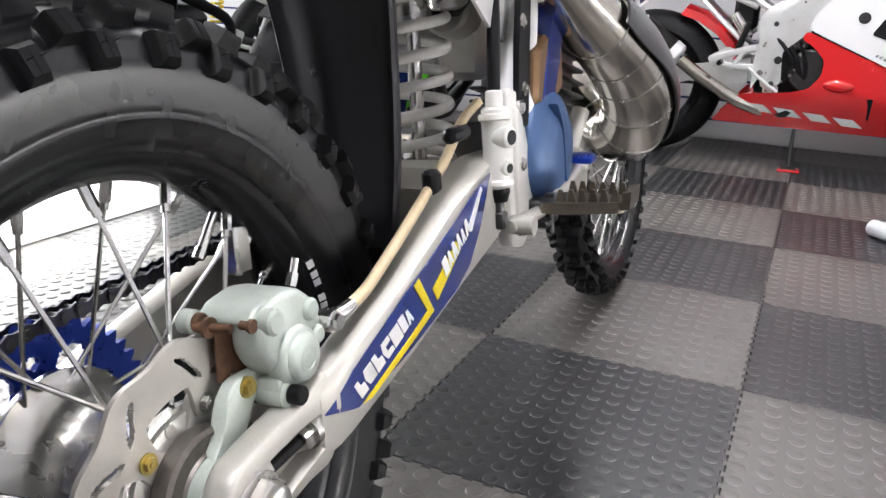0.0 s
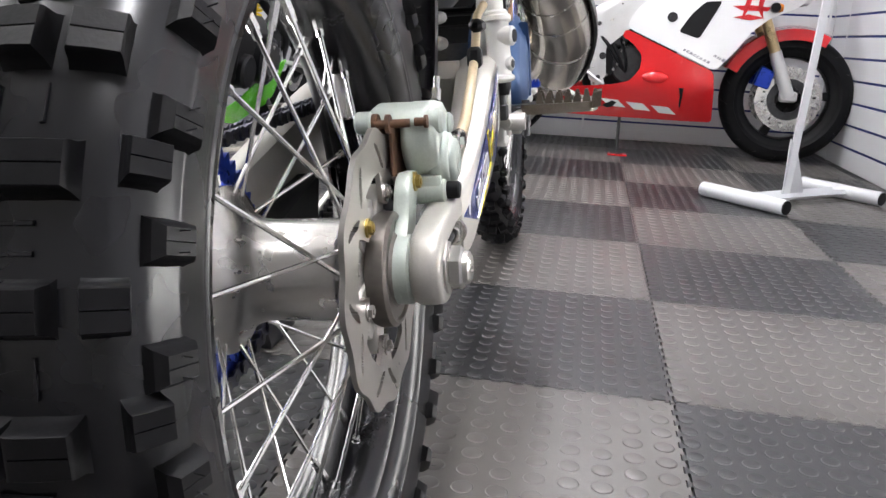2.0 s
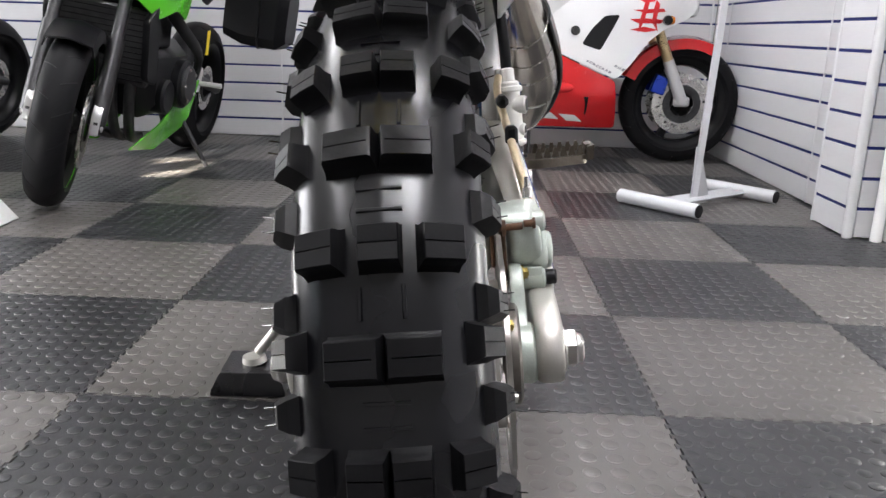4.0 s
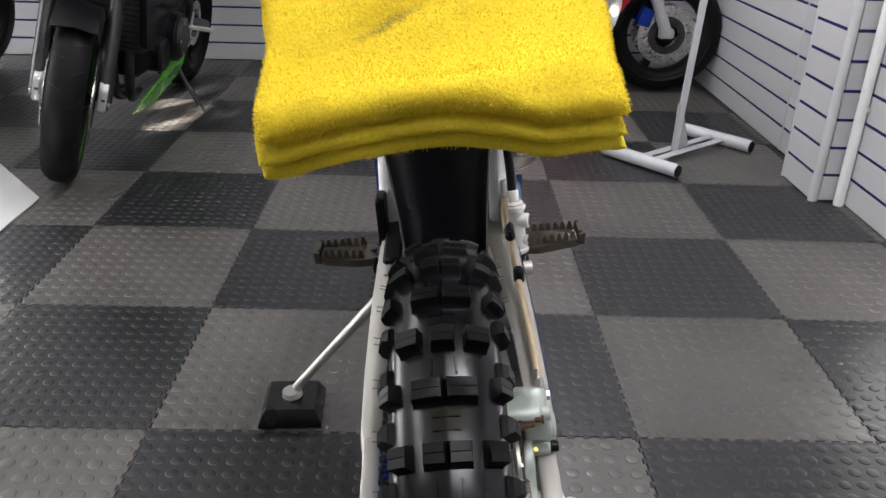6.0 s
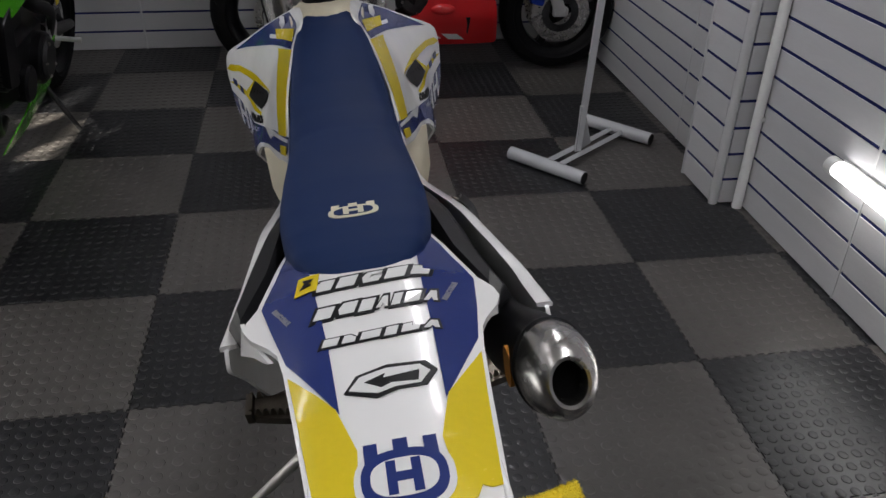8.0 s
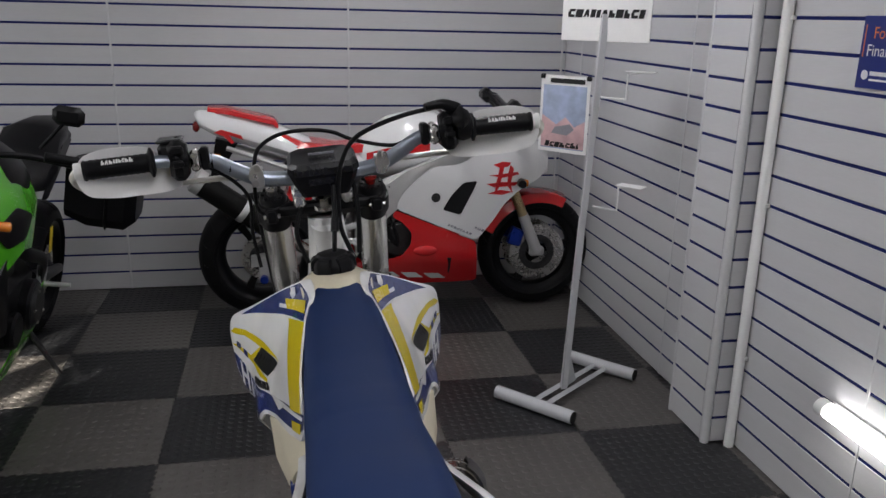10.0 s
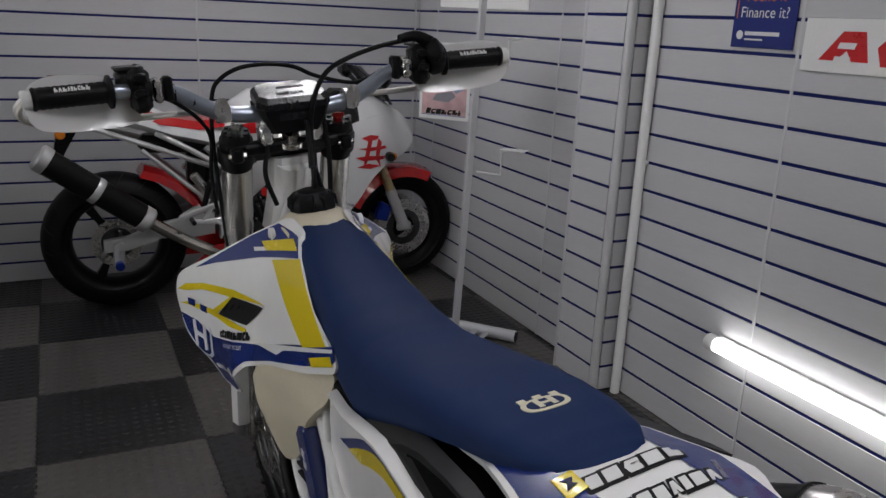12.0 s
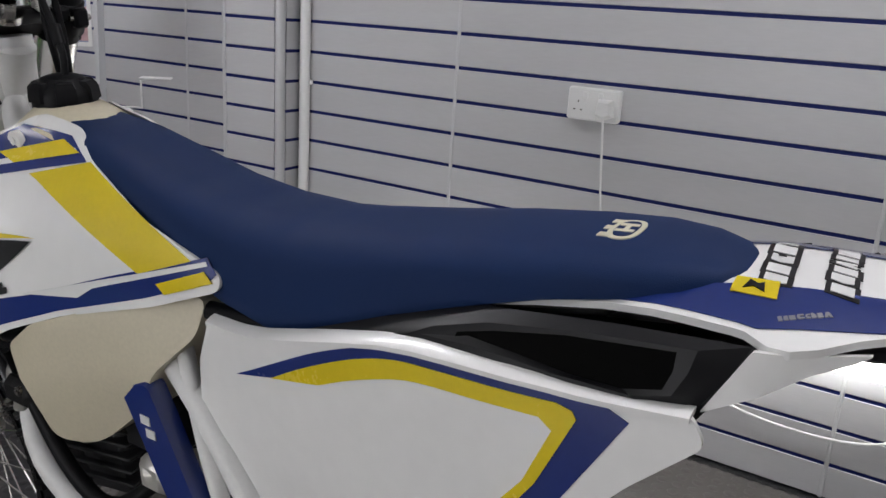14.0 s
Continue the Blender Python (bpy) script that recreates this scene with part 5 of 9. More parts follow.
# outer edge of the panel's top and the inner edge of its flange
EDGE_Y = [0.430, 0.473, 0.516, 0.564, 0.615, 0.673, 0.713, 0.750, 0.806, 0.857, 0.898, 0.950]
EDGE_Z = [0.845, 0.846, 0.852, 0.864, 0.878, 0.893, 0.899, 0.902, 0.906, 0.911, 0.917, 0.926]
LIP_Z = [0.849, 0.850, 0.857, 0.870, 0.884, 0.899, 0.905, 0.907, 0.910, 0.912, 0.917, 0.927]
LIP_W = [0.010, 0.011, 0.012, 0.012, 0.012, 0.012, 0.011, 0.011, 0.010, 0.010, 0.011, 0.012]
edge_z = lambda y: float(np.interp(-y, EDGE_Y, EDGE_Z))
PAN = round_poly([(-0.408, 0.79), (-0.430, 0.845)] + [(-y, z) for y, z in zip(EDGE_Y[1:], EDGE_Z[1:])] + [(-0.962, 0.905), (-0.912, 0.850), (-0.85, 0.77), (-0.73, 0.68), (-0.56, 0.63), (-0.43, 0.605), (-0.392, 0.61)], 0.008)
smooth2 = lambda pts, n=4: [(p.y, p.z) for p in smooth_path([(0, y, z) for y, z in pts], n)]
STRIPE_TOP = smooth2([(-0.470, 0.794), (-0.537, 0.830), (-0.596, 0.860), (-0.657, 0.884), (-0.698, 0.8925), (-0.748, 0.8965), (-0.814, 0.9015), (-0.886, 0.9110)])
STRIPE_MID = smooth2([(-0.526, 0.8086), (-0.579, 0.8382), (-0.642, 0.8674), (-0.691, 0.8822), (-0.736, 0.8868), (-0.804, 0.8922), (-0.850, 0.8975)])
STRIPE_LOW = smooth2([(-0.5935, 0.8231), (-0.641, 0.845), (-0.691, 0.8630), (-0.723, 0.8695), (-0.783, 0.8745), (-0.836, 0.880)])
PBL = STRIPE_TOP + [(-0.908, 0.903), (-0.886, 0.863), (-0.840, 0.780), (-0.800, 0.730), (-0.775, 0.735), (-0.832, 0.815), (-0.852, 0.884)] + list(reversed(STRIPE_MID))[2:]
PYL = STRIPE_MID + [(-0.864, 0.896), (-0.868, 0.890), (-0.836, 0.818), (-0.795, 0.755), (-0.780, 0.755), (-0.824, 0.815), (-0.848, 0.872)] + list(reversed(STRIPE_LOW))
DUCT_O = [(0.088, -0.56, 0.868), (0.085, -0.66, 0.910), (0.086, -0.76, 0.946), (0.096, -0.88, 0.966), (0.113, -0.977, 0.983), (0.119, -0.965, 0.958), (0.126, -0.949, 0.932), (0.146, -0.921, 0.9190), (0.129, -0.80, 0.908), (0.114, -0.70, 0.902), (0.102, -0.60, 0.879)]
DUCT_M = [(0.108, -0.7444, 0.9193), (0.108, -0.748, 0.927), (0.109, -0.782, 0.938), (0.113, -0.845, 0.954), (0.119, -0.930, 0.968), (0.127, -0.931, 0.957), (0.134, -0.927, 0.945), (0.136, -0.897, 0.9240), (0.126, -0.853, 0.9165), (0.121, -0.803, 0.9195), (0.115, -0.758, 0.9205)]
for s in (-1, 1):
    wide, up = (-0.014, 0.010) if s < 0 else (0.022, 0.0)
    reach = lambda y: min(1.0, max(0.0, (-y - 0.5) / 0.35))
    raised = lambda q: [(y, z + up * reach(y)) for y, z in q]
    fx = (lambda sg, wd: (lambda y, z: sg * (panel_w(y) + wd * min(1, max(0, (-y - 0.5) / 0.35)) + 0.10 * max(0.0, 0.70 - z) * -1)))(s, wide)
    pn = part("side_panel", skin(raised(PAN), fx, 0.025, 0.004 * s, 0, "x"), M_WPLAST, bike, "white side panel with a blue and yellow edge", soft=50)
    flange = []
    for k in range(45):
        y = -0.430 - 0.520 * k / 44
        zl, wl = (float(np.interp(-y, EDGE_Y, q)) for q in (LIP_Z, LIP_W))
        zl += up * reach(y)
        xo, ze = fx(y, edge_z(y)), edge_z(y) + up * reach(y)
        flange.append([(xo + s * 0.004, y, ze - 0.005), (xo + s * 0.0042, y, ze - 0.0005), (xo + s * 0.0015, y, ze + 0.0012), (xo - s * 0.45 * wl, y, 0.5 * (ze + zl) + 0.0014), (xo - s * wl, y, zl), (xo - s * wl, y, zl - 0.004), (xo - s * 0.002, y, ze - 0.005)])
    part("panel_flange", loft(flange), M_WPLAST, pn, soft=40)
    part("decal", skin(raised(PBL), fx, 0.025, 0.0008 * s, 0.0012 * s, "x"), M_BLUEDEC, pn)
    part("decal", skin(raised(PYL), fx, 0.025, 0.0008 * s, 0.0022 * s, "x"), M_YELDEC, pn)
    low = lambda q, ks: [(s * (x + (min(wide, 0.0) * 0.75 * reach(y) if k in ks else 0.0)), y, z + (up * 0.75 * reach(y) if k in ks else 0.0)) for k, (x, y, z) in enumerate(q)]
    out_, mth = low(DUCT_O, (7, 8, 9, 10)), low(DUCT_M, (7, 8, 9, 10))
    lip = [(0.30 * a[0] + 0.70 * b[0] + s * 0.003, 0.30 * a[1] + 0.70 * b[1], 0.30 * a[2] + 0.70 * b[2] + 0.0015) for a, b in zip(out_, mth)]
    back = [(p[0] * 0.94, p[1], p[2] - 0.012) for p in out_]
    bc = part("air_duct", loft([back, out_, lip, mth], caps=False), M_DUCT, bike, "satin black air duct frame below the seat", soft=24)
    c = [sum(p[i] for p in mth) / len(mth) for i in range(3)]
    deep = [(p[0] * 0.45, c[1] + (p[1] - c[1]) * 0.8, c[2] + (p[2] - c[2]) * 0.8 - 0.006) for p in mth]
    # shade of the opening painted black on its walls and back
    part("duct_mouth", loft([mth, deep]), M_HOLLOW, bc, "deep black duct opening")
    part("tail_side", skin(round_poly([(-0.977, 0.980), (-1.010, 0.981), (-1.046, 0.984), (-1.036, 0.978), (-1.013, 0.968), (-0.985, 0.950), (-0.951, 0.930)], 0.003), (lambda sg: (lambda y, z: sg * (float(np.interp(-y, [0.94, 0.985, 1.05], [0.115, 0.1125, 0.084])) + 0.20 * (0.983 - z))))(s), 0.03, 0.004 * s, 0, "x"), M_WPLAST, tail)

# tank
def tank_z(x, y):
    return 1.036 - 6.0 * x * x - 2.2 * (y + 0.085) ** 2 - 0.6 * abs(y + 0.085) * (1 if y > -0.085 else 0.15)


tank = part("fuel_tank", skin(curve_poly([(0.032, 0.030), (0.058, -0.02), (0.067, -0.09), (0.058, -0.20), (0.04, -0.26), (-0.04, -0.26), (-0.058, -0.20), (-0.067, -0.09), (-0.058, -0.02), (-0.032, 0.030)], 4), tank_z, 0.02, 0.12, 0, "z"), M_TANK, bike, "milky translucent fuel tank", soft=45)
for s in (-1, 1):
    tf = (lambda sg: (lambda y, z: sg * (float(np.interp(-y, [0.05, 0.20, 0.34, 0.44], [0.146, 0.150, 0.122, 0.092])) - 0.25 * max(0.0, (0.70 + 0.25 * (-y - 0.13)) - z) - 0.35 * max(0.0, z - 0.80))))(s)
    part("tank_lobe", skin(round_poly([(-0.112, 0.745), (-0.175, 0.792), (-0.25, 0.82), (-0.38, 0.862), (-0.412, 0.858), (-0.406, 0.816), (-0.353, 0.765), (-0.326, 0.708), (-0.248, 0.640), (-0.222, 0.624), (-0.153, 0.604), (-0.132, 0.606), (-0.122, 0.70)], 0.014), tf, 0.02, 0.085 * s, 0, "x"), M_TANK, tank, "milky lower tank lobe", soft=22)
cap = part("filler_cap", lathe([(0.0, 0.022), (0.018, 0.022), (0.026, 0.019), (0.030, 0.012), (0.037, 0.006), (0.040, -0.002), (0.040, -0.02), (0.0, -0.02)], 36, "z", (0, -0.088, 1.038)), M_BLACKP, tank, "black lobed filler cap")
for k in range(6):
    a = k * math.pi / 3
    part("lobe", g_move(loft([[(0.018 + r * 1.4, -w, z), (0.018 + r * 1.4, w, z), (0.014, w * 1.1, z + 0.002), (0.014, -w * 1.1, z + 0.002)] for z, r, w in ((1.030, 0.0175, 0.0125), (1.046, 0.0165, 0.0120), (1.053, 0.012, 0.0095))]), Matrix.Translation((0, -0.088, 0)) @ Matrix.Rotation(a, 4, "Z")), M_BLACKP, cap)
part("breather", g_join(tube([(0.004, -0.088, 1.055), (0.008, -0.086, 1.085), (0.014, -0.062, 1.125), (0.020, -0.030, 1.17)], 0.0046, 10, 6), cyl((0.010, -0.080, 1.095), (0.014, -0.068, 1.118), 0.008, 12)), M_BLACKP, cap)

# shrouds
def shroud_w(y, z):
    b = float(np.interp(y, [-0.45, -0.15, -0.02, 0.13, 0.2], [0.098, 0.134, 0.172, 0.228, 0.243]))
    return b - 2.6 * max(0.0, z - 0.83) ** 2 - 0.35 * max(0.0, 0.74 - z) + 0.28 * max(0.0, min(1.0, (0.02 - y) / 0.1)) * max(0.0, min(0.09, 0.86 - z))


SHR = round_poly([(-0.110, 1.022), (-0.182, 1.010), (-0.224, 0.980), (-0.33, 0.932), (-0.445, 0.898), (-0.447, 0.880), (-0.36, 0.848), (-0.223, 0.811), (-0.135, 0.776), (-0.095, 0.745), (-0.028, 0.675), (0.020, 0.650), (0.050, 0.668), (0.062, 0.712), (0.120, 0.763), (0.140, 0.830), (0.134, 0.870), (0.118, 0.888), (0.033, 0.934), (-0.048, 0.986)], 0.012)
BAND = [(-0.138, 0.960), (-0.222, 0.981), (-0.405, 0.905), (-0.335, 0.880)]
RECT = [(-0.085, 0.980), (-0.165, 0.999), (-0.200, 0.988), (-0.112, 0.970)]
BTOP = [(-0.097, 1.010), (-0.174, 1.003), (-0.216, 0.980), (-0.102, 0.957), (0.02, 0.922), (0.075, 0.902), (0.03, 0.930), (-0.045, 0.981)]
WLIN = [(-0.072, 0.968), (-0.190, 0.992), (-0.194, 0.988), (-0.08, 0.963)]
VENT = [(-0.018, 0.836), (-0.062, 0.880), (-0.166, 0.888), (-0.121, 0.845)]
YVEN = [(0.128, 0.848), (0.100, 0.866), (0.042, 0.880), (-0.065, 0.892), (-0.170, 0.892), (-0.066, 0.880), (-0.012, 0.836), (-0.12, 0.838), (-0.118, 0.832), (-0.06, 0.825), (0.03, 0.825), (0.095, 0.824), (0.128, 0.820), (0.09, 0.832), (0.005, 0.838), (-0.05, 0.876), (0.04, 0.868), (0.095, 0.853)]
BLOW = [(0.128, 0.800), (0.070, 0.797), (0.02, 0.778), (-0.163, 0.824), (-0.30, 0.872), (-0.425, 0.912), (-0.441, 0.897), (-0.430, 0.886), (-0.35, 0.856), (-0.223, 0.818), (-0.13, 0.783), (-0.090, 0.752), (-0.025, 0.682), (0.018, 0.658), (0.044, 0.674), (0.055, 0.715), (0.113, 0.766)]
WDART = [(-0.16, 0.826), (-0.425, 0.908), (-0.428, 0.904), (-0.27, 0.852), (-0.25, 0.838)]
YLOW = [(-0.362, 0.874), (-0.425, 0.898), (-0.438, 0.888), (-0.375, 0.864)]
for s in (-1, 1):
    fx = (lambda sg: (lambda y, z: sg * shroud_w(y, z)))(s)
    sk = lambda p, lift, step=0.018: skin(p, fx, step, 0.0006 * s, lift * s, "x")
    sh = part("tank_shroud", skin(SHR, fx, 0.018, 0.004 * s, 0, "x"), M_WPLAST, bike, "white radiator shroud with blue and yellow decals", soft=50)
    part("decal", g_join(sk(BTOP, 0.001), sk(BLOW, 0.001)), M_BLUEDEC, sh)
    part("decal", g_join(sk(BAND, 0.0014), sk(YVEN, 0.0014), sk(YLOW, 0.0022)), M_YELDEC, sh)
    part("decal", sk(RECT, 0.0022), M_YELDEC, sh)
    part("decal", g_join(sk(WLIN, 0.0018), sk(WDART, 0.0018), sk(curve_poly([(-0.052, 0.735), (-0.072, 0.752), (-0.085, 0.742), (-0.065, 0.722)], 3), 0.0022)), M_WHTDEC, sh)
    part("vent", sk(VENT, 0.0026), M_BLKDEC, sh, "black louvred vent")
    for k in range(5):
        f = 0.15 + 0.17 * k
        a, b = (-0.018 - 0.130 * f, 0.838 + 0.044 * f + 0.004), (-0.030 - 0.120 * f, 0.862 + 0.020 * f)
        part("louvre", g_join(sk([(a[0], a[1]), (a[0] - 0.004, a[1]), (b[0] - 0.004, b[1]), (b[0], b[1])], 0.0040)), M_BLACKP, sh)
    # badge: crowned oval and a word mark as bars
    for q in ([(-0.034, 0.052), (-0.012, 0.050), (-0.012, 0.036), (-0.034, 0.038)], [(0.006, 0.050), (0.030, 0.046), (0.030, 0.032), (0.006, 0.036)]):
        part("badge", sk(turn2(q, (0.068, 0.790, 8)), 0.0018), M_BLUEDEC, sh)
    for q in ([(-0.022, 0.022), (-0.012, 0.022), (-0.014, -0.034), (-0.024, -0.030)], [(0.012, 0.022), (0.022, 0.020), (0.018, -0.030), (0.008, -0.034)], [(-0.013, 0.000), (0.013, 0.000), (0.011, -0.010), (-0.014, -0.010)], [(-0.040, 0.024), (-0.035, 0.024), (-0.036, -0.030), (-0.022, -0.042), (0.0, -0.046), (0.0, -0.050), (-0.026, -0.047), (-0.041, -0.034)]):
        part("badge", sk(turn2(q, (0.066, 0.774, 6)), 0.0020), M_WHTDEC, sh, "white emblem stroke")
    tv, tf_ = letters("MOTORCYCLES", 0.0105)
    ty = [(-0.078 + s * p[0], 0.7925 - s * p[0] * 0.27 + p[1]) for p in tv]
    part("lettering", ([(s * (shroud_w(y, z) + 0.0021), y, z) for y, z in ty], tf_), M_WHTDEC, sh, "small white lettering", soft=0, fix=False)
    parts("word_mark", tup(*[sk(turn2([(-p[0], p[1]) for p in q], (-0.078, 0.8135, -15)), 0.0018) for q in slanted(9, 0.120, 0.0145, 0.22, 0.12, 9)]), M_BLKDEC, sh, "black word mark as plain blocks")
    parts("word_mark", tup(*[sk(turn2(q, (0.02, 0.712, -8)), 0.0022) for q in slanted(5, 0.044, 0.011, 0.14, 0.2, 11)]), M_WHTDEC, sh)
    part("shroud_bolt", g_join(cyl((s * (shroud_w(-0.1, 0.992) - 0.004), -0.10, 0.992), (s * (shroud_w(-0.1, 0.992) + 0.004), -0.10, 0.992), 0.0125, 20), cyl((s * (shroud_w(-0.1, 0.992)), -0.10, 0.992), (s * (shroud_w(-0.1, 0.992) + 0.006), -0.10, 0.992), 0.005, 6)), M_WHITE, sh, "white plastic washer and bolt")
    rad = part("radiator", box(0.10, 0.035, 0.21, (s * 0.105, 0.050, 0.80), 0.006), M_DARKMET, bike, "dark finned radiator")
    for k in range(9):
        part("fin", box(0.09, 0.004, 0.003, (s * 0.105, 0.031, 0.71 + 0.0225 * k)), M_RAW, rad)

# frame and engine
frame_main = part("main_frame", g_join(tube([(0, 0.03, 1.02), (0.06, -0.10, 0.93), (0.085, -0.36, 0.76), (0.095, -0.50, 0.56), (0.09, -0.52, 0.42)], 0.018, 14, 5), tube([(0, 0.03, 1.02), (-0.06, -0.10, 0.93), (-0.085, -0.36, 0.76), (-0.095, -0.50, 0.56), (-0.09, -0.52, 0.42)], 0.018, 14, 5), tube([(0, 0.05, 0.98), (0, 0.09, 0.70), (0.05, 0.06, 0.48), (0.055, -0.08, 0.385), (0.06, -0.38, 0.385), (0.085, -0.50, 0.42)], 0.018, 12, 5), tube([(0, 0.05, 0.98), (0, 0.09, 0.70), (-0.05, 0.06, 0.48), (-0.055, -0.08, 0.385), (-0.06, -0.38, 0.385), (-0.085, -0.50, 0.42)], 0.018, 12, 5), cyl((0, 0.075, 0.93), (0, 0.015, 1.09), 0.032, 24)), M_WHITE, bike, "white tubular steel frame")
for s in (-1, 1):
    gd = part("frame_guard", prism(round_poly([(-0.29, 0.74), (-0.345, 0.755), (-0.41, 0.60), (-0.47, 0.45), (-0.44, 0.44), (-0.36, 0.58)], 0.01), s * 0.100, s * 0.124, "x", 0.005), M_BLUEDEC, bike, "dark blue frame guard")
    part("badge", g_join(box(0.001, 0.016, 0.012, (s * 0.1248, -0.335, 0.700)), box(0.001, 0.016, 0.012, (s * 0.1248, -0.342, 0.683))), M_WHTDEC, gd)
    part("subframe", tube([(s * 0.085, -0.37, 0.80), (s * 0.100, -0.41, 0.66), (s * 0.106, -0.455, 0.52)], 0.0105, 12, 5), M_WHITE, bike)
    part("subframe", tube([(s * 0.075, -0.36, 0.84), (s * 0.07, -0.62, 0.86), (s * 0.06, -0.95, 0.945)], 0.011, 10, 4), M_BLACKP, bike)
engine = part("engine", box(0.19, 0.34, 0.15, (0, -0.30, 0.435), 0.05), M_RAW, bike, "cast two-stroke engine")
M_ENGBLK = mat("black_engine_casting", (0.010, 0.010, 0.011), 0.45, var=0.3, scale=30, spec=0.3)
part("cylinder", box(0.13, 0.15, 0.22, (0, -0.13, 0.56), 0.03, Matrix.Rotation(radians(-12), 4, "X")), M_ENGBLK, engine, "black cylinder")
for k in range(6):
    part("fin", box(0.15, 0.17, 0.006, (0, -0.13, 0.50 + 0.022 * k), 0.002, Matrix.Rotation(radians(-12), 4, "X")), M_ENGBLK, engine)
part("ignition_cover", cyl((-0.125, -0.30, 0.43), (-0.08, -0.30, 0.43), 0.068, 32, 0.01), M_ENGBLK, engine, "black ignition cover")
for k in range(5):
    a = 2 * math.pi * k / 5
    part("cover_bolt", bolt((-0.125, -0.30 + 0.056 * math.cos(a), 0.43 + 0.056 * math.sin(a)), (-1, 0, 0), 0.004, 0.004), M_STEEL, engine)
part("sprocket_cover", cyl((-0.12, -0.475, 0.425), (-0.07, -0.475, 0.425), 0.04, 24, 0.006), M_ENGBLK, engine)
part("reed_block", box(0.12, 0.10, 0.10, (-0.01, -0.24, 0.62), 0.02), M_ENGBLK, engine)
part("water_elbow", tube([(-0.05, -0.10, 0.69), (-0.085, -0.04, 0.71), (-0.10, 0.03, 0.72)], 0.016, 14, 5), M_BLACKP, engine)
part("hose_band", lathe([(0.0165, -0.004), (0.0185, -0.004), (0.0185, 0.004), (0.0165, 0.004)], 20, "y", (-0.092, -0.012, 0.715), loop=True), M_CHROME, engine)
part("head_stay", tube([(-0.05, 0.0, 0.70), (-0.075, 0.04, 0.62), (-0.07, 0.05, 0.55)], 0.010, 10, 4, flat=0.6), M_ALU, engine)
part("coil", box(0.05, 0.06, 0.045, (-0.085, -0.02, 0.62), 0.01), M_ENGBLK, engine)
for y, z in ((-0.035, 0.63), (0.0, 0.60)):
    part("coil_bolt", bolt((-0.110, y, z), (-1, 0, 0), 0.005, 0.004), M_STEEL, engine)
part("clutch_cover", g_join(lathe([(0.0, 0.142), (0.030, 0.1415), (0.050, 0.139), (0.056, 0.135), (0.062, 0.134), (0.076, 0.128), (0.084, 0.115), (0.086, 0.095), (0.086, 0.06), (0.0, 0.06)], 48, "x", (0, -0.400, 0.468)), prism(round_poly([(-0.46, 0.42), (-0.40, 0.385), (-0.33, 0.39), (-0.31, 0.45), (-0.36, 0.52)], 0.03), 0.06, 0.118, "x", 0.006), prism(curve_poly([(-0.435, 0.535), (-0.395, 0.500), (-0.385, 0.44), (-0.395, 0.425), (-0.402, 0.45), (-0.410, 0.500)], 4), 0.13, 0.1435, "x", 0.002)), M_CASE, engine, "blue-grey clutch cover")
part("water_pump", g_join(cyl((0.06, -0.24, 0.40), (0.12, -0.24, 0.40), 0.05, 28, 0.008), cyl((0.1, -0.24, 0.44), (0.11, -0.20, 0.50), 0.014, 14)), M_ALU, engine)
part("starter_cover", prism(round_poly([(-0.455, 0.535), (-0.40, 0.530), (-0.335, 0.545), (-0.335, 0.610), (-0.40, 0.625), (-0.445, 0.600)], 0.015), 0.07, 0.122, "x", 0.006), mat("bronze_power_valve_cover", (0.22, 0.13, 0.07), 0.45, metal=0.6, var=0.2, scale=20), engine)
part("carburettor", g_join(cyl((0, -0.34, 0.64), (0, -0.46, 0.66), 0.034, 20, 0.005), box(0.07, 0.06, 0.13, (0, -0.39, 0.63), 0.012), cyl((-0.10, -0.30, 0.60), (-0.08, -0.36, 0.62), 0.02, 14), box(0.05, 0.05, 0.05, (-0.09, -0.31, 0.60), 0.01)), M_ALU, engine)
part("hose", g_join(tube([(-0.09, -0.30, 0.58), (-0.115, -0.22, 0.52), (-0.11, -0.12, 0.55), (-0.08, 0.02, 0.66)], 0.011, 10, 5), tube([(0.05, -0.36, 0.60), (0.09, -0.42, 0.57), (0.10, -0.48, 0.50)], 0.006, 8, 5)), M_BLACKP, engine)
pipe_path = [(0.0, -0.045, 0.60), (0.012, 0.025, 0.56), (0.050, 0.035, 0.49), (0.110, 0.010, 0.440), (0.160, -0.045, 0.462), (0.180, -0.115, 0.520), (0.172, -0.190, 0.578), (0.156, -0.285, 0.628), (0.136, -0.385, 0.685), (0.122, -0.485, 0.745), (0.116, -0.58, 0.790), (0.124, -0.70, 0.838)]
PIPE_R = [0.022, 0.028, 0.040, 0.052, 0.058, 0.060, 0.057, 0.050, 0.040, 0.032, 0.026, 0.024]
exh = part("exhaust_pipe", tube(pipe_path, PIPE_R, 32, 6), M_PIPE, bike, "fat bare-steel expansion chamber")
pp = smooth_path(pipe_path, 6)
pr = [float(v) for v in np.interp(np.linspace(0, 11, len(pp)), range(12), PIPE_R)]
for k in (14, 19, 24, 29, 34, 38, 42):
    t = (pp[k + 1] - pp[k - 1]).normalized()
    part("weld_seam", tube([pp[k] - t * 0.0015, pp[k] + t * 0.0015], pr[k] + 0.0012, 28), M_STEEL, exh)
guard_rings = []
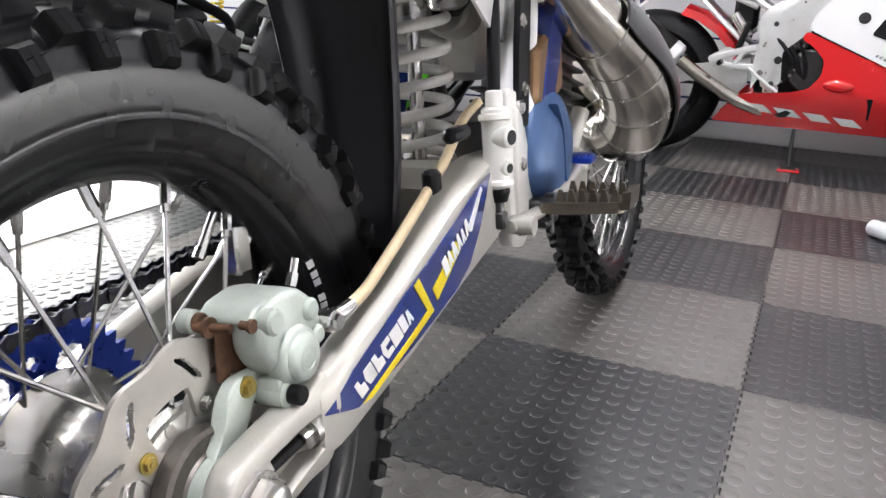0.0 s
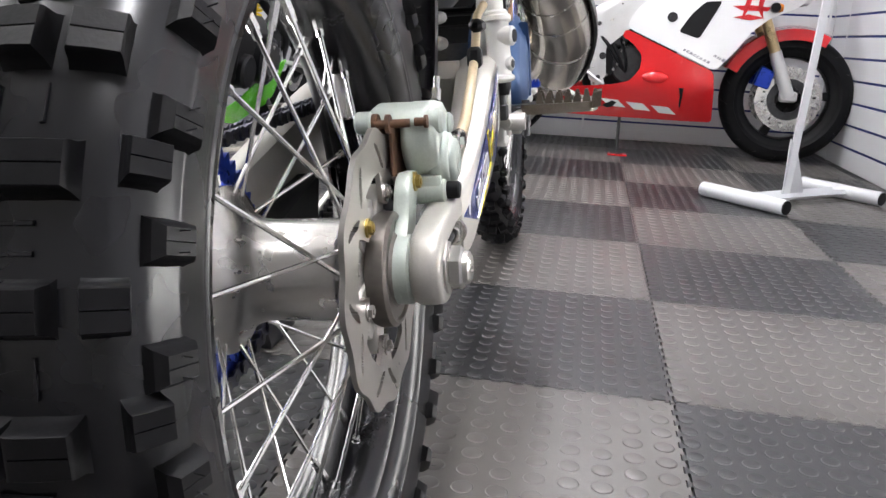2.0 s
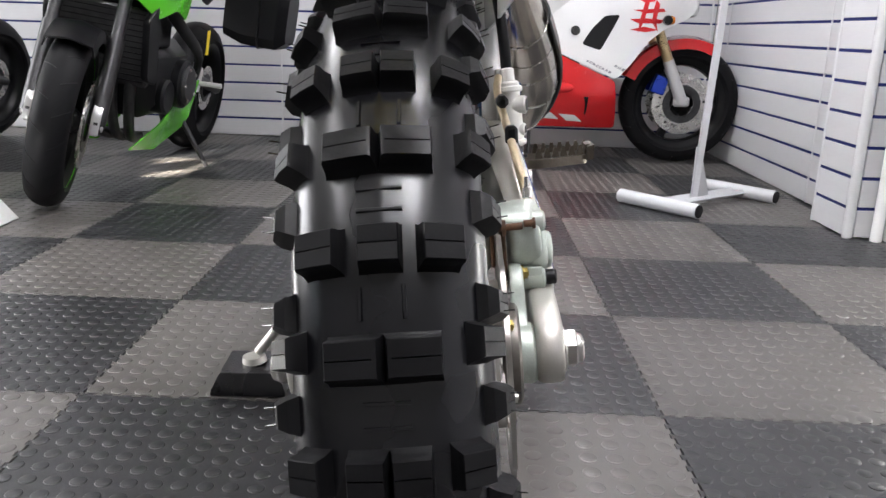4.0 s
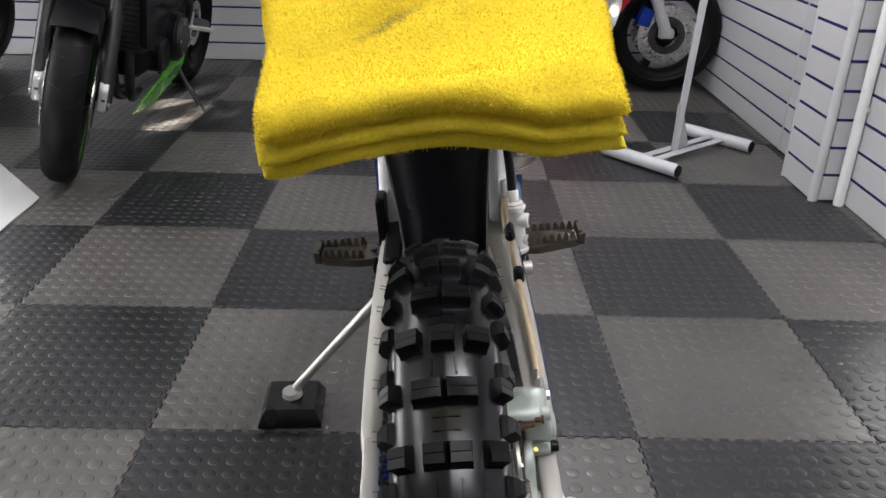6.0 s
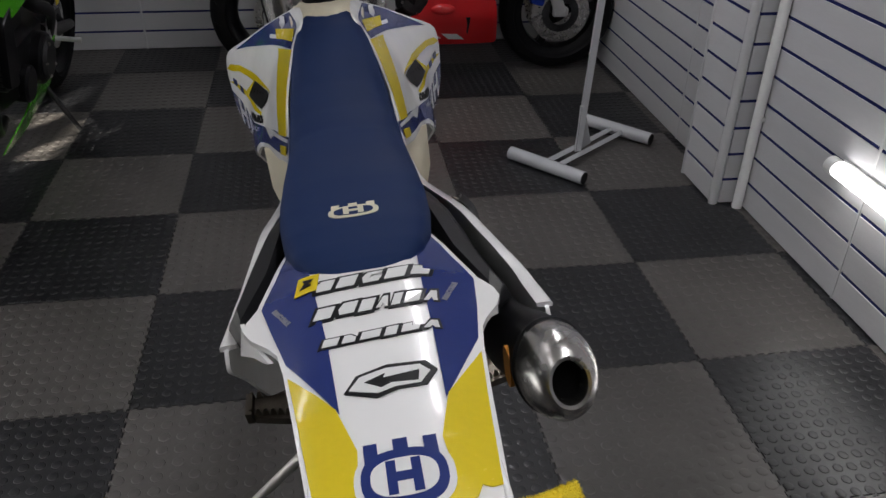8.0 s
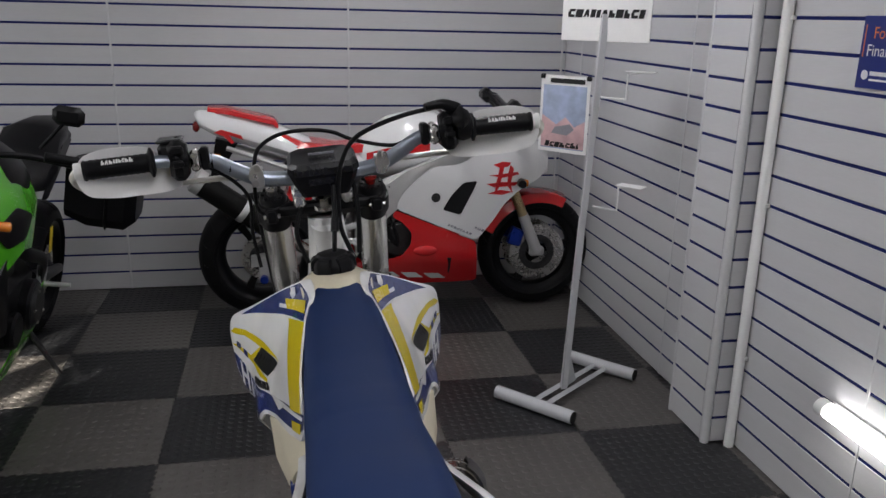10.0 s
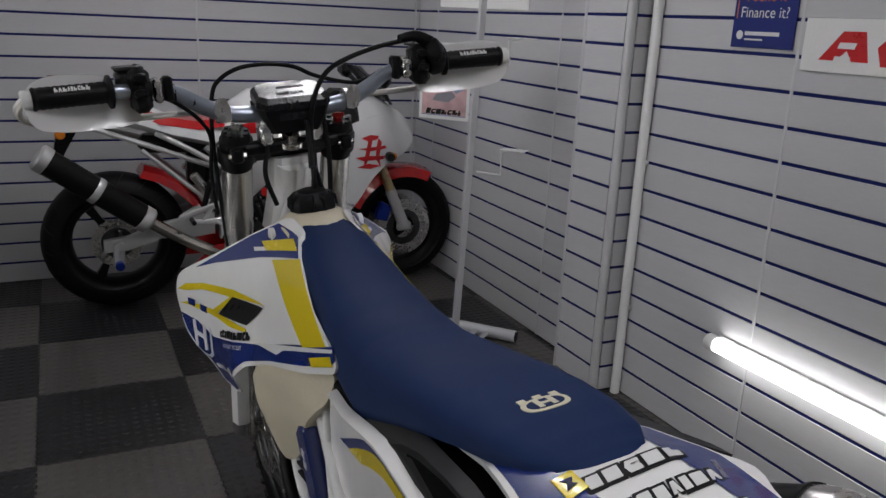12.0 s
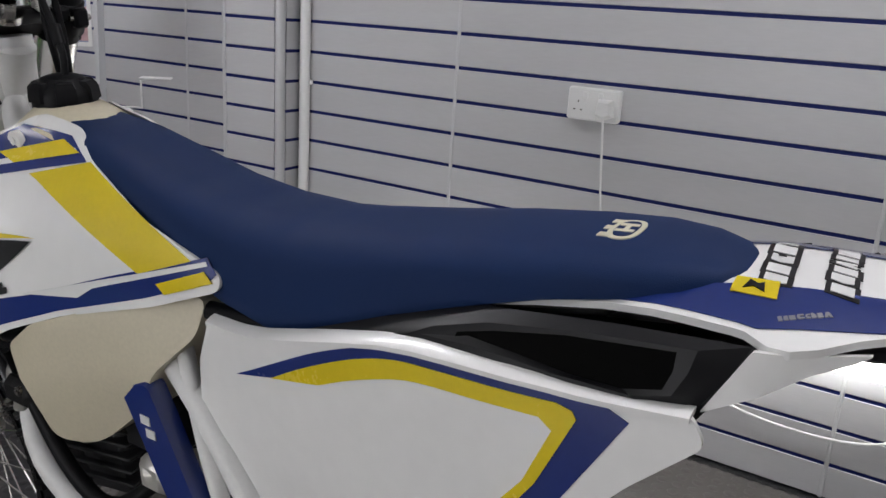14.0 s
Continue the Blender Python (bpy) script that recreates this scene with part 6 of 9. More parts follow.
for k in range(18, 44):
    t = (pp[k + 1] - pp[k - 1]).normalized()
    a = Vector((0.85, 0.5, 0.05))
    a = (a - t * a.dot(t)).normalized()
    b = t.cross(a)
    r = pr[k] + 0.005
    outer = [pp[k] + (r + 0.004) * (math.cos(q) * a + math.sin(q) * b) for q in (0.12 * j - 0.60 for j in range(11))]
    inner = [pp[k] + r * (math.cos(q) * a + math.sin(q) * b) for q in (0.60 - 0.12 * j for j in range(11))]
    guard_rings.append(outer + inner)
part("pipe_guard", loft(guard_rings), M_CARBON, exh, "carbon-fibre pipe guard")
sil_b, sd = Vector((0.1525, -1.045, 0.929)), Vector((0.01, -0.888, 0.459)).normalized()
cans = []
for p, a, b in (((0.126, -0.70, 0.842), 0.020, 0.020), ((0.129, -0.78, 0.840), 0.024, 0.026), ((0.133, -0.86, 0.856), 0.026, 0.033), ((0.140, -0.94, 0.880), 0.029, 0.038), (sil_b - sd * 0.055, 0.032, 0.041), (sil_b - sd * 0.006, 0.0335, 0.0425), (sil_b, 0.032, 0.041)):
    q = Vector(p)
    up = Vector((0, 0.459, 0.888)) if q.y < -0.9 else Vector((0, 0.26, 0.966))
    cans.append([q + Vector((a * math.cos(v), 0, 0)) + up * (b * math.sin(v)) for v in (2 * math.pi * k / 36 for k in range(36))])
sil = part("silencer", loft(cans), M_BLACKP, bike, "black oval silencer with a steel end cap", soft=50)
SDM = Matrix.Translation(sil_b) @ sd.to_track_quat("Z", "Y").to_matrix().to_4x4() @ Matrix.Diagonal((0.75, 0.95, 0.78, 1))
part("end_cap", g_move(lathe([(0.0430, -0.006), (0.0452, 0.0), (0.0452, 0.016), (0.0438, 0.034), (0.0405, 0.052), (0.0350, 0.067), (0.0285, 0.077), (0.0235, 0.080), (0.0200, 0.079), (0.0186, 0.074), (0.0182, 0.030)], 56, "z"), SDM), M_STEEL, sil, "bright steel end cap")
part("cap_ring", g_move(lathe([(0.0445, -0.004), (0.0475, -0.003), (0.0475, 0.003), (0.0445, 0.004)], 48, "z", loop=True), SDM), M_BLACKP, sil, "black cap ring")
# disc in the outlet, painted with the dark of the hole
part("outlet", g_move(lathe([(0.0, 0.054), (0.0184, 0.054), (0.0184, 0.050), (0.0, 0.050)], 32, "z"), SDM), M_HOLLOW, sil, "dark outlet")
part("silencer_badge", prism(round_poly([(-1.030, 0.892), (-1.026, 0.930), (-0.996, 0.926), (-1.000, 0.886)], 0.014), 0.1188, 0.1230, "x"), mat("orange_badge", (0.55, 0.22, 0.01), 0.4), sil)

# side stand
Binv = BIKE.inverted()
foot_w = Vector((-0.213, -0.424, 0.046))
foot = Binv @ foot_w
piv = Vector((-0.118, -0.475, 0.345))
st = part("side_stand", g_join(tube([piv, foot + Vector((0.01, 0, 0.012))], [0.011, 0.009], 16), tube([foot + Vector((0, 0, 0.006)), foot - Vector((0, 0, 0.006))], [0.020, 0.022], 20), box(0.04, 0.05, 0.05, piv, 0.01)), M_ALU, bike, "plated steel side stand")
part("stand_spring", tube([(piv.x - 0.005, piv.y + 0.02 + 0.006 * math.cos(k * 1.2), piv.z + 0.02 + 0.0022 * k + 0.006 * math.sin(k * 1.2)) for k in range(60)], 0.0018, 6), M_DARKMET, st)

# forks and wheel
AX = Vector((0, 0.372, -0.790)).normalized()
FT = Vector((0.0, 0.030, 1.146))
M_FORK = mat("brushed_fork_tube", (0.74, 0.73, 0.71), 0.27, metal=0.9, var=0.03, scale=4, fine=60, bump=0.0, rvar=0.05)
for s in (-1, 1):
    t0 = FT + Vector((s * 0.096, 0, 0))
    fk = part("fork_leg", tube([t0 + AX * 0.060, t0 + AX * 0.50], 0.0285, 32), M_FORK, bike, "brushed silver upper fork tube")
    part("fork_seal", tube([t0 + AX * 0.49, t0 + AX * 0.51, t0 + AX * 0.52], [0.031, 0.031, 0.026], 28), M_BLACKP, fk)
    cp_ = part("fork_cap", tube([t0 - AX * 0.012, t0 - AX * 0.008, t0 + AX * 0.002, t0 + AX * 0.004, t0 + AX * 0.010, t0 + AX * 0.012, t0 + AX * 0.062, t0 + AX * 0.064], [0.022, 0.0255, 0.0265, 0.030, 0.030, 0.0275, 0.0290, 0.0270], 32), M_BLACKP, fk, "black fork cap")
    for k in range(8):
        a = k * math.pi / 4
        q = Vector((0.0185 * math.cos(a), 0.0185 * math.sin(a), -0.0085 * math.sin(a) * -1))
        part("cap_lug", cyl(t0 - AX * 0.006 + q, t0 - AX * 0.0150 + q, 0.0042, 8), M_BLACKP, cp_)
    part("adjuster", g_join(tube([t0 - AX * 0.010, t0 - AX * 0.020], [0.010, 0.008], 6), box(0.022, 0.007, 0.007, t0 - AX * 0.023, 0.001)), M_STEEL if s < 0 else M_GREENLENS, fk)
    part("fork_lower", g_join(tube([t0 + AX * 0.51, t0 + AX * 0.80], 0.0235, 24), tube([t0 + AX * 0.79, t0 + AX * 0.87], [0.026, 0.030], 20), box(0.03, 0.06, 0.08, (s * 0.085, FA[1], FA[2] + 0.01), 0.012)), M_CHROME, fk)
    gpath = [t0 + AX * v + Vector((s * 0.006, -0.034, 0)) for v in (0.56, 0.64, 0.74, 0.83)]
    part("fork_guard", loft([[p + Vector((s * x, y, 0)) for x, y in ((-0.012, 0.010), (-0.010, -0.002), (0.0, -0.006), (0.018, -0.002), (0.026, 0.026), (0.023, 0.026), (0.016, 0.002), (0.0, -0.002), (-0.008, 0.001), (-0.010, 0.011))] for p in gpath]), M_WPLAST, fk, "white fork guard")
    for v, w in ((0.018, 0.030), (0.285, 0.036)):
        cl = part("clamp", g_join(tube([t0 + AX * v, t0 + AX * (v + w)], 0.0345, 28), box(0.022, 0.020, w * 0.9, t0 + AX * (v + w / 2) + Vector((s * 0.006, -0.036, 0)), 0.004)), M_BLACKP, fk)
        part("clamp_bolt", cyl(t0 + AX * (v + w / 2) + Vector((s * 0.022, -0.038, 0)), t0 + AX * (v + w / 2) + Vector((-s * 0.010, -0.038, 0)), 0.0042, 8), M_STEEL, cl)
for v, d_ in ((0.034, 0.070), (0.303, 0.085)):
    part("triple_clamp", box(0.19, d_, 0.026, FT + AX * v + Vector((0, -0.008, 0)), 0.010, Matrix.Rotation(radians(-25), 4, "X")), M_BLACKP, bike, "black machined triple clamp")
sn = FT + Vector((0, -0.020, 0))
part("stem_nut", g_join(tube([sn + AX * 0.020, sn - AX * 0.002], 0.0165, 6), tube([sn + AX * 0.024, sn + AX * 0.014], 0.024, 28)), M_STEEL, bike)
part("steering_head", loft([[(sx * w, y + sy * l, z) for sx, sy in ((-1, -0.6), (-0.7, -1), (0.7, -1), (1, -0.6), (1, 0.8), (-1, 0.8))] for z, y, w, l in ((1.100, 0.034, 0.034, 0.030), (1.075, 0.040, 0.036, 0.034), (1.02, 0.055, 0.040, 0.040), (0.95, 0.080, 0.050, 0.05))]), M_WHITE, bike, "white steering head of the frame", soft=30)
fwp = part("front_wheel", lathe([(0.262, -0.020), (0.272, -0.027), (0.278, -0.029), (0.270, -0.022), (0.266, 0), (0.270, 0.022), (0.278, 0.029), (0.272, 0.027), (0.262, 0.020), (0.2555, 0.008), (0.2555, -0.008)], 96, "x", loop=True), M_RIM, bike, "black front rim with bright spokes", m=Matrix.Translation(FA))
knobby_part(fwp, "knobbly black front tyre", 0.349, 0.045, 40, 0.272, 0.048)
part("hub", lathe([(0.01, -0.06), (0.035, -0.055), (0.040, -0.046), (0.024, -0.03), (0.022, 0.03), (0.040, 0.040), (0.042, 0.050), (0.01, 0.06)], 48, "x"), M_STEEL, fwp)
spokes_of(fwp, 36, 0.036, 0.040, 0.254)
part("brake_disc", polar_plate(wave(0.095, 8, 0.006), wave(0.129, 8, 0.003), -0.062, -0.0585, front_slots, 192, 8), M_STEEL, fwp, soft=25, fix=False)
part("front_axle", cyl((-0.11, FA[1], FA[2]), (0.11, FA[1], FA[2]), 0.011, 16), M_STEEL, bike)

# handlebar
BAR = [(-0.416, -0.048, 1.253), (-0.30, -0.030, 1.252), (-0.205, -0.004, 1.242), (-0.158, 0.007, 1.215), (-0.118, 0.013, 1.194), (-0.07, 0.016, 1.186), (0, 0.016, 1.185), (0.07, 0.016, 1.186), (0.118, 0.013, 1.194), (0.158, 0.007, 1.215), (0.205, -0.004, 1.242), (0.30, -0.030, 1.252), (0.416, -0.048, 1.253)]
M_BAR = mat("blue_grey_anodised_bar", (0.34, 0.38, 0.44), 0.3, metal=0.8, var=0.1, scale=12)
bars = part("handlebar", tube(BAR, [0.011, 0.0115, 0.0125, 0.0142, 0.0148, 0.0148, 0.0148, 0.0148, 0.0148, 0.0142, 0.0125, 0.0115, 0.011], 20, 6), M_BAR, bike, "blue-grey tapered handlebar")
for s in (-1, 1):
    a, b = Vector((s * 0.298, -0.030, 1.252)), Vector((s * 0.406, -0.0465, 1.253))
    d = (b - a).normalized()
    gr = part("grip", tube([a - d * 0.008, a - d * 0.004, a, a + d * 0.004] + [a + d * (0.008 + 0.0053 * k) for k in range(19)] + [b - d * 0.004, b, b + d * 0.004], [0.016, 0.027, 0.027, 0.0175] + [0.0168 + 0.0010 * (k % 2) for k in range(19)] + [0.0168, 0.019, 0.017], 20), M_BLACKP, bars, "black rubber grip")
    up = Vector((0, -0.75, 0.66))
    up = (up - d * up.dot(d)).normalized()
    cc = (a + b) / 2 + up * 0.0172
    mm = Matrix((d * s, up.cross(d * s), up)).transposed().to_4x4()
    parts("word_mark", tup(*[g_move(prism(q, -0.001, 0.0012, "z"), Matrix.Translation(cc) @ mm) for q in slanted(9, 0.052, 0.0085, 0.15, 0.1, 12)]), M_WHTDEC, gr)
    # guard
    plate = round_poly([(0.268, 1.236), (0.300, 1.278), (0.375, 1.286), (0.412, 1.278), (0.424, 1.242), (0.412, 1.206), (0.36, 1.194), (0.28, 1.192), (0.252, 1.198), (0.252, 1.210), (0.262, 1.216)], 0.018)
    plate = [(s * x, z) for x, z in plate]
    gy = lambda x, z: 0.028 - 0.55 * max(0, abs(x) - 0.34) ** 1.2 - 0.5 * max(0, 1.21 - z) - 0.18 * max(0, abs(x) - 0.12)
    hg = part("hand_guard", skin(plate, gy, 0.02, 0.004, 0, "y"), M_WPLAST, bike, "white wrap-around hand guard", soft=50)
    part("guard_bar", tube([(s * 0.420, -0.049, 1.253), (s * 0.432, -0.036, 1.236), (s * 0.418, -0.015, 1.215), (s * 0.35, 0.005, 1.203), (s * 0.24, 0.02, 1.20), (s * 0.135, 0.028, 1.198)], 0.0075, 12, 5, flat=0.7), M_ALU, hg)
    part("bar_end", cyl((s * 0.408, -0.0468, 1.253), (s * 0.424, -0.0490, 1.253), 0.0150, 18, 0.002), M_WHITE, hg)
    for gx, gyy, gz in ((0.395, -0.020, 1.210), (0.33, -0.004, 1.203), (0.28, 0.004, 1.202)):
        part("guard_bolt", bolt((s * gx, gyy, gz), (0, -1, 0.3), 0.0048), M_STEEL, hg)
    # controls
    ct = part("control_perch", g_join(cyl((s * 0.235, -0.018, 1.250), (s * 0.262, -0.027, 1.252), 0.019, 18, 0.003), box(0.034, 0.042, 0.074, (s * 0.250, -0.020, 1.250), 0.010), box(0.026, 0.012, 0.016, (s * 0.250, -0.044, 1.270), 0.004), box(0.022, 0.012, 0.014, (s * 0.250, -0.044, 1.245), 0.004), box(0.016, 0.028, 0.042, (s * 0.205, -0.012, 1.247), 0.004)), M_BLACKP, bars, "black lever perch and switch")
    part("lever", tube([(s * 0.245, 0.02, 1.245), (s * 0.29, 0.012, 1.235), (s * 0.36, -0.010, 1.228), (s * 0.42, -0.035, 1.225)], [0.008, 0.007, 0.006, 0.0065], 10, 5, flat=0.6), M_ALU, ct)
    part("reservoir", g_join(box(0.045, 0.05, 0.030, (s * 0.262, -0.002, 1.268), 0.008), box(0.046, 0.052, 0.006, (s * 0.262, -0.002, 1.285), 0.002), bolt((s * 0.25, -0.002, 1.288), (0, 0, 1), 0.003, 0.002)), M_DARKMET, ct)
    cb = part("clamp_band", box(0.016, 0.040, 0.040, (s * 0.222, -0.012, 1.246), 0.005), M_CHROME, ct, "bright lever clamp")
    part("clamp_bolt", bolt((s * 0.222, -0.034, 1.256), (0, -1, 0.2), 0.004, 0.004), M_STEEL, cb)
    part("clamp_bolt", bolt((s * 0.222, -0.034, 1.236), (0, -1, 0.0), 0.004, 0.004), M_STEEL, cb)
    bmnt = part("bar_mount", g_join(box(0.024, 0.040, 0.046, (s * 0.047, 0.012, 1.152), 0.006), box(0.024, 0.036, 0.018, (s * 0.047, 0.016, 1.203), 0.007)), M_FORK, bike, "machined bar clamp")
    part("clamp_bolt", bolt((s * 0.047, -0.004, 1.211), (0, -0.3, 1), 0.0045, 0.003), M_STEEL, bmnt)
    gc = part("guard_clamp", prism(round_poly([(s * 0.106, 1.180), (s * 0.120, 1.177), (s * 0.134, 1.196), (s * 0.130, 1.219), (s * 0.114, 1.224), (s * 0.105, 1.206)], 0.004), -0.009, -0.003, "y", 0.001), M_FORK, hg, "machined silver clamp plate")
    for cx, cz in ((0.116, 1.215), (0.122, 1.187)):
        part("clamp_bolt", bolt((s * cx, -0.009, cz), (0, -1, 0.1), 0.0042, 0.003), M_STEEL, gc)
    part("clamp_ring", lathe([(0.0150, -0.012), (0.0195, -0.011), (0.0195, 0.011), (0.0150, 0.012)], 24, "x", (s * 0.118, 0.013, 1.196), loop=True), M_FORK, gc)
# throttle housing with rubber boot
part("throttle_housing", g_join(lathe([(0.012, 0), (0.026, 0.002), (0.030, 0.012), (0.028, 0.026), (0.018, 0.032)], 24, "x", (0.262, -0.030, 1.258)), box(0.034, 0.055, 0.05, (0.272, -0.040, 1.272), 0.016), tube([(0.268, -0.03, 1.288), (0.24, -0.035, 1.302), (0.205, -0.04, 1.300)], [0.014, 0.010, 0.007], 12, 4)), M_BLACKP, bars, "black throttle housing with rubber boot")
pad = part("bar_pad", loft([[(0.006 + sx * w, 0.012 + y * d_ + o, z) for sx, y in ((-0.86, -1), (0.86, -1), (1, -0.6), (1, 0.7), (0.8, 1), (-0.8, 1), (-1, 0.7), (-1, -0.6))] for z, w, d_, o in ((1.150, 0.044, 0.022, -0.006), (1.176, 0.058, 0.030, -0.004), (1.196, 0.066, 0.036, 0.0), (1.206, 0.067, 0.038, 0.002))]), M_BLACKP, bike, "black digital dash between the bar clamps", soft=28)
part("dash_face", loft([[(0.006 + sx * w, 0.014 + y * d_, z + 0.10 * y * d_ * 3) for sx, y in ((-0.80, -1), (0.80, -1), (1, -0.6), (0.96, 0.7), (0.7, 1), (-0.7, 1), (-0.96, 0.7), (-1, -0.6))] for z, w, d_ in ((1.204, 0.068, 0.040), (1.216, 0.067, 0.040), (1.224, 0.060, 0.034))]), M_GLOSSB, pad, "glossy dash top", soft=28)
part("dash_screen", box(0.062, 0.002, 0.026, (0.006, -0.022, 1.186), 0.001), M_GLOSSB, pad)
parts("word_mark", tup(*[g_move(prism(q, 1.2265, 1.2300, "z"), Matrix.Translation((0.006, 0.008, 0))) for q in slanted(9, 0.050, 0.007, 0.15, 0.1, 13)]), M_GREYDEC, pad)
for nm, pts, r in (("throttle_cable", [(0.245, -0.03, 1.298), (0.176, -0.03, 1.290), (0.115, -0.03, 1.275), (0.070, -0.03, 1.255), (0.045, -0.03, 1.223), (0.030, -0.03, 1.177), (0.024, -0.035, 1.121), (0.026, -0.040, 1.08), (0.045, -0.02, 1.02)], 0.0046),
                   ("brake_line", [(0.20, 0.04, 1.240), (0.154, 0.07, 1.217), (0.077, 0.07, 1.236), (0.034, 0.07, 1.257), (-0.016, 0.07, 1.266), (-0.067, 0.07, 1.263), (-0.104, 0.07, 1.246), (-0.121, 0.07, 1.220), (-0.130, 0.07, 1.15), (-0.128, 0.09, 1.05), (-0.12, 0.13, 0.90)], 0.0040),
                   ("clutch_line", [(-0.21, -0.002, 1.232), (-0.165, 0.012, 1.195), (-0.14, 0.03, 1.150), (-0.145, 0.05, 1.08), (-0.14, 0.07, 1.0)], 0.0036),
                   ("wiring", [(0.06, 0.0, 1.17), (0.062, -0.01, 1.10), (0.055, -0.02, 1.03)], 0.0050),
                   ("wiring", [(-0.045, 0.0, 1.13), (-0.060, -0.012, 1.08), (-0.045, -0.01, 1.02)], 0.0045)):
    part(nm, tube(pts, r, 10, 7), M_BLACKP, bike)
for bx_ in (-0.195, -0.165):
    part("cable_tie", lathe([(0.0125, -0.003), (0.0145, -0.002), (0.0145, 0.002), (0.0125, 0.003)], 20, "x", (bx_, 0.0 if bx_ < -0.18 else 0.006, 1.238 if bx_ < -0.18 else 1.220), loop=True), M_BLACKP, bars)

# wooden block under the stand
sb = thing("stand_block", "worn black rubber pad under the side stand", "pad", m=pose(-0.213, -0.424, 0.0026, 0, 0, 3))
part("pad", loft([[(sx * w, sy * l, z) for sx, sy in ((-1, -1), (1, -1), (1, 1), (-1, 1))] for z, w, l in ((0.0, 0.064, 0.064), (0.008, 0.064, 0.064), (0.034, 0.052, 0.052), (0.037, 0.050, 0.050))]), M_RUBBER, sb, soft=25)

# towel over the tail
TWM = BIKE @ Matrix.Translation((0.012, -1.300, 0.953)) @ Matrix.Rotation(radians(4.5), 4, "Z") @ Matrix.Rotation(radians(30), 4, "X")
towel = thing("towel", "folded bright yellow microfibre cloth lying over the tail", "towel", m=TWM)


CORNERS = [Vector((-0.104, -0.071)), Vector((0.114, -0.082)), Vector((0.119, 0.077)), Vector((-0.101, 0.071))]


def cloth_at(u, v):
    """A place on the folded cloth's outline, u and v from -1 to 1, with slightly wavy edges."""
    a, b = (u + 1) / 2, (v + 1) / 2
    q = CORNERS[0] * (1 - a) * (1 - b) + CORNERS[1] * a * (1 - b) + CORNERS[2] * a * b + CORNERS[3] * (1 - a) * b
    return q.x + 0.003 * math.sin(v * 4 + 1) * abs(u), q.y + 0.004 * math.sin(u * 4.5 + 2) * abs(v)


def drape(x, y):
    """The common sag and creases of all the layers."""
    n = noise.noise(Vector((x * 14 + 2, y * 14, 2))) * 0.009 + noise.noise(Vector((x * 42, y * 42, 5))) * 0.0022
    crease = -0.006 * math.exp(-((y - 0.45 * x - 0.012) / 0.010) ** 2) * math.exp(-((x + 0.02) / 0.045) ** 2)
    dip = -0.010 * math.exp(-((x - 0.012) / 0.04) ** 2 - ((y + 0.030) / 0.03) ** 2)
    roll = 0.006 * math.exp(-((y + 0.058) / 0.014) ** 2)
    return n + crease + dip + roll - 0.9 * x * x


def cloth(t, z0, k, shift):
    """One folded layer with fat rounded rims."""
    nx, ny = 64, 48
    V, F = [], []
    for side in (1, -1):
        for j in range(ny + 1):
            for i in range(nx + 1):
                u, v = math.sin(math.pi / 2 * (i / nx * 2 - 1)), math.sin(math.pi / 2 * (j / ny * 2 - 1))
                e = max(0.0, 1 - abs(u) ** 22) ** 0.5 * max(0.0, 1 - abs(v) ** 22) ** 0.5
                x, y = cloth_at(u * k, v * k)
                V.append((x + shift[0], y + shift[1], z0 + side * t / 2 * e + drape(x, y)))
    n1 = (nx + 1) * (ny + 1)
    for s in (0, 1):
        for j in range(ny):
            for i in range(nx):
                a = s * n1 + j * (nx + 1) + i
                f = (a, a + 1, a + nx + 2, a + nx + 1)
                F.append(f if s == 0 else f[::-1])
    return V, F


def pile(g, count, seed):
    """Short fuzzy loops standing on a cloth's skin."""
    rnd = random.Random(seed)
    faces = [f for f in g[1] if len(f) == 4]
    pts = [Vector(p) for p in g[0]]
    area = []
    for f in faces:
        area.append((pts[f[1]] - pts[f[0]]).cross(pts[f[3]] - pts[f[0]]).length)
    V, F = [], []
    for f in rnd.choices(faces, area, k=count):
        a, b = rnd.random(), rnd.random()
        p = pts[f[0]] * (1 - a) * (1 - b) + pts[f[1]] * a * (1 - b) + pts[f[2]] * a * b + pts[f[3]] * (1 - a) * b
        n = (pts[f[1]] - pts[f[0]]).cross(pts[f[3]] - pts[f[0]])
        if n.length < 1e-12:
            continue
        n.normalize()
        d = (n + Vector((rnd.gauss(0, 0.55), rnd.gauss(0, 0.55), rnd.gauss(0, 0.55)))).normalized()
        w = d.cross(Vector((rnd.gauss(0, 1), rnd.gauss(0, 1), rnd.gauss(0, 1)))).normalized() * 0.00020
        h = rnd.uniform(0.0012, 0.0026)
        i = len(V)
        V += [tuple(p - w), tuple(p + w), tuple(p + d * h + w * 0.5), tuple(p + d * h - w * 0.5)]
        F.append((i, i + 1, i + 2, i + 3))
    return V, F


for t, z0, k, shift, count in ((0.019, 0.013, 0.985, (0.0, 0.001), 60000), (0.013, -0.001, 0.998, (-0.002, -0.002), 9000), (0.012, -0.012, 1.0, (-0.001, -0.003), 9000)):
    layer = cloth(t, z0, k, shift)
    ob = part("folded_layer", layer, M_TOWEL, towel, soft=0)
    ob.data.shade_smooth()
    tagged(part("nap", pile(layer, count, count), M_PILE, ob, soft=0, fix=False), kind="stuff")

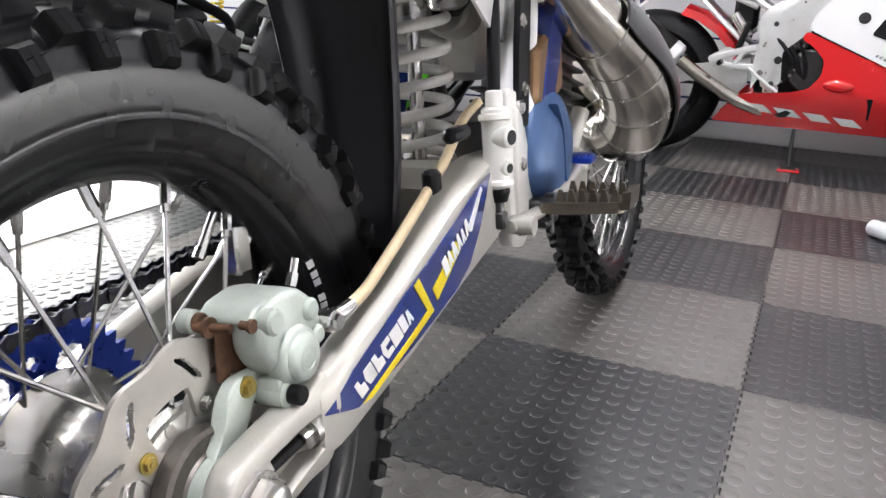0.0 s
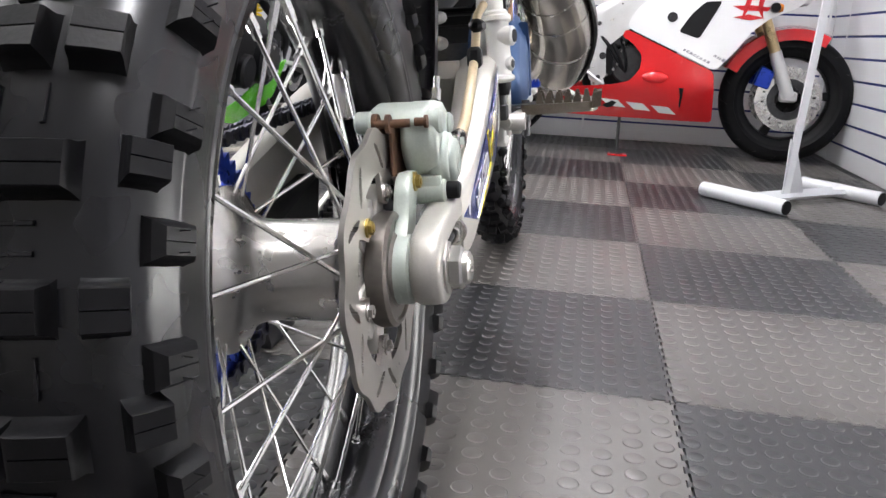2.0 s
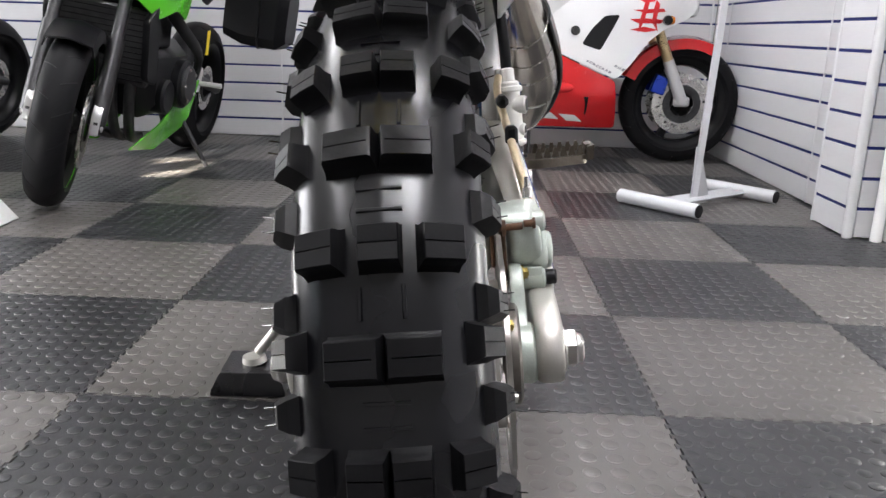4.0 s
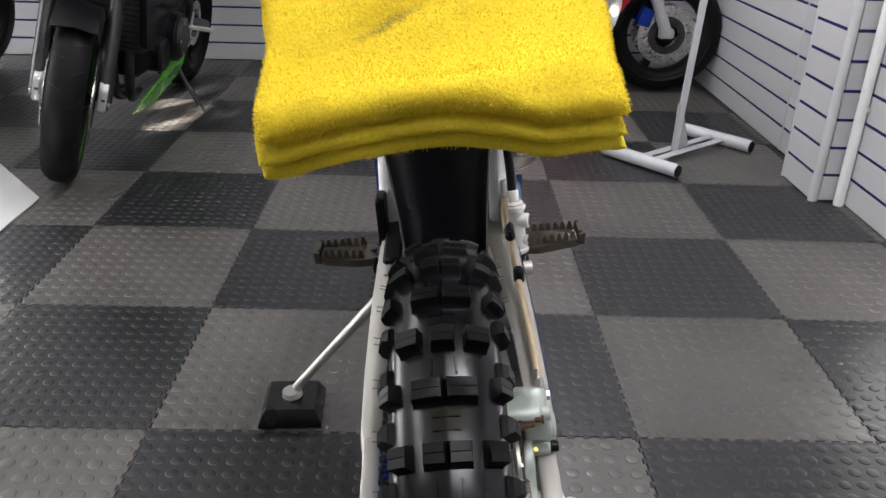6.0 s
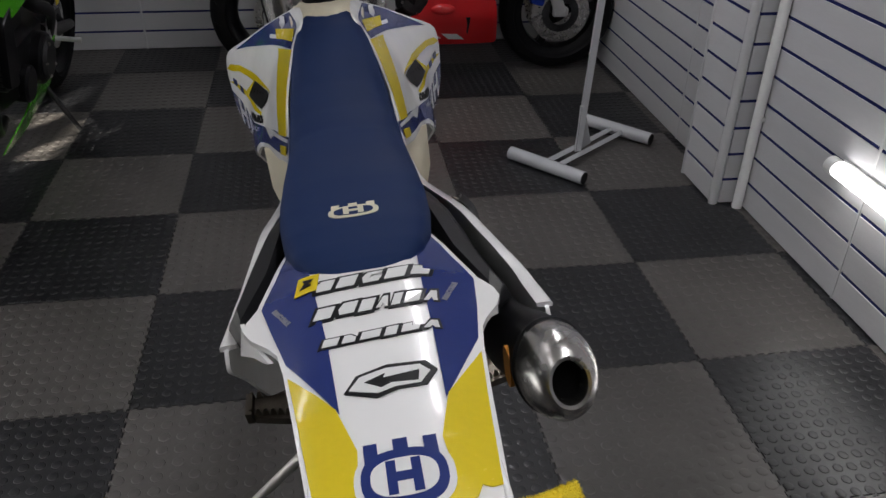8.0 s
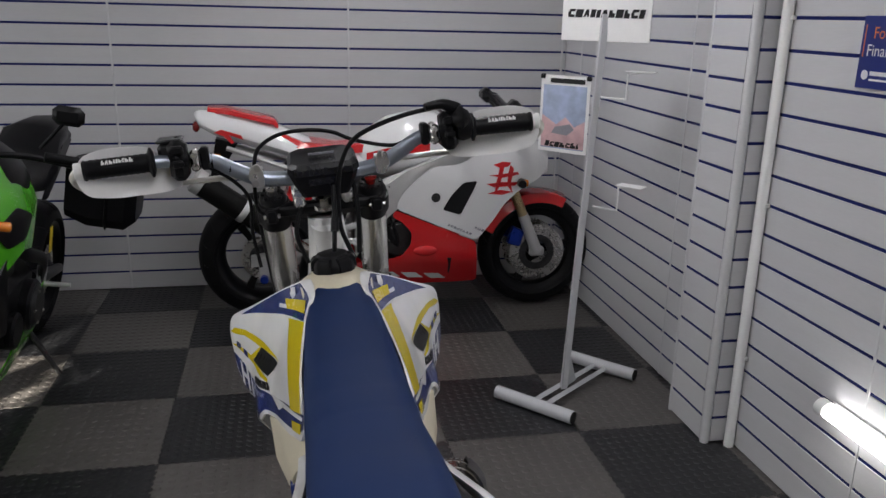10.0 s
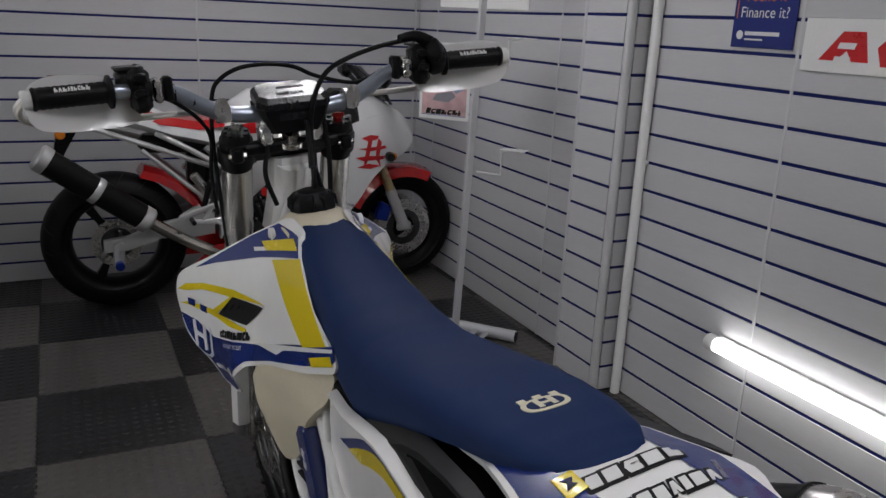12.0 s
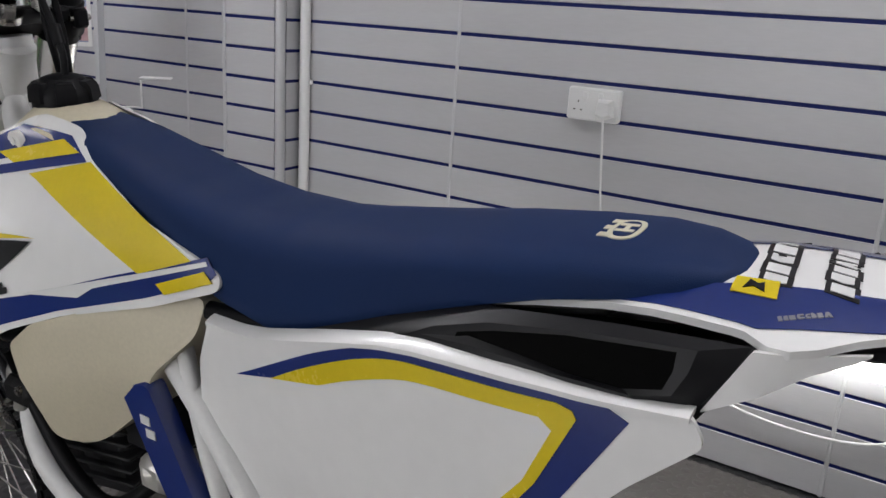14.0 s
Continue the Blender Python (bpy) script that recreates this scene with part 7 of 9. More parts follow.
# ---- lamps on the side walls ----
def tube_lamp(m, label):
    t = thing("tube_lamp", label, "lamp", "tube lamps", m)
    part("diffuser", g_join(cyl((0, -0.72, 0), (0, 0.72, 0), 0.024, 20)), M_LED, t, "lit white diffuser")
    part("backplate", box(0.012, 1.46, 0.050, (0.022, 0, 0), 0.004), M_WHITE, t)
    for s in (-1, 1):
        part("end_cap", cyl((0, s * 0.715, 0), (0, s * 0.755, 0), 0.0265, 20, 0.003), M_WHITE, t)
    return t


tube_lamp(pose(X1 - 0.030, -0.383, 0.392), "lit white LED tube fixed low on the slatwall")
tube_lamp(pose(-1.335, -0.30, 0.128, 0, 128, 0), "lit white LED tube resting on a leaning sign board")

# ---- leaning sign board ----
board = thing("sign_board", "long white sign board leaning low on the floor", "sign", m=Matrix.Translation((-1.255, -0.25, 0.004)) @ Matrix.Rotation(radians(-42), 4, "Y"))
part("panel", box(0.006, 1.92, 0.255, (-0.003, 0, 0.1275), 0.002), M_WHITE, board)
rnd = random.Random(4)
for k in range(9):
    y = 0.50 - 0.17 * k
    part("print_bar", g_join(box(0.001, 0.028, 0.062, (0.0006, y, 0.205)), box(0.001, 0.085, 0.018, (0.0006, y - 0.04, 0.18 + 0.045 * (k % 2)))), M_BLKDEC, board)
part("prop", prism([(-0.006, 0.02), (-0.006, 0.25), (-0.21, 0.175)], -0.93, 0.93, "y"), M_WHITE, board)

# ---- sockets and signs on the wall ----
sock = thing("wall_socket", "white double power socket with a plug and cable", "socket", m=pose(X1 - 0.001, -0.228, 0.942))
part("face_plate", box(0.028, 0.150, 0.088, (-0.014, 0, 0), 0.005), M_WHITE, sock)
for s in (-1, 1):
    part("switch", box(0.006, 0.014, 0.022, (-0.030, s * 0.022, 0.022), 0.002), M_WHITE, sock)
for dy, dz in ((0, 0.006), (-0.010, -0.016), (0.010, -0.016)):
    part("pin_hole", box(0.001, 0.003 if dz > 0 else 0.006, 0.007 if dz > 0 else 0.003, (-0.0284, 0.042 + dy, dz)), M_BLKDEC, sock)
plug = part("plug", loft([[(x, -0.040 + y * k, -0.006 + z * k) for y, z in ((-0.026, -0.02), (-0.02, 0.024), (0.02, 0.024), (0.026, -0.02), (0, -0.030))] for x, k in ((-0.028, 1.0), (-0.045, 0.95), (-0.055, 0.7))]), M_WHITE, sock)
part("cable", tube([(-0.045, -0.040, -0.03), (-0.035, -0.042, -0.09), (-0.018, -0.050, -0.25), (-0.020, -0.075, -0.40), (-0.03, -0.10, -0.53)], 0.0032, 8, 6), M_WHITE, plug)
cab = thing("lamp_cable", "thin white cable sagging below the wall lamp", "cable")
part("cable", tube([(X1 - 0.012, -0.30, 0.34), (X1 - 0.02, -0.55, 0.24), (X1 - 0.03, -0.80, 0.185), (X1 - 0.03, -1.05, 0.20), (X1 - 0.012, -1.20, 0.30)], 0.0038, 8, 8), M_WHITE, cab)

M_SIGNB = mat("blue_sign_print", (0.010, 0.022, 0.16), 0.35, var=0.05)
M_ORANGE = mat("orange_print", (0.62, 0.16, 0.04), 0.4, var=0.05)
TO_WALL = Matrix(((0, 0, -1, 0), (-1, 0, 0, 0), (0, 1, 0, 0), (0, 0, 0, 1)))


def wall_text(text, size, y, z, x):
    return g_move(letters(text, size), Matrix.Translation((x, y, z)) @ TO_WALL)


fin = thing("finance_sign", "dark blue finance sign with orange and white lettering", "sign", m=pose(X1 - 0.002, 0.364, 1.412))
part("panel", box(0.004, 0.236, 0.192, (-0.002, 0, 0), 0.001), M_SIGNB, fin)
part("lettering", wall_text("Found it", 0.044, 0.0, 0.050, -0.0046), M_ORANGE, fin, soft=0, fix=False)
part("lettering", wall_text("Finance it?", 0.044, 0.0, 0.004, -0.0046), M_WHTDEC, fin, soft=0, fix=False)
parts("word_mark", tup(cyl((-0.0042, 0.085, -0.060), (-0.0050, 0.085, -0.060), 0.013, 20), box(0.001, 0.13, 0.011, (-0.0046, 0.0, -0.055)), box(0.001, 0.07, 0.005, (-0.0046, 0.03, -0.072))), M_WHTDEC, fin)
part("side_bar", box(0.001, 0.003, 0.085, (-0.0046, 0.105, 0.03)), M_ORANGE, fin)
bat = thing("tyre_banner", "white tyre banner with a bold red word mark", "sign", m=pose(X1 - 0.002, -0.39, 1.335))
part("panel", box(0.004, 1.20, 0.140, (-0.002, 0, 0), 0.001), M_WHITE, bat)
for k, q in enumerate(slanted(7, 1.06, 0.094, 0.05, 0.32, 44)):
    mk = part("word_mark", prism([(-u, v) for u, v in q], -0.0048, -0.004, "x"), M_REDDEC, bat, "red slanted block")
    c = (sum(p[0] for p in q) / len(q), sum(p[1] for p in q) / len(q))
    if k % 3 != 1:
        part("cut_out", prism([(-(c[0] + u), c[1] + v) for u, v in ((-0.030, 0.006), (0.022, 0.006), (0.028, 0.022), (-0.024, 0.022))], -0.0054, -0.0049, "x"), M_WHITE, mk)
    if k % 2 == 0:
        part("cut_out", prism([(-(c[0] + u), c[1] + v) for u, v in ((-0.038, -0.026), (0.010, -0.026), (0.014, -0.014), (-0.034, -0.014))], -0.0054, -0.0049, "x"), M_WHITE, mk)

# ---- display stand ----
D1 = Vector((0.66, -0.75, 0)).normalized()
D2 = Vector((0.75, 0.66, 0))
stand = thing("display_stand", "grey steel floor stand with a poster and a header board", "stand")
pA, pB = Vector((0.885, 1.185, 0.0285)), Vector((1.285, 1.50, 0.0285))
for c, l in ((pA, 0.172), (pB, 0.162)):
    ft = part("foot_tube", cyl(c - D1 * l, c + D1 * l, 0.026, 24), M_GREYMET, stand, "grey steel foot tube")
    for s in (-1, 1):
        part("end_plug", cyl(c + D1 * s * (l - 0.001), c + D1 * s * (l + 0.003), 0.0235, 20), M_BLACKP, ft)
for off in (-0.018, 0.035):
    part("base_bar", tube([pA + D1 * off, pB + D1 * off], 0.0125, 4), M_GREYMET, stand, soft=20)
pc = pA + (pB - pA) * 0.40 + D1 * 0.008
part("gusset", g_join(*[g_move(prism([(-0.02, 0), (0.10, 0), (0.02, 0.17), (-0.02, 0.20)], -0.002, 0.002, "y"), Matrix.Translation(pc) @ Matrix.Rotation(math.atan2(D2.y, D2.x), 4, "Z"))]), M_GREYMET, stand)
top = Vector((1.135, 1.375, 1.50))
part("post", tube([pc, pc + Vector((0.0, 0.0, 0.02)), top], 0.0165, 4, up=(0.66, -0.75, 0)), M_GREYMET, stand, "square grey post", soft=20)
M_SKY = mat("poster_print", (0.30, 0.36, 0.50), 0.35, var=0.45, scale=6, fine=22)
M_DUSK = mat("poster_dusk_print", (0.52, 0.33, 0.34), 0.35, var=0.35, scale=8, fine=30)
PM = Matrix(((0.66, 0.75, 0, 0), (-0.75, 0.66, 0, 0), (0, 0, 1, 0), (0, 0, 0, 1)))
po = part("poster", g_move(box(0.215, 0.003, 0.297, (0, 0, 0), 0.001), Matrix.Translation((1.030, 1.462, 1.122)) @ PM), M_WHITE, stand, "framed tyre poster")
part("poster_print", g_move(box(0.190, 0.001, 0.245, (0, -0.0022, -0.012)), Matrix.Translation((1.030, 1.462, 1.122)) @ PM), M_SKY, po, "hazy mountain road print")
part("poster_print", g_move(prism([(-0.095, -0.13), (0.095, -0.13), (0.095, -0.02), (0.05, -0.045), (0.01, -0.01), (-0.03, -0.04), (-0.095, -0.005)], -0.0028, -0.0024, "y"), Matrix.Translation((1.030, 1.462, 1.122)) @ PM), M_DUSK, po, "reddish ridge print")
part("poster_print", g_move(prism([(-0.05, -0.075), (0.02, -0.080), (0.05, -0.055), (0.03, -0.035), (-0.01, -0.045), (-0.035, -0.05)], -0.0031, -0.0028, "y"), Matrix.Translation((1.030, 1.462, 1.122)) @ PM), M_GREYDEC, po)
part("poster_mark", g_move(box(0.15, 0.001, 0.018, (0.01, -0.0028, 0.128)), Matrix.Translation((1.030, 1.462, 1.122)) @ PM), M_BLKDEC, po)
for r in slanted(7, 0.15, 0.022, 0.12, 0.3, 5):
    part("poster_mark", g_move(prism([(p[0], p[1] - 0.118) for p in r], -0.0036, -0.0032, "y"), Matrix.Translation((1.030, 1.462, 1.122)) @ PM), M_BLKDEC, po)
part("poster_clip", g_move(g_join(box(0.02, 0.012, 0.018, (-0.10, 0, 0.142), 0.003), box(0.02, 0.012, 0.018, (0.10, 0, 0.142), 0.003)), Matrix.Translation((1.030, 1.462, 1.122)) @ PM), M_BLACKP, po)
hd = part("header_board", g_move(box(0.36, 0.006, 0.17, (0, 0, 0), 0.002), Matrix.Translation((1.135, 1.372, 1.487)) @ PM), M_WHITE, stand)
for q in slanted(11, 0.31, 0.030, 0.16, 0.2, 6):
    part("header_mark", g_move(prism([(p[0], p[1] + 0.015) for p in q], -0.0042, -0.0032, "y"), Matrix.Translation((1.135, 1.372, 1.487)) @ PM), M_BLKDEC, hd)
for z in (1.20, 0.78):
    q = Vector((1.118, 1.36, z)) + D1 * 0.02
    part("leaflet_hook", g_join(tube([q, q + D1 * 0.10 + Vector((0, 0, 0.0)), q + D1 * 0.10 + Vector((0, 0, 0.09)), q + D1 * 0.15 + Vector((0, 0, 0.10))], 0.0042, 8), g_move(box(0.10, 0.06, 0.003, (0, 0, 0)), Matrix.Translation(q + D1 * 0.15 + Vector((0, 0, 0.102))) @ PM)), M_WHITE, stand)

# ---- road bikes ----
M_RED = mat("red_bodywork", (0.60, 0.012, 0.016), 0.22, var=0.05, coat=0.7, bump=0.0)
M_WBODY = mat("white_bodywork", (0.76, 0.76, 0.765), 0.22, var=0.03, coat=0.7, bump=0.0)
M_SILVER = mat("silver_frame_alloy", (0.60, 0.60, 0.60), 0.35, metal=0.5, var=0.08, scale=15)
M_GOLD = mat("gold_fork_tube", (0.55, 0.42, 0.24), 0.3, metal=0.9)
M_CFIBRE = mat("carbon_can", (0.007, 0.0068, 0.0065), 0.42, var=0.5, scale=80, coat=0.08, spec=0.15)
M_SCREEN = mat("smoked_screen", (0.03, 0.03, 0.033), 0.1, var=0.1)
M_GREEN = mat("lime_green_bodywork", (0.10, 0.52, 0.02), 0.25, var=0.05, coat=0.6)
M_AMBER = mat("amber_lens", (0.65, 0.20, 0.02), 0.2, coat=0.5)
M_MATTE = mat("matt_black_body", (0.0045, 0.0045, 0.0055), 0.33, var=0.2, spec=0.22)
M_ROADR = mat("road_tyre_rubber", (0.006, 0.006, 0.007), 0.55, var=0.25, scale=14, spec=0.14)
M_YTAG = mat("yellow_tag", (0.75, 0.55, 0.02), 0.5)


def road_tyre(R, half, rim):
    prof = []
    for k in range(13):
        a = -1.45 + 2.9 * k / 12
        prof.append((R - half * 0.95 + half * 0.95 * math.cos(a) if abs(a) < 1.45 else rim + 0.02, half * math.sin(a)))
    prof = [(rim - 0.004, -half * 0.75), (rim + 0.012, -half * 0.82)] + prof + [(rim + 0.012, half * 0.82), (rim - 0.004, half * 0.75)]
    gs = [lathe(prof, 96, "x", loop=True)]
    return g_join(*gs)


def grooves(R, half, n):
    gs = []
    for k in range(n):
        a = 2 * math.pi * k / n
        for s in (-1, 1):
            b = a + (0.5 * 2 * math.pi / n if s > 0 else 0)
            pts = []
            for f in (0.15, 0.4, 0.65, 0.85):
                th = f * 1.3
                r = R - half * 0.95 + half * 0.95 * math.cos(th) + 0.0002
                pts.append(Matrix.Rotation(b + 0.16 * f, 4, "X") @ Vector((s * half * math.sin(th), 0, r)))
            gs.append(tube(pts, 0.0016, 5, 3))
    return g_join(*gs)


def road_wheel(name, parent, at, R, half, rim, spoke_mat, hub=0.04, discs=(), n=5, turn=0.0, label=""):
    w = part(name, lathe([(rim - 0.028, -half * 0.5), (rim - 0.006, -half * 0.80), (rim + 0.004, -half * 0.84), (rim - 0.004, -half * 0.6), (rim - 0.010, 0), (rim - 0.004, half * 0.6), (rim + 0.004, half * 0.84), (rim - 0.006, half * 0.80), (rim - 0.028, half * 0.5), (rim - 0.034, 0)], 64, "x", loop=True), spoke_mat, parent, label, m=Matrix.Translation(at) @ Matrix.Rotation(turn, 4, "Z"))
    part("tyre", road_tyre(R, half, rim), M_ROADR, w, "black road tyre")
    tagged(part("tread_groove", grooves(R, half, 18), M_BLKDEC, w), kind="stuff")
    part("hub", lathe([(0.012, -half - 0.01), (hub, -half * 0.7), (hub * 0.8, 0), (hub, half * 0.7), (0.012, half + 0.01)], 32, "x"), spoke_mat, w)
    for k in range(n):
        part("wheel_spoke", g_move(loft([[(sx * wx, sy * wy, z) for sx, sy in ((-1, -1), (1, -1), (1, 1), (-1, 1))] for z, wx, wy in ((hub * 0.7, 0.020, 0.026), (rim * 0.55, 0.014, 0.015), (rim - 0.02, 0.018, 0.022))]), Matrix.Rotation(2 * math.pi * (k + 0.3) / n, 4, "X")), spoke_mat, w)
    for x, r in discs:
        part("brake_disc", polar_plate(lambda a: r * 0.62, lambda a: r, x - 0.0025, x + 0.0025, slot_keep([(0.13, 0.35, 0.03, 0.10, 0), (0.28, 0.7, 0.03, 0.10, 0)], 16), 192, 8), M_STEEL, w, "drilled steel brake disc", soft=25, fix=False)
        part("disc_centre", lathe([(r * 0.40, x - 0.004), (r * 0.64, x - 0.004), (r * 0.64, x + 0.004), (r * 0.40, x + 0.004)], 32, "x", loop=True), M_DARKMET, w)
    return w


# sports bike: built along +y as forward, then turned to face the corner
SB = Matrix.Translation((-0.155, 2.405, 0.004)) @ Matrix.Rotation(radians(-90), 4, "Z") @ Matrix.Rotation(radians(1.0), 4, "Y")
sport = thing("sports_bike", "red and white fully faired sports motorcycle on its stand", "motorcycle", m=SB)
U = lambda x: x + 0.155  # along the bike, from the rear axle
LW = 1.395
road_wheel("rear_wheel", sport, (0, 0, 0.315), 0.315, 0.095, 0.218, M_MATTE, 0.06, ((0.062, 0.11),), 3, label="dark cast rear wheel with a fat road tyre")
road_wheel("front_wheel", sport, (0, LW, 0.300), 0.300, 0.060, 0.218, M_MATTE, 0.04, ((0.070, 0.148), (-0.070, 0.148)), 3, label="dark cast front wheel")


def sb_w(y, z):
    """Half width of the bodywork."""
    b = float(np.interp(y, [0.25, 0.6, 0.95, 1.2, 1.40], [0.20, 0.225, 0.225, 0.19, 0.11]))
    return b - 1.1 * max(0.0, z - 0.72) ** 2 - 0.9 * max(0.0, 0.34 - z) ** 1.3


P = lambda pts: [(U(x), z) for x, z in pts]
RED = P(round_poly([(0.470, 0.582), (0.56, 0.545), (0.875, 0.412), (0.905, 0.178), (0.138, 0.178), (0.248, 0.312), (0.44, 0.335), (0.51, 0.355), (0.550, 0.41), (0.552, 0.47), (0.500, 0.525), (0.455, 0.548)], 0.02))
WHI = P(round_poly([(0.47, 0.59), (0.56, 0.552), (0.878, 0.418), (0.95, 0.50), (1.02, 0.60), (1.09, 0.655), (1.22, 0.71), (1.262, 0.765), (1.235, 0.82), (1.16, 0.865), (1.05, 0.90), (0.90, 0.86), (0.78, 0.80), (0.65, 0.79), (0.56, 0.72), (0.50, 0.66)], 0.03))
VNT = P(round_poly([(0.700, 0.580), (0.745, 0.655), (0.80, 0.712), (0.872, 0.718), (0.845, 0.660), (0.790, 0.553)], 0.015))
for s in (1, -1):
    fx = (lambda sg: (lambda y, z: sg * sb_w(y, z)))(s)
    lo = part("lower_fairing", skin(RED, fx, 0.03, 0.005 * s, 0, "x"), M_RED, sport, "red lower fairing", soft=50)
    up_ = part("upper_fairing", skin(WHI, fx, 0.03, 0.005 * s, 0.003 * s, "x"), M_WBODY, sport, "white upper fairing with red flash", soft=50)
    part("fairing_vent", skin(VNT, fx, 0.03, 0.001 * s, 0.0045 * s, "x"), M_BLKDEC, up_)
    part("stud", g_join(cyl((s * (sb_w(U(0.685), 0.6) - 0.005), U(0.666), 0.641), (s * (sb_w(U(0.685), 0.6) + 0.006), U(0.666), 0.641), 0.022, 24), cyl((s * sb_w(U(0.685), 0.6), U(0.666), 0.641), (s * (sb_w(U(0.685), 0.6) + 0.012), U(0.666), 0.641), 0.012, 20)), M_DARKMET, up_)
    flash = [[(0.950, 0.792), (1.000, 0.806), (1.045, 0.800), (1.030, 0.782), (0.985, 0.776)], [(0.990, 0.800), (1.012, 0.798), (0.988, 0.690), (0.962, 0.640), (0.968, 0.700)], [(1.040, 0.790), (1.060, 0.770), (1.046, 0.700), (1.058, 0.645), (1.026, 0.690), (1.030, 0.750)], [(0.930, 0.742), (1.080, 0.752), (1.092, 0.738), (1.000, 0.728)], [(0.918, 0.700), (1.000, 0.706), (1.088, 0.700), (1.070, 0.684), (0.960, 0.682)], [(0.925, 0.652), (0.990, 0.668), (1.062, 0.655), (1.000, 0.642)]]
    part("flash", g_join(*[skin(P(q), fx, 0.03, 0.001 * s, 0.0050 * s, "x") for q in flash]), M_REDDEC, up_, "jagged red flash")
    parts("word_mark", tup(*[skin(P(turn2(q, (0.79, 0.478, -24))), fx, 0.03, 0.001 * s, 0.0046 * s, "x") for q in slanted(8, 0.13, 0.012, 0.3, 0.3, 21)], *[skin(P(turn2(q, (0.89, 0.475, -24))), fx, 0.03, 0.001 * s, 0.0046 * s, "x") for q in slanted(4, 0.055, 0.014, 0.3, 0.3, 22)]), M_GREYDEC, up_)
    for k in range(4):
        a_, z_ = 0.272 + 0.116 * k, 0.2555 - 0.010 * k
        part("stripe", skin(P([(a_, z_ + 0.020), (a_ + 0.078, z_ + 0.016), (a_ + 0.118, z_ - 0.018), (a_ + 0.040, z_ - 0.014)]), fx, 0.03, 0.001 * s, 0.0016 * s, "x"), M_WHTDEC, lo, "slanted white stripe block")
    part("vent_ridge", skin(P([(0.730, 0.335), (0.752, 0.335), (0.750, 0.240), (0.742, 0.252), (0.740, 0.300)]), fx, 0.03, 0.001 * s, 0.0025 * s, "x"), M_BLKDEC, lo)
    part("fairing_bulge", g_move(loft([[(s * h, 0.060 * k * math.cos(a), 0.026 * k * math.sin(a)) for a in (2 * math.pi * j / 24 for j in range(24))] for h, k in ((-0.004, 1.0), (0.006, 0.92), (0.012, 0.70), (0.016, 0.40), (0.017, 0.1))]), Matrix.Translation((s * sb_w(U(0.62), 0.375), U(0.62), 0.375))), M_RED, lo, soft=60)
    part("slot", skin(P([(0.395, 0.232), (0.440, 0.258), (0.462, 0.250), (0.445, 0.228), (0.42, 0.222)]), fx, 0.03, 0.001 * s, 0.0040 * s, "x"), M_BLKDEC, lo)
    ind = part("indicator", tube([(s * 0.150, 1.262, 0.700), (s * 0.200, 1.255, 0.700), (s * 0.232, 1.250, 0.700)], [0.014, 0.024, 0.020], 14), M_MATTE, sport)
    part("lens", tube([(s * 0.205, 1.268, 0.700), (s * 0.205, 1.284, 0.700)], [0.021, 0.015], 14), M_AMBER, ind)
    mr = part("mirror", g_move(box(0.13, 0.06, 0.075, (0, 0, 0), 0.025), Matrix.Translation((s * 0.27, U(1.02), 1.075))), M_MATTE, sport)
    part("mirror_arm", tube([(s * 0.22, U(1.03), 1.05), (s * 0.14, U(1.10), 0.97)], 0.012, 10), M_MATTE, mr)
    # forks
    fa = Vector((s * 0.102, LW - 0.01, 0.315))
    fb = Vector((s * 0.102, LW - 0.245, 0.86))
    fk = part("fork_leg", tube([fa + (fb - fa) * 0.33, fb], 0.024, 18), M_GOLD, sport, "gold upper fork tube")
    part("fork_lower", g_join(tube([fa, fa + (fb - fa) * 0.36], [0.030, 0.027], 18), box(0.03, 0.08, 0.05, fa, 0.01)), M_SILVER, fk)
    part("front_caliper", prism(round_poly([(LW - 0.17, 0.36), (LW - 0.10, 0.34), (LW - 0.08, 0.42), (LW - 0.14, 0.45)], 0.012), s * 0.062, s * 0.105, "x", 0.006), M_BLUEANO, sport, "blue brake caliper")
    # swing arm, foot hanger, frame beam
    part("swing_arm", loft([[(s * (0.115 + sx * 0.018), y, z + sz * h) for sx, sz in ((-1, -1), (1, -1), (1, 1), (-1, 1))] for y, z, h in ((-0.06, 0.315, 0.026), (0.04, 0.325, 0.030), (0.18, 0.375, 0.034), (0.32, 0.385, 0.048), (0.42, 0.40, 0.05))]), M_SILVER, sport, "silver braced swing arm", soft=25)
    part("frame_beam", loft([[(s * (x + sx * 0.022), y, z + sz * h) for sx, sz in ((-1, -1), (1, -1), (1, 1), (-1, 1))] for x, y, z, h in ((0.15, 0.44, 0.42, 0.09), (0.165, 0.52, 0.56, 0.09), (0.175, 0.68, 0.69, 0.075), (0.14, 0.95, 0.79, 0.07), (0.06, 1.13, 0.84, 0.06))]), M_SILVER, sport, "broad silver frame beam", soft=25)
    for fy, fz, r in ((0.475, 0.52, 0.016), (0.47, 0.40, 0.014), (0.56, 0.62, 0.014)):
        part("frame_bolt", bolt((s * 0.185, fy, fz), (s, 0, 0), r * 0.6, 0.006), M_STEEL, sport)
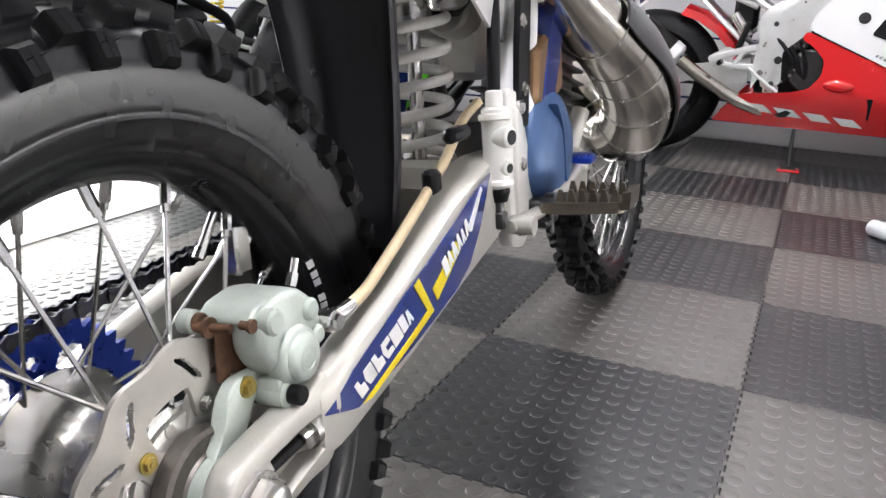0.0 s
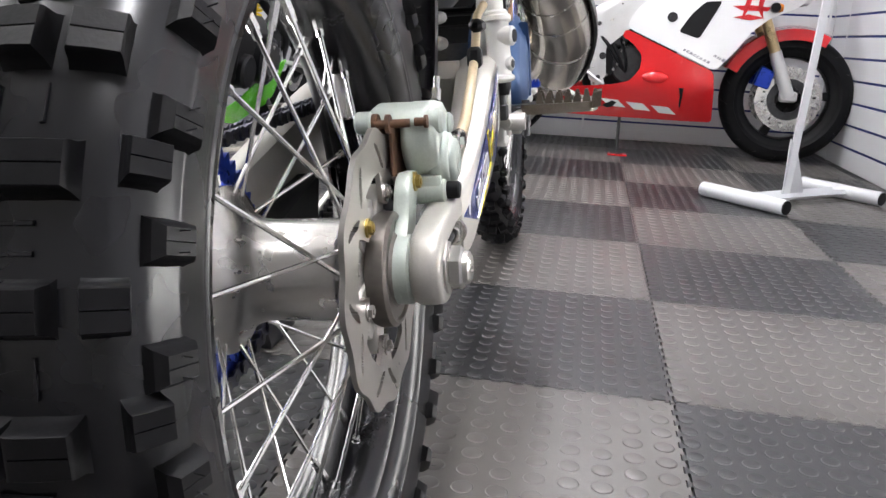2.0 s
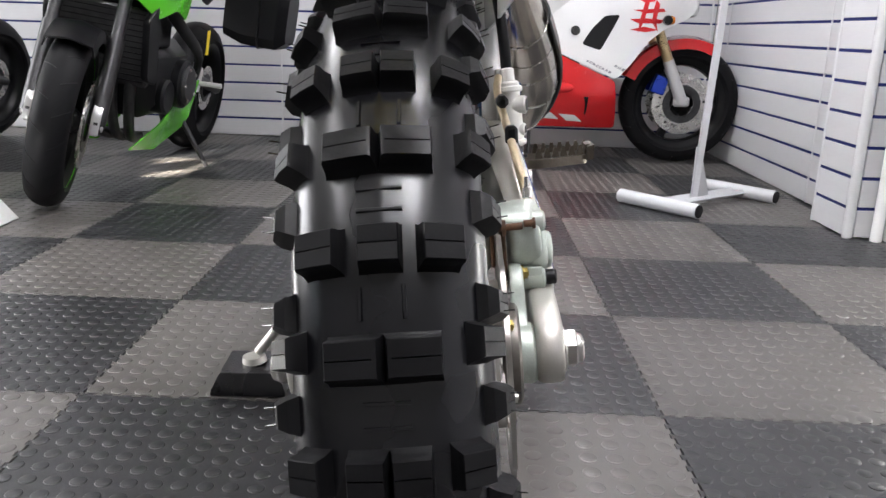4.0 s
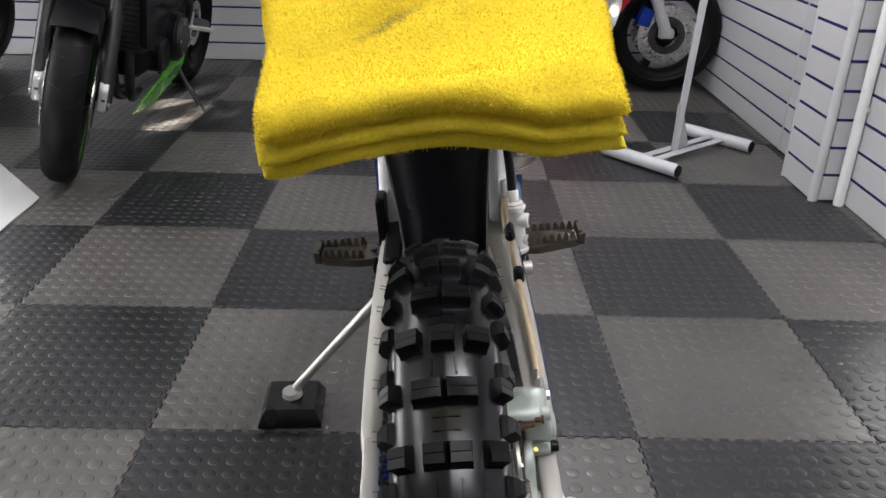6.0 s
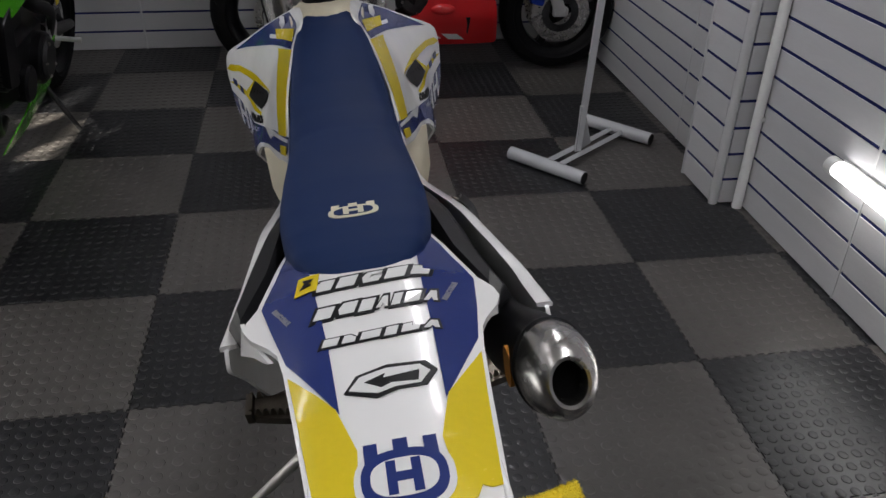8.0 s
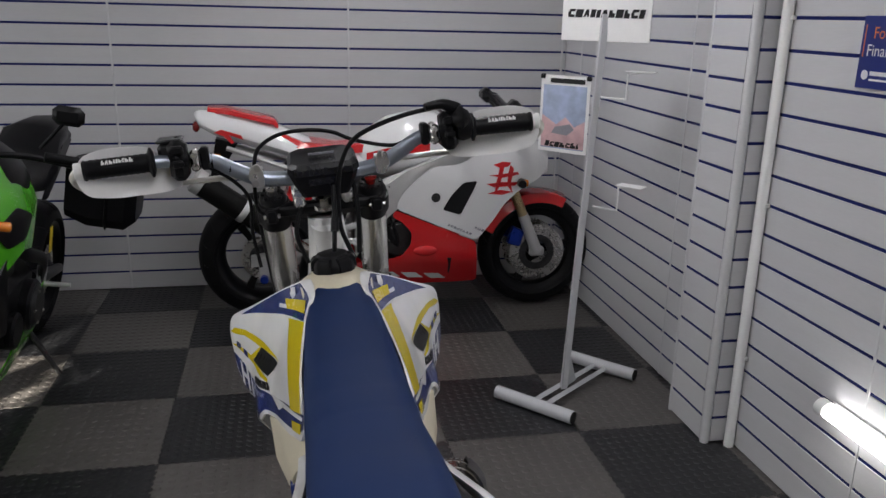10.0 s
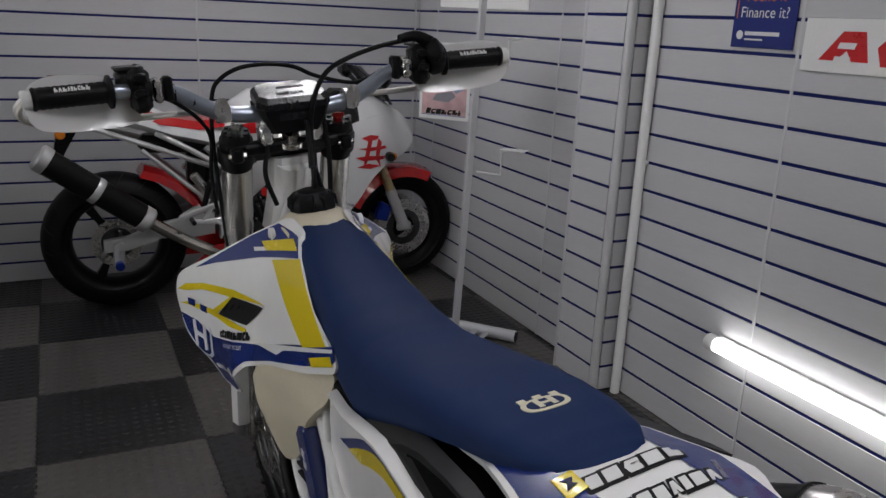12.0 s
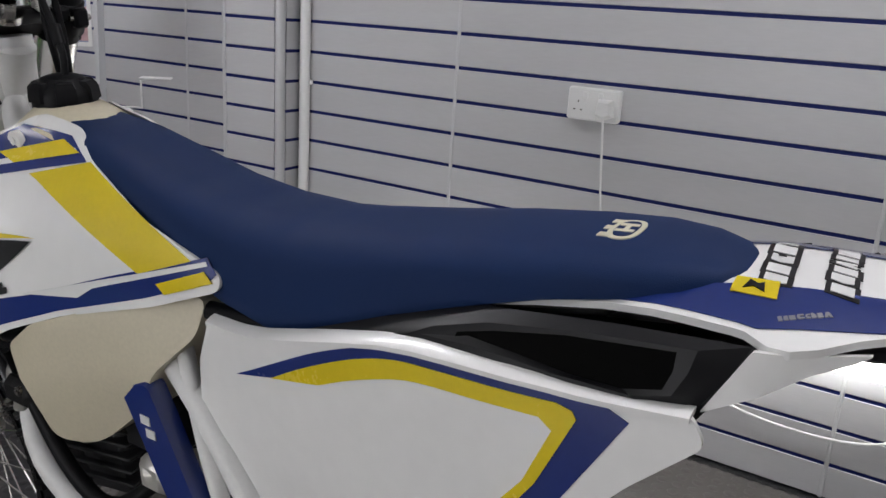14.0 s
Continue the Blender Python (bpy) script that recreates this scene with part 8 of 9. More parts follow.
    hg_ = part("foot_hanger", g_join(tube([(s * 0.178, 0.44, 0.50), (s * 0.182, 0.34, 0.47), (s * 0.182, 0.27, 0.44)], [0.016, 0.013, 0.016], 8, 3, flat=0.5), tube([(s * 0.178, 0.44, 0.42), (s * 0.182, 0.36, 0.42), (s * 0.182, 0.28, 0.43)], [0.016, 0.012, 0.014], 8, 3, flat=0.5), tube([(s * 0.18, 0.41, 0.50), (s * 0.182, 0.35, 0.41)], 0.010, 8, flat=0.5)), M_SILVER, sport, "silver foot-peg hanger")
    part("heel_guard", prism(round_poly([(0.25, 0.45), (0.33, 0.50), (0.38, 0.48), (0.34, 0.43), (0.28, 0.40)], 0.015), s * 0.176, s * 0.181, "x", 0.001), M_SILVER, hg_)
    part("foot_peg", cyl((s * 0.18, 0.31, 0.435), (s * 0.255, 0.31, 0.435), 0.011, 12), M_BLACKP, hg_)
    part("brake_lever", tube([(s * 0.19, 0.42, 0.42), (s * 0.20, 0.50, 0.36), (s * 0.20, 0.55, 0.33)], 0.007, 8, 4), M_SILVER, hg_)
    part("brake_pot", cyl((s * 0.165, 0.36, 0.46), (s * 0.165, 0.40, 0.60), 0.013, 12), M_BLACKP, hg_)
    part("subframe", tube([(s * 0.11, 0.42, 0.66), (s * 0.10, 0.15, 0.76), (s * 0.07, -0.15, 0.86)], 0.012, 8), M_SILVER, sport)
    part("seat_strut", tube([(s * 0.13, 0.40, 0.50), (s * 0.10, 0.12, 0.74)], 0.010, 8), M_SILVER, sport)
for s in (1, -1):
    part("frame_spar", rounded([(0.435, 0.610), (0.47, 0.665), (0.60, 0.735), (0.72, 0.775), (0.72, 0.715), (0.625, 0.650), (0.560, 0.575), (0.545, 0.48), (0.556, 0.365), (0.51, 0.330), (0.475, 0.350), (0.478, 0.45), (0.445, 0.54)], s * 0.160, s * 0.186, 0.014, s * 0.005), M_SILVER, sport, "broad silver frame spar", soft=45)
    for y, z, r in ((0.533, 0.457, 0.016), (0.520, 0.360, 0.011), (0.505, 0.600, 0.010), (0.60, 0.690, 0.008)):
        part("spar_bolt", g_join(cyl((s * 0.184, y, z), (s * 0.190, y, z), r, 20, 0.001), cyl((s * 0.188, y, z), (s * 0.1925, y, z), r * 0.55, 6)), M_DARKMET, sport)
    part("sub_stay", tube([(s * 0.15, 0.47, 0.655), (s * 0.13, 0.32, 0.745), (s * 0.10, 0.18, 0.815)], 0.0125, 10, 3), M_SILVER, sport)
    part("shock_pot", cyl((s * 0.13, 0.40, 0.54), (s * 0.13, 0.33, 0.63), 0.022, 16, 0.003), M_STEEL, sport)
engine_r = part("engine", g_join(box(0.30, 0.42, 0.30, (0, 0.66, 0.42), 0.05), box(0.26, 0.20, 0.22, (0, 0.74, 0.60), 0.04)), M_MATTE, sport, "black cast engine")
for s in (1, -1):
    for y, z, r, mt in ((0.545, 0.43, 0.070, M_MATTE), (0.66, 0.42, 0.088, M_DARKMET), (0.60, 0.545, 0.045, M_DARKMET), (0.735, 0.36, 0.05, M_MATTE), (0.52, 0.335, 0.03, M_SILVER)):
        cv = part("engine_cover", cyl((s * 0.15, y, z), (s * 0.182, y, z), r, 28, 0.008), mt, engine_r)
        for k in range(5):
            a = 2 * math.pi * k / 5 + y * 9
            part("cover_bolt", bolt((s * 0.182, y + (r - 0.012) * math.cos(a), z + (r - 0.012) * math.sin(a)), (s, 0, 0), 0.0045, 0.004), M_STEEL, cv)
part("hose", g_join(*[tube([(0.17, 0.50 + 0.05 * k, 0.56), (0.19, 0.56 + 0.04 * k, 0.50 - 0.03 * k), (0.17, 0.64, 0.38)], 0.009, 8, 4) for k in range(3)]), M_BLACKP, engine_r)
# black box added to stand in for the shade under the rear cowl
part("cowl_shade_body", box(0.13, 0.30, 0.08, (0, 0.26, 0.755), 0.03), M_MATTE, sport)
part("rear_hugger", loft([[(sx * 0.085, y + 0.012 * h, z + 0.022 * h) for sx, h in ((-1, -1.2), (-0.92, 0.2), (-0.5, 0.9), (0, 1.0), (0.5, 0.9), (0.92, 0.2), (1, -1.2))] for y, z in ((0.12, 0.640), (0.20, 0.615), (0.28, 0.565), (0.34, 0.505), (0.37, 0.455))]), M_RED, sport, "red rear hugger", soft=50)
part("battery_box", box(0.10, 0.10, 0.16, (0, 0.37, 0.64), 0.02), M_MATTE, sport)
# tail, seat, tank, nose
TL = [(-0.29, 1.018, 0.995, 0.030), (-0.27, 1.030, 0.955, 0.062), (-0.20, 1.028, 0.915, 0.085), (-0.05, 1.000, 0.870, 0.11), (0.10, 0.955, 0.83, 0.125), (0.25, 0.89, 0.785, 0.13), (0.42, 0.845, 0.75, 0.125), (0.50, 0.83, 0.74, 0.11)]
part("tail_fairing", loft([[(w * a, y, lo_ + (hi - lo_) * b) for a, b in ((-0.6, 0), (-1, 0.25), (-0.96, 0.6), (-0.6, 0.95), (0, 1.0), (0.6, 0.95), (0.96, 0.6), (1, 0.25), (0.6, 0))] for y, hi, lo_, w in TL]), M_WBODY, sport, "white tail fairing with a red top", soft=50)
part("pillion_seat", loft([[(w * a, y, z + 0.02 * b) for a, b in ((-1, -0.6), (-0.9, 0.4), (0, 1), (0.9, 0.4), (1, -0.6))] for y, z, w in ((-0.23, 1.030, 0.04), (-0.15, 1.030, 0.07), (0.0, 0.998, 0.085), (0.07, 0.980, 0.085), (0.09, 0.955, 0.07))]), M_RED, sport, "red pillion pad")
part("rider_seat", loft([[(w * a, y, z + 0.03 * b) for a, b in ((-1, -1), (-0.9, 0.2), (0, 0.6), (0.9, 0.2), (1, -1))] for y, z, w in ((0.10, 0.93, 0.11), (0.20, 0.885, 0.13), (0.36, 0.86, 0.12), (0.50, 0.87, 0.09))]), M_RED, sport, "red rider seat")
part("tail_light", box(0.11, 0.03, 0.05, (0, -0.285, 0.955), 0.012), mat("dark_red_lens", (0.16, 0.01, 0.01), 0.2, coat=0.5), sport)
pl_ = part("plate_bracket", prism([(-0.20, 0.90), (-0.10, 0.88), (-0.20, 0.70), (-0.235, 0.70)], -0.05, 0.05, "x"), M_MATTE, sport)
for s in (1, -1):
    part("rear_indicator", g_join(cyl((s * 0.05, -0.19, 0.82), (s * 0.11, -0.20, 0.82), 0.010, 10), cyl((s * 0.10, -0.20, 0.82), (s * 0.15, -0.20, 0.82), 0.021, 14, 0.006)), M_AMBER, sport)
    part("tail_mark", skin([(0.10 - x * 0.9, z) for x, z in [(0.20, 0.925), (0.30, 0.950), (0.335, 0.935), (0.29, 0.92), (0.25, 0.885), (0.235, 0.89), (0.26, 0.925), (0.19, 0.905)]], (lambda sg: (lambda y, z: sg * float(np.interp(y, [-0.3, -0.05, 0.1], [0.075, 0.108, 0.124]))))(s), 0.03, 0.002 * s, 0.003 * s, "x"), M_REDDEC, sport, "red tail mark")
part("fuel_tank", loft([[(w * math.sin(a), y, z0 + (z1 - z0) * (0.5 + 0.5 * math.cos(a))) for a in (2 * math.pi * k / 20 for k in range(20))] for y, z0, z1, w in ((0.44, 0.74, 0.86, 0.06), (0.50, 0.72, 0.93, 0.11), (0.60, 0.70, 1.00, 0.145), (0.72, 0.70, 1.03, 0.16), (0.84, 0.72, 1.025, 0.155), (0.93, 0.76, 0.98, 0.12), (0.97, 0.80, 0.93, 0.06))]), M_WBODY, sport, "white fuel tank", soft=60)
part("tank_flash", loft([[(w * math.sin(a) * 1.015, y, z0 + (z1 - z0) * (0.5 + 0.5 * math.cos(a) * 1.01)) for a in (1.45 + 0.06 * k for k in range(7))] + [(w * math.sin(a) * 0.98, y, z0 + (z1 - z0) * (0.5 + 0.5 * math.cos(a) * 0.98)) for a in (1.45 + 0.06 * (6 - k) for k in range(7))] for y, z0, z1, w in ((0.50, 0.72, 0.93, 0.11), (0.60, 0.70, 1.00, 0.145), (0.72, 0.70, 1.03, 0.16), (0.80, 0.72, 1.025, 0.157))]), M_RED, sport)
nose = part("nose_cowl", loft([[(w * a, y, z0 + (z1 - z0) * b) for a, b in ((-1, 0), (-0.98, 0.5), (-0.7, 0.9), (0, 1), (0.7, 0.9), (0.98, 0.5), (1, 0), (0.4, -0.1), (-0.4, -0.1))] for y, z0, z1, w in ((1.10, 0.78, 0.99, 0.18), (1.22, 0.74, 0.98, 0.17), (1.34, 0.72, 0.92, 0.14), (1.42, 0.73, 0.85, 0.09), (1.44, 0.76, 0.80, 0.04))]), M_WBODY, sport, "white nose cowl", soft=50)
part("cockpit_lining", loft([[(w * a, y, z0 + (z1 - z0) * b) for a, b in ((-1, 0), (-0.98, 0.5), (-0.7, 0.9), (0, 1), (0.7, 0.9), (0.98, 0.5), (1, 0), (0.4, -0.1), (-0.4, -0.1))] for y, z0, z1, w in ((1.085, 0.79, 0.985, 0.172), (1.102, 0.785, 0.988, 0.176))]), M_MATTE, nose, "black cockpit lining", soft=30)
part("windscreen", loft([[(w * math.sin(a), y + 0.05 * math.cos(a), z) for a in np.linspace(-1.4, 1.4, 11).tolist()] + [(w * 0.97 * math.sin(a), y - 0.004 + 0.05 * math.cos(a), z) for a in np.linspace(1.4, -1.4, 11).tolist()] for y, z, w in ((1.26, 0.945, 0.155), (1.19, 1.035, 0.130), (1.11, 1.115, 0.085))]), M_SCREEN, nose, "smoked windscreen")
part("cockpit", g_join(box(0.22, 0.10, 0.07, (0, 1.06, 0.965), 0.02), tube([(-0.30, 0.93, 0.90), (-0.12, 1.03, 0.925), (0.12, 1.03, 0.925), (0.30, 0.93, 0.90)], 0.012, 10)), M_BLACKP, sport)
part("front_fender", loft([[Vector((0, LW, 0.30)) + Vector((x, (0.318 + h) * math.cos(a), (0.318 + h) * math.sin(a))) for x, h in ((-0.082, -0.05), (-0.075, 0.0), (0, 0.014), (0.075, 0.0), (0.082, -0.05), (0.076, -0.05), (0.07, -0.006), (0, 0.008), (-0.07, -0.006), (-0.076, -0.05))] for a in (1.10 + 0.108 * k for k in range(16))]), M_RED, sport, "red front fender", soft=50)
ex0, ex1 = Vector((0.195, 0.13, 0.44)), Vector((0.215, -0.29, 0.745))
can = part("silencer", tube([ex0, ex0 + (ex1 - ex0) * 0.08, ex0 + (ex1 - ex0) * 0.1, ex1 - (ex1 - ex0) * 0.1, ex1 - (ex1 - ex0) * 0.09, ex1], [0.04, 0.055, 0.056, 0.056, 0.057, 0.045], 28), M_CFIBRE, sport, "carbon-bodied silencer")
for f0, f1, r in ((-0.01, 0.10, 0.050), (0.90, 1.01, 0.050), (0.46, 0.53, 0.0585)):
    part("silencer_band", tube([ex0 + (ex1 - ex0) * f0, ex0 + (ex1 - ex0) * (f0 + 0.02), ex0 + (ex1 - ex0) * (f1 - 0.02), ex0 + (ex1 - ex0) * f1], [r * 0.94, r + 0.008 * (r < 0.055), r + 0.008 * (r < 0.055), r * 0.94], 28), M_SILVER, can)
part("exhaust_pipe", tube([(0.19, 0.14, 0.43), (0.185, 0.28, 0.34), (0.17, 0.42, 0.27), (0.10, 0.60, 0.22), (0.0, 0.80, 0.22)], 0.028, 18, 6), M_PIPE, sport, "steel link pipe")
part("centre_stand", g_join(tube([(0.12, U(0.485), 0.20), (0.155, U(0.485), 0.02)], 0.008, 10), box(0.05, 0.06, 0.010, (0.155, U(0.485), 0.008), 0.003)), M_DARKMET, sport)
part("stand_foot", box(0.07, 0.09, 0.008, (0.160, U(0.490), 0.004), 0.003), M_RED, sport, "red stand pad")
part("paddock_spool", cyl((0.13, 0.0, 0.23), (0.165, 0.0, 0.23), 0.020, 18, 0.003), M_BLUEANO, sport, "blue paddock spool")
part("axle_nut", g_join(cyl((0.12, 0, 0.315), (0.145, 0, 0.315), 0.024, 6), cyl((0.12, 0.01, 0.28), (0.14, 0.01, 0.28), 0.012, 12), box(0.012, 0.05, 0.12, (0.128, 0.0, 0.28), 0.006)), M_SILVER, sport)


# naked green bikes
def naked(label, m, steer=0.0):
    b = thing("naked_bike", label, "motorcycle", "road bikes by the window", m)
    road_wheel("rear_wheel", b, (0, 0, 0.315), 0.315, 0.088, 0.218, M_MATTE, 0.05, ((-0.06, 0.11),), 5, label="black rear wheel with a green rim stripe")
    LWB = 1.41
    head = Vector((0, LWB - 0.30, 0.95))
    FM = Matrix.Translation(head) @ Matrix.Rotation(steer, 4, Vector((0, -0.37, 0.93))) @ Matrix.Translation(-head)
    fw = road_wheel("front_wheel", b, (0, 0, 0), 0.300, 0.060, 0.218, M_MATTE, 0.04, ((0.075, 0.15), (-0.075, 0.15)), 5, label="black front wheel with a green rim stripe")
    fw.matrix_basis = FM @ Matrix.Translation((0, LWB, 0.300))
    for s in (-1, 1):
        part("rim_stripe", lathe([(0.2225, s * 0.0515), (0.2255, s * 0.052), (0.2255, s * 0.053), (0.2225, s * 0.053)], 64, "x", loop=True), M_GREEN, fw, "thin lime green rim stripe")
    for s in (-1, 1):
        fa = Vector((s * 0.105, LWB - 0.005, 0.30))
        fb = Vector((s * 0.105, LWB - 0.26, 0.95))
        fk = part("fork_leg", g_join(tube([fa, fa + (fb - fa) * 0.45], [0.030, 0.027], 16), box(0.036, 0.06, 0.06, fa, 0.012)), M_DARKMET, b, "dark fork leg", m=FM)
        part("fork_tube", tube([fa + (fb - fa) * 0.42, fb], 0.021, 16), M_DARKMET, fk)
        part("front_caliper", prism(round_poly([(LWB - 0.18, 0.36), (LWB - 0.10, 0.33), (LWB - 0.07, 0.43), (LWB - 0.14, 0.46)], 0.012), s * 0.068, s * 0.112, "x", 0.006), M_SILVER, fk)
        part("fork_foot", g_join(prism(round_poly([(LWB - 0.05, 0.27), (LWB + 0.03, 0.27), (LWB + 0.02, 0.35), (LWB - 0.06, 0.42), (LWB - 0.09, 0.40)], 0.012), s * 0.088, s * 0.118, "x", 0.005), cyl((s * 0.118, LWB, 0.30), (s * 0.128, LWB, 0.30), 0.016, 16, 0.002)), M_SILVER, fk, "bright cast fork foot")
        part("brake_line", tube([(s * 0.10, LWB - 0.14, 0.44), (s * 0.12, LWB - 0.17, 0.60), (s * 0.09, LWB - 0.24, 0.80)], 0.005, 8, 4), M_BLACKP, fk)
        part("indicator", cyl((s * 0.10, LWB - 0.10, 0.88), (s * 0.20, LWB - 0.12, 0.88), 0.016, 10, 0.004), M_AMBER, b, m=FM)
        # bodywork
        tw = (lambda sg: (lambda y, z: sg * (0.20 - 0.9 * max(0, z - 0.80) ** 1.4 - 0.25 * abs(y - 0.95) ** 1.5)))(s)
        part("tank_wing", skin(round_poly([(0.62, 0.78), (0.72, 0.95), (0.95, 1.00), (1.15, 0.93), (1.30, 0.84), (1.28, 0.74), (1.10, 0.66), (0.95, 0.70), (0.80, 0.66)], 0.03), tw, 0.03, 0.005 * s, 0.004 * s, "x"), M_GREEN, b, "lime green tank wing", soft=50)
        part("tank_wing", skin(round_poly([(0.85, 0.80), (1.0, 0.86), (1.20, 0.82), (1.10, 0.74), (0.95, 0.74)], 0.02), tw, 0.03, 0.003 * s, 0.008 * s, "x"), M_MATTE, b)
        part("belly_pan", skin(round_poly([(1.12, 0.17), (0.82, 0.13), (0.54, 0.20), (0.40, 0.40), (0.60, 0.35), (0.86, 0.25)], 0.02), (lambda sg: (lambda y, z: sg * (0.15 - 0.3 * max(0, 0.24 - z))))(s), 0.03, 0.005 * s, 0, "x"), M_GREEN, b, "lime green belly pan", soft=50)
        part("tail_side", skin(round_poly([(-0.20, 0.90), (-0.05, 0.93), (0.25, 0.82), (0.40, 0.74), (0.30, 0.72), (0.05, 0.80)], 0.02), (lambda sg: (lambda y, z: sg * (0.10 + 0.05 * y)))(s), 0.03, 0.005 * s, 0.004 * s, "x"), M_GREEN if s > 0 else M_MATTE, b, soft=50)
        mr = part("mirror", g_join(box(0.10, 0.035, 0.065, (s * 0.34, LWB - 0.36, 1.20), 0.018)), M_BLACKP, b)
        part("mirror_stem", tube([(s * 0.33, LWB - 0.36, 1.18), (s * 0.26, LWB - 0.36, 1.08)], 0.006, 8), M_BLACKP, mr)
        part("grip", cyl((s * 0.27, LWB - 0.38, 1.05), (s * 0.39, LWB - 0.42, 1.04), 0.017, 14), M_BLACKP, b)
        part("swing_arm", tube([(s * 0.11, -0.02, 0.315), (s * 0.12, 0.25, 0.37), (s * 0.10, 0.45, 0.42)], [0.022, 0.026, 0.03], 10), M_DARKMET, b)
        part("foot_peg", g_join(cyl((s * 0.14, 0.40, 0.38), (s * 0.25, 0.40, 0.385), 0.011, 10), prism(round_poly([(0.34, 0.44), (0.46, 0.48), (0.46, 0.34), (0.38, 0.34)], 0.02), s * 0.13, s * 0.145, "x")), M_SILVER, b)
    part("engine", g_join(box(0.30, 0.46, 0.30, (0, 0.78, 0.42), 0.06), box(0.26, 0.24, 0.22, (0, 0.86, 0.62), 0.04), cyl((-0.19, 0.70, 0.40), (0.19, 0.70, 0.40), 0.10, 28, 0.01), cyl((-0.18, 0.88, 0.36), (0.18, 0.88, 0.36), 0.07, 24, 0.01)), M_MATTE, b, "black engine", soft=40)
    rd = part("radiator", box(0.34, 0.04, 0.28, (0, 1.10, 0.55), 0.01), M_DARKMET, b)
    for k in range(13):
        part("fin", box(0.32, 0.006, 0.004, (0, 1.122, 0.43 + 0.02 * k)), M_BLACKP, rd)
    for x in (-0.11, -0.04, 0.04, 0.11):
        part("header_pipe", tube([(x, 0.98, 0.58), (x, 1.10, 0.46), (x * 0.8, 1.02, 0.22), (x * 0.4, 0.80, 0.17)], 0.020, 10, 5), M_DARKMET, b)
    for s in (-1, 1):
        part("frame_beam", tube([(s * 0.10, 1.08, 0.86), (s * 0.17, 0.85, 0.66), (s * 0.16, 0.50, 0.52), (s * 0.13, 0.42, 0.40)], [0.03, 0.028, 0.026, 0.03], 10, 4, flat=0.6), M_BLACKP, b)
        part("engine_cover", cyl((s * 0.16, 0.70, 0.40), (s * 0.205, 0.70, 0.40), 0.082, 28, 0.012), M_DARKMET, b)
        for k in range(5):
            a = 2 * math.pi * k / 5
            part("cover_bolt", bolt((s * 0.205, 0.70 + 0.066 * math.cos(a), 0.40 + 0.066 * math.sin(a)), (s, 0, 0), 0.005, 0.004), M_STEEL, b)
        part("radiator_cowl", prism(round_poly([(1.06, 0.42), (1.16, 0.44), (1.18, 0.66), (1.08, 0.72)], 0.02), s * 0.165, s * 0.19, "x", 0.005), M_MATTE, b)
    part("handlebar", tube([(-0.40, LWB - 0.42, 1.04), (-0.22, LWB - 0.36, 1.06), (0, LWB - 0.33, 1.04), (0.22, LWB - 0.36, 1.06), (0.40, LWB - 0.42, 1.04)], 0.011, 10, 5), M_BLACKP, b, m=FM)
    part("fuel_tank", loft([[(w * math.sin(a), y, z0 + (z1 - z0) * (0.5 + 0.5 * math.cos(a))) for a in (2 * math.pi * k / 16 for k in range(16))] for y, z0, z1, w in ((0.52, 0.74, 0.86, 0.07), (0.60, 0.72, 0.97, 0.13), (0.78, 0.72, 1.05, 0.165), (0.95, 0.74, 1.05, 0.16), (1.05, 0.80, 0.98, 0.10))]), M_MATTE, b, "black fuel tank", soft=60)
    part("headlight", loft([[(w * a, y, z0 + (z1 - z0) * bb) for a, bb in ((-0.4, 0), (-1, 0.45), (-0.7, 1), (0.7, 1), (1, 0.45), (0.4, 0))] for y, z0, z1, w in ((LWB - 0.24, 0.84, 1.08, 0.13), (LWB - 0.12, 0.83, 1.06, 0.12), (LWB - 0.06, 0.86, 1.00, 0.08))]), M_MATTE, b, "black angular headlight shell", soft=30, m=FM)
    for s in (-1, 1):
        part("lamp_lens", box(0.055, 0.02, 0.035, (s * 0.05, LWB - 0.062, 0.93), 0.01), M_CHROME, b, m=FM)
    part("front_fender", loft([[Matrix.Translation((0, LWB, 0.30)) @ Vector((x, (0.318 + h) * math.cos(a), (0.318 + h) * math.sin(a))) for x, h in ((-0.078, -0.04), (-0.07, 0.0), (0, 0.014), (0.07, 0.0), (0.078, -0.04), (0.072, -0.04), (0.065, -0.006), (0, 0.008), (-0.065, -0.006), (-0.072, -0.04))] for a in (1.05 + 0.12 * k for k in range(12))]), M_MATTE, b, soft=50, m=FM)
    part("rider_seat", loft([[(w * a, y, z + 0.04 * bb) for a, bb in ((-1, -1), (-0.95, 0.3), (-0.5, 0.9), (0, 1), (0.5, 0.9), (0.95, 0.3), (1, -1))] for y, z, w in ((-0.22, 0.955, 0.06), (-0.10, 0.965, 0.10), (0.12, 0.955, 0.12), (0.20, 0.87, 0.13), (0.40, 0.82, 0.13), (0.56, 0.84, 0.09))]), M_MATTE, b, "black stepped seat", soft=60)
    part("tail_unit", box(0.14, 0.16, 0.07, (0, -0.24, 0.90), 0.025), M_MATTE, b)
    part("silencer", tube([(0.16, 0.35, 0.28), (0.18, 0.10, 0.36), (0.19, -0.12, 0.46)], [0.035, 0.055, 0.05], 18, 4), M_DARKMET, b)
    part("shock_spring", tube([(0.05 + 0.03 * math.cos(k * 0.8), 0.36 + 0.03 * math.sin(k * 0.8), 0.45 + 0.003 * k) for k in range(60)], 0.006, 8), M_YTAG, b)
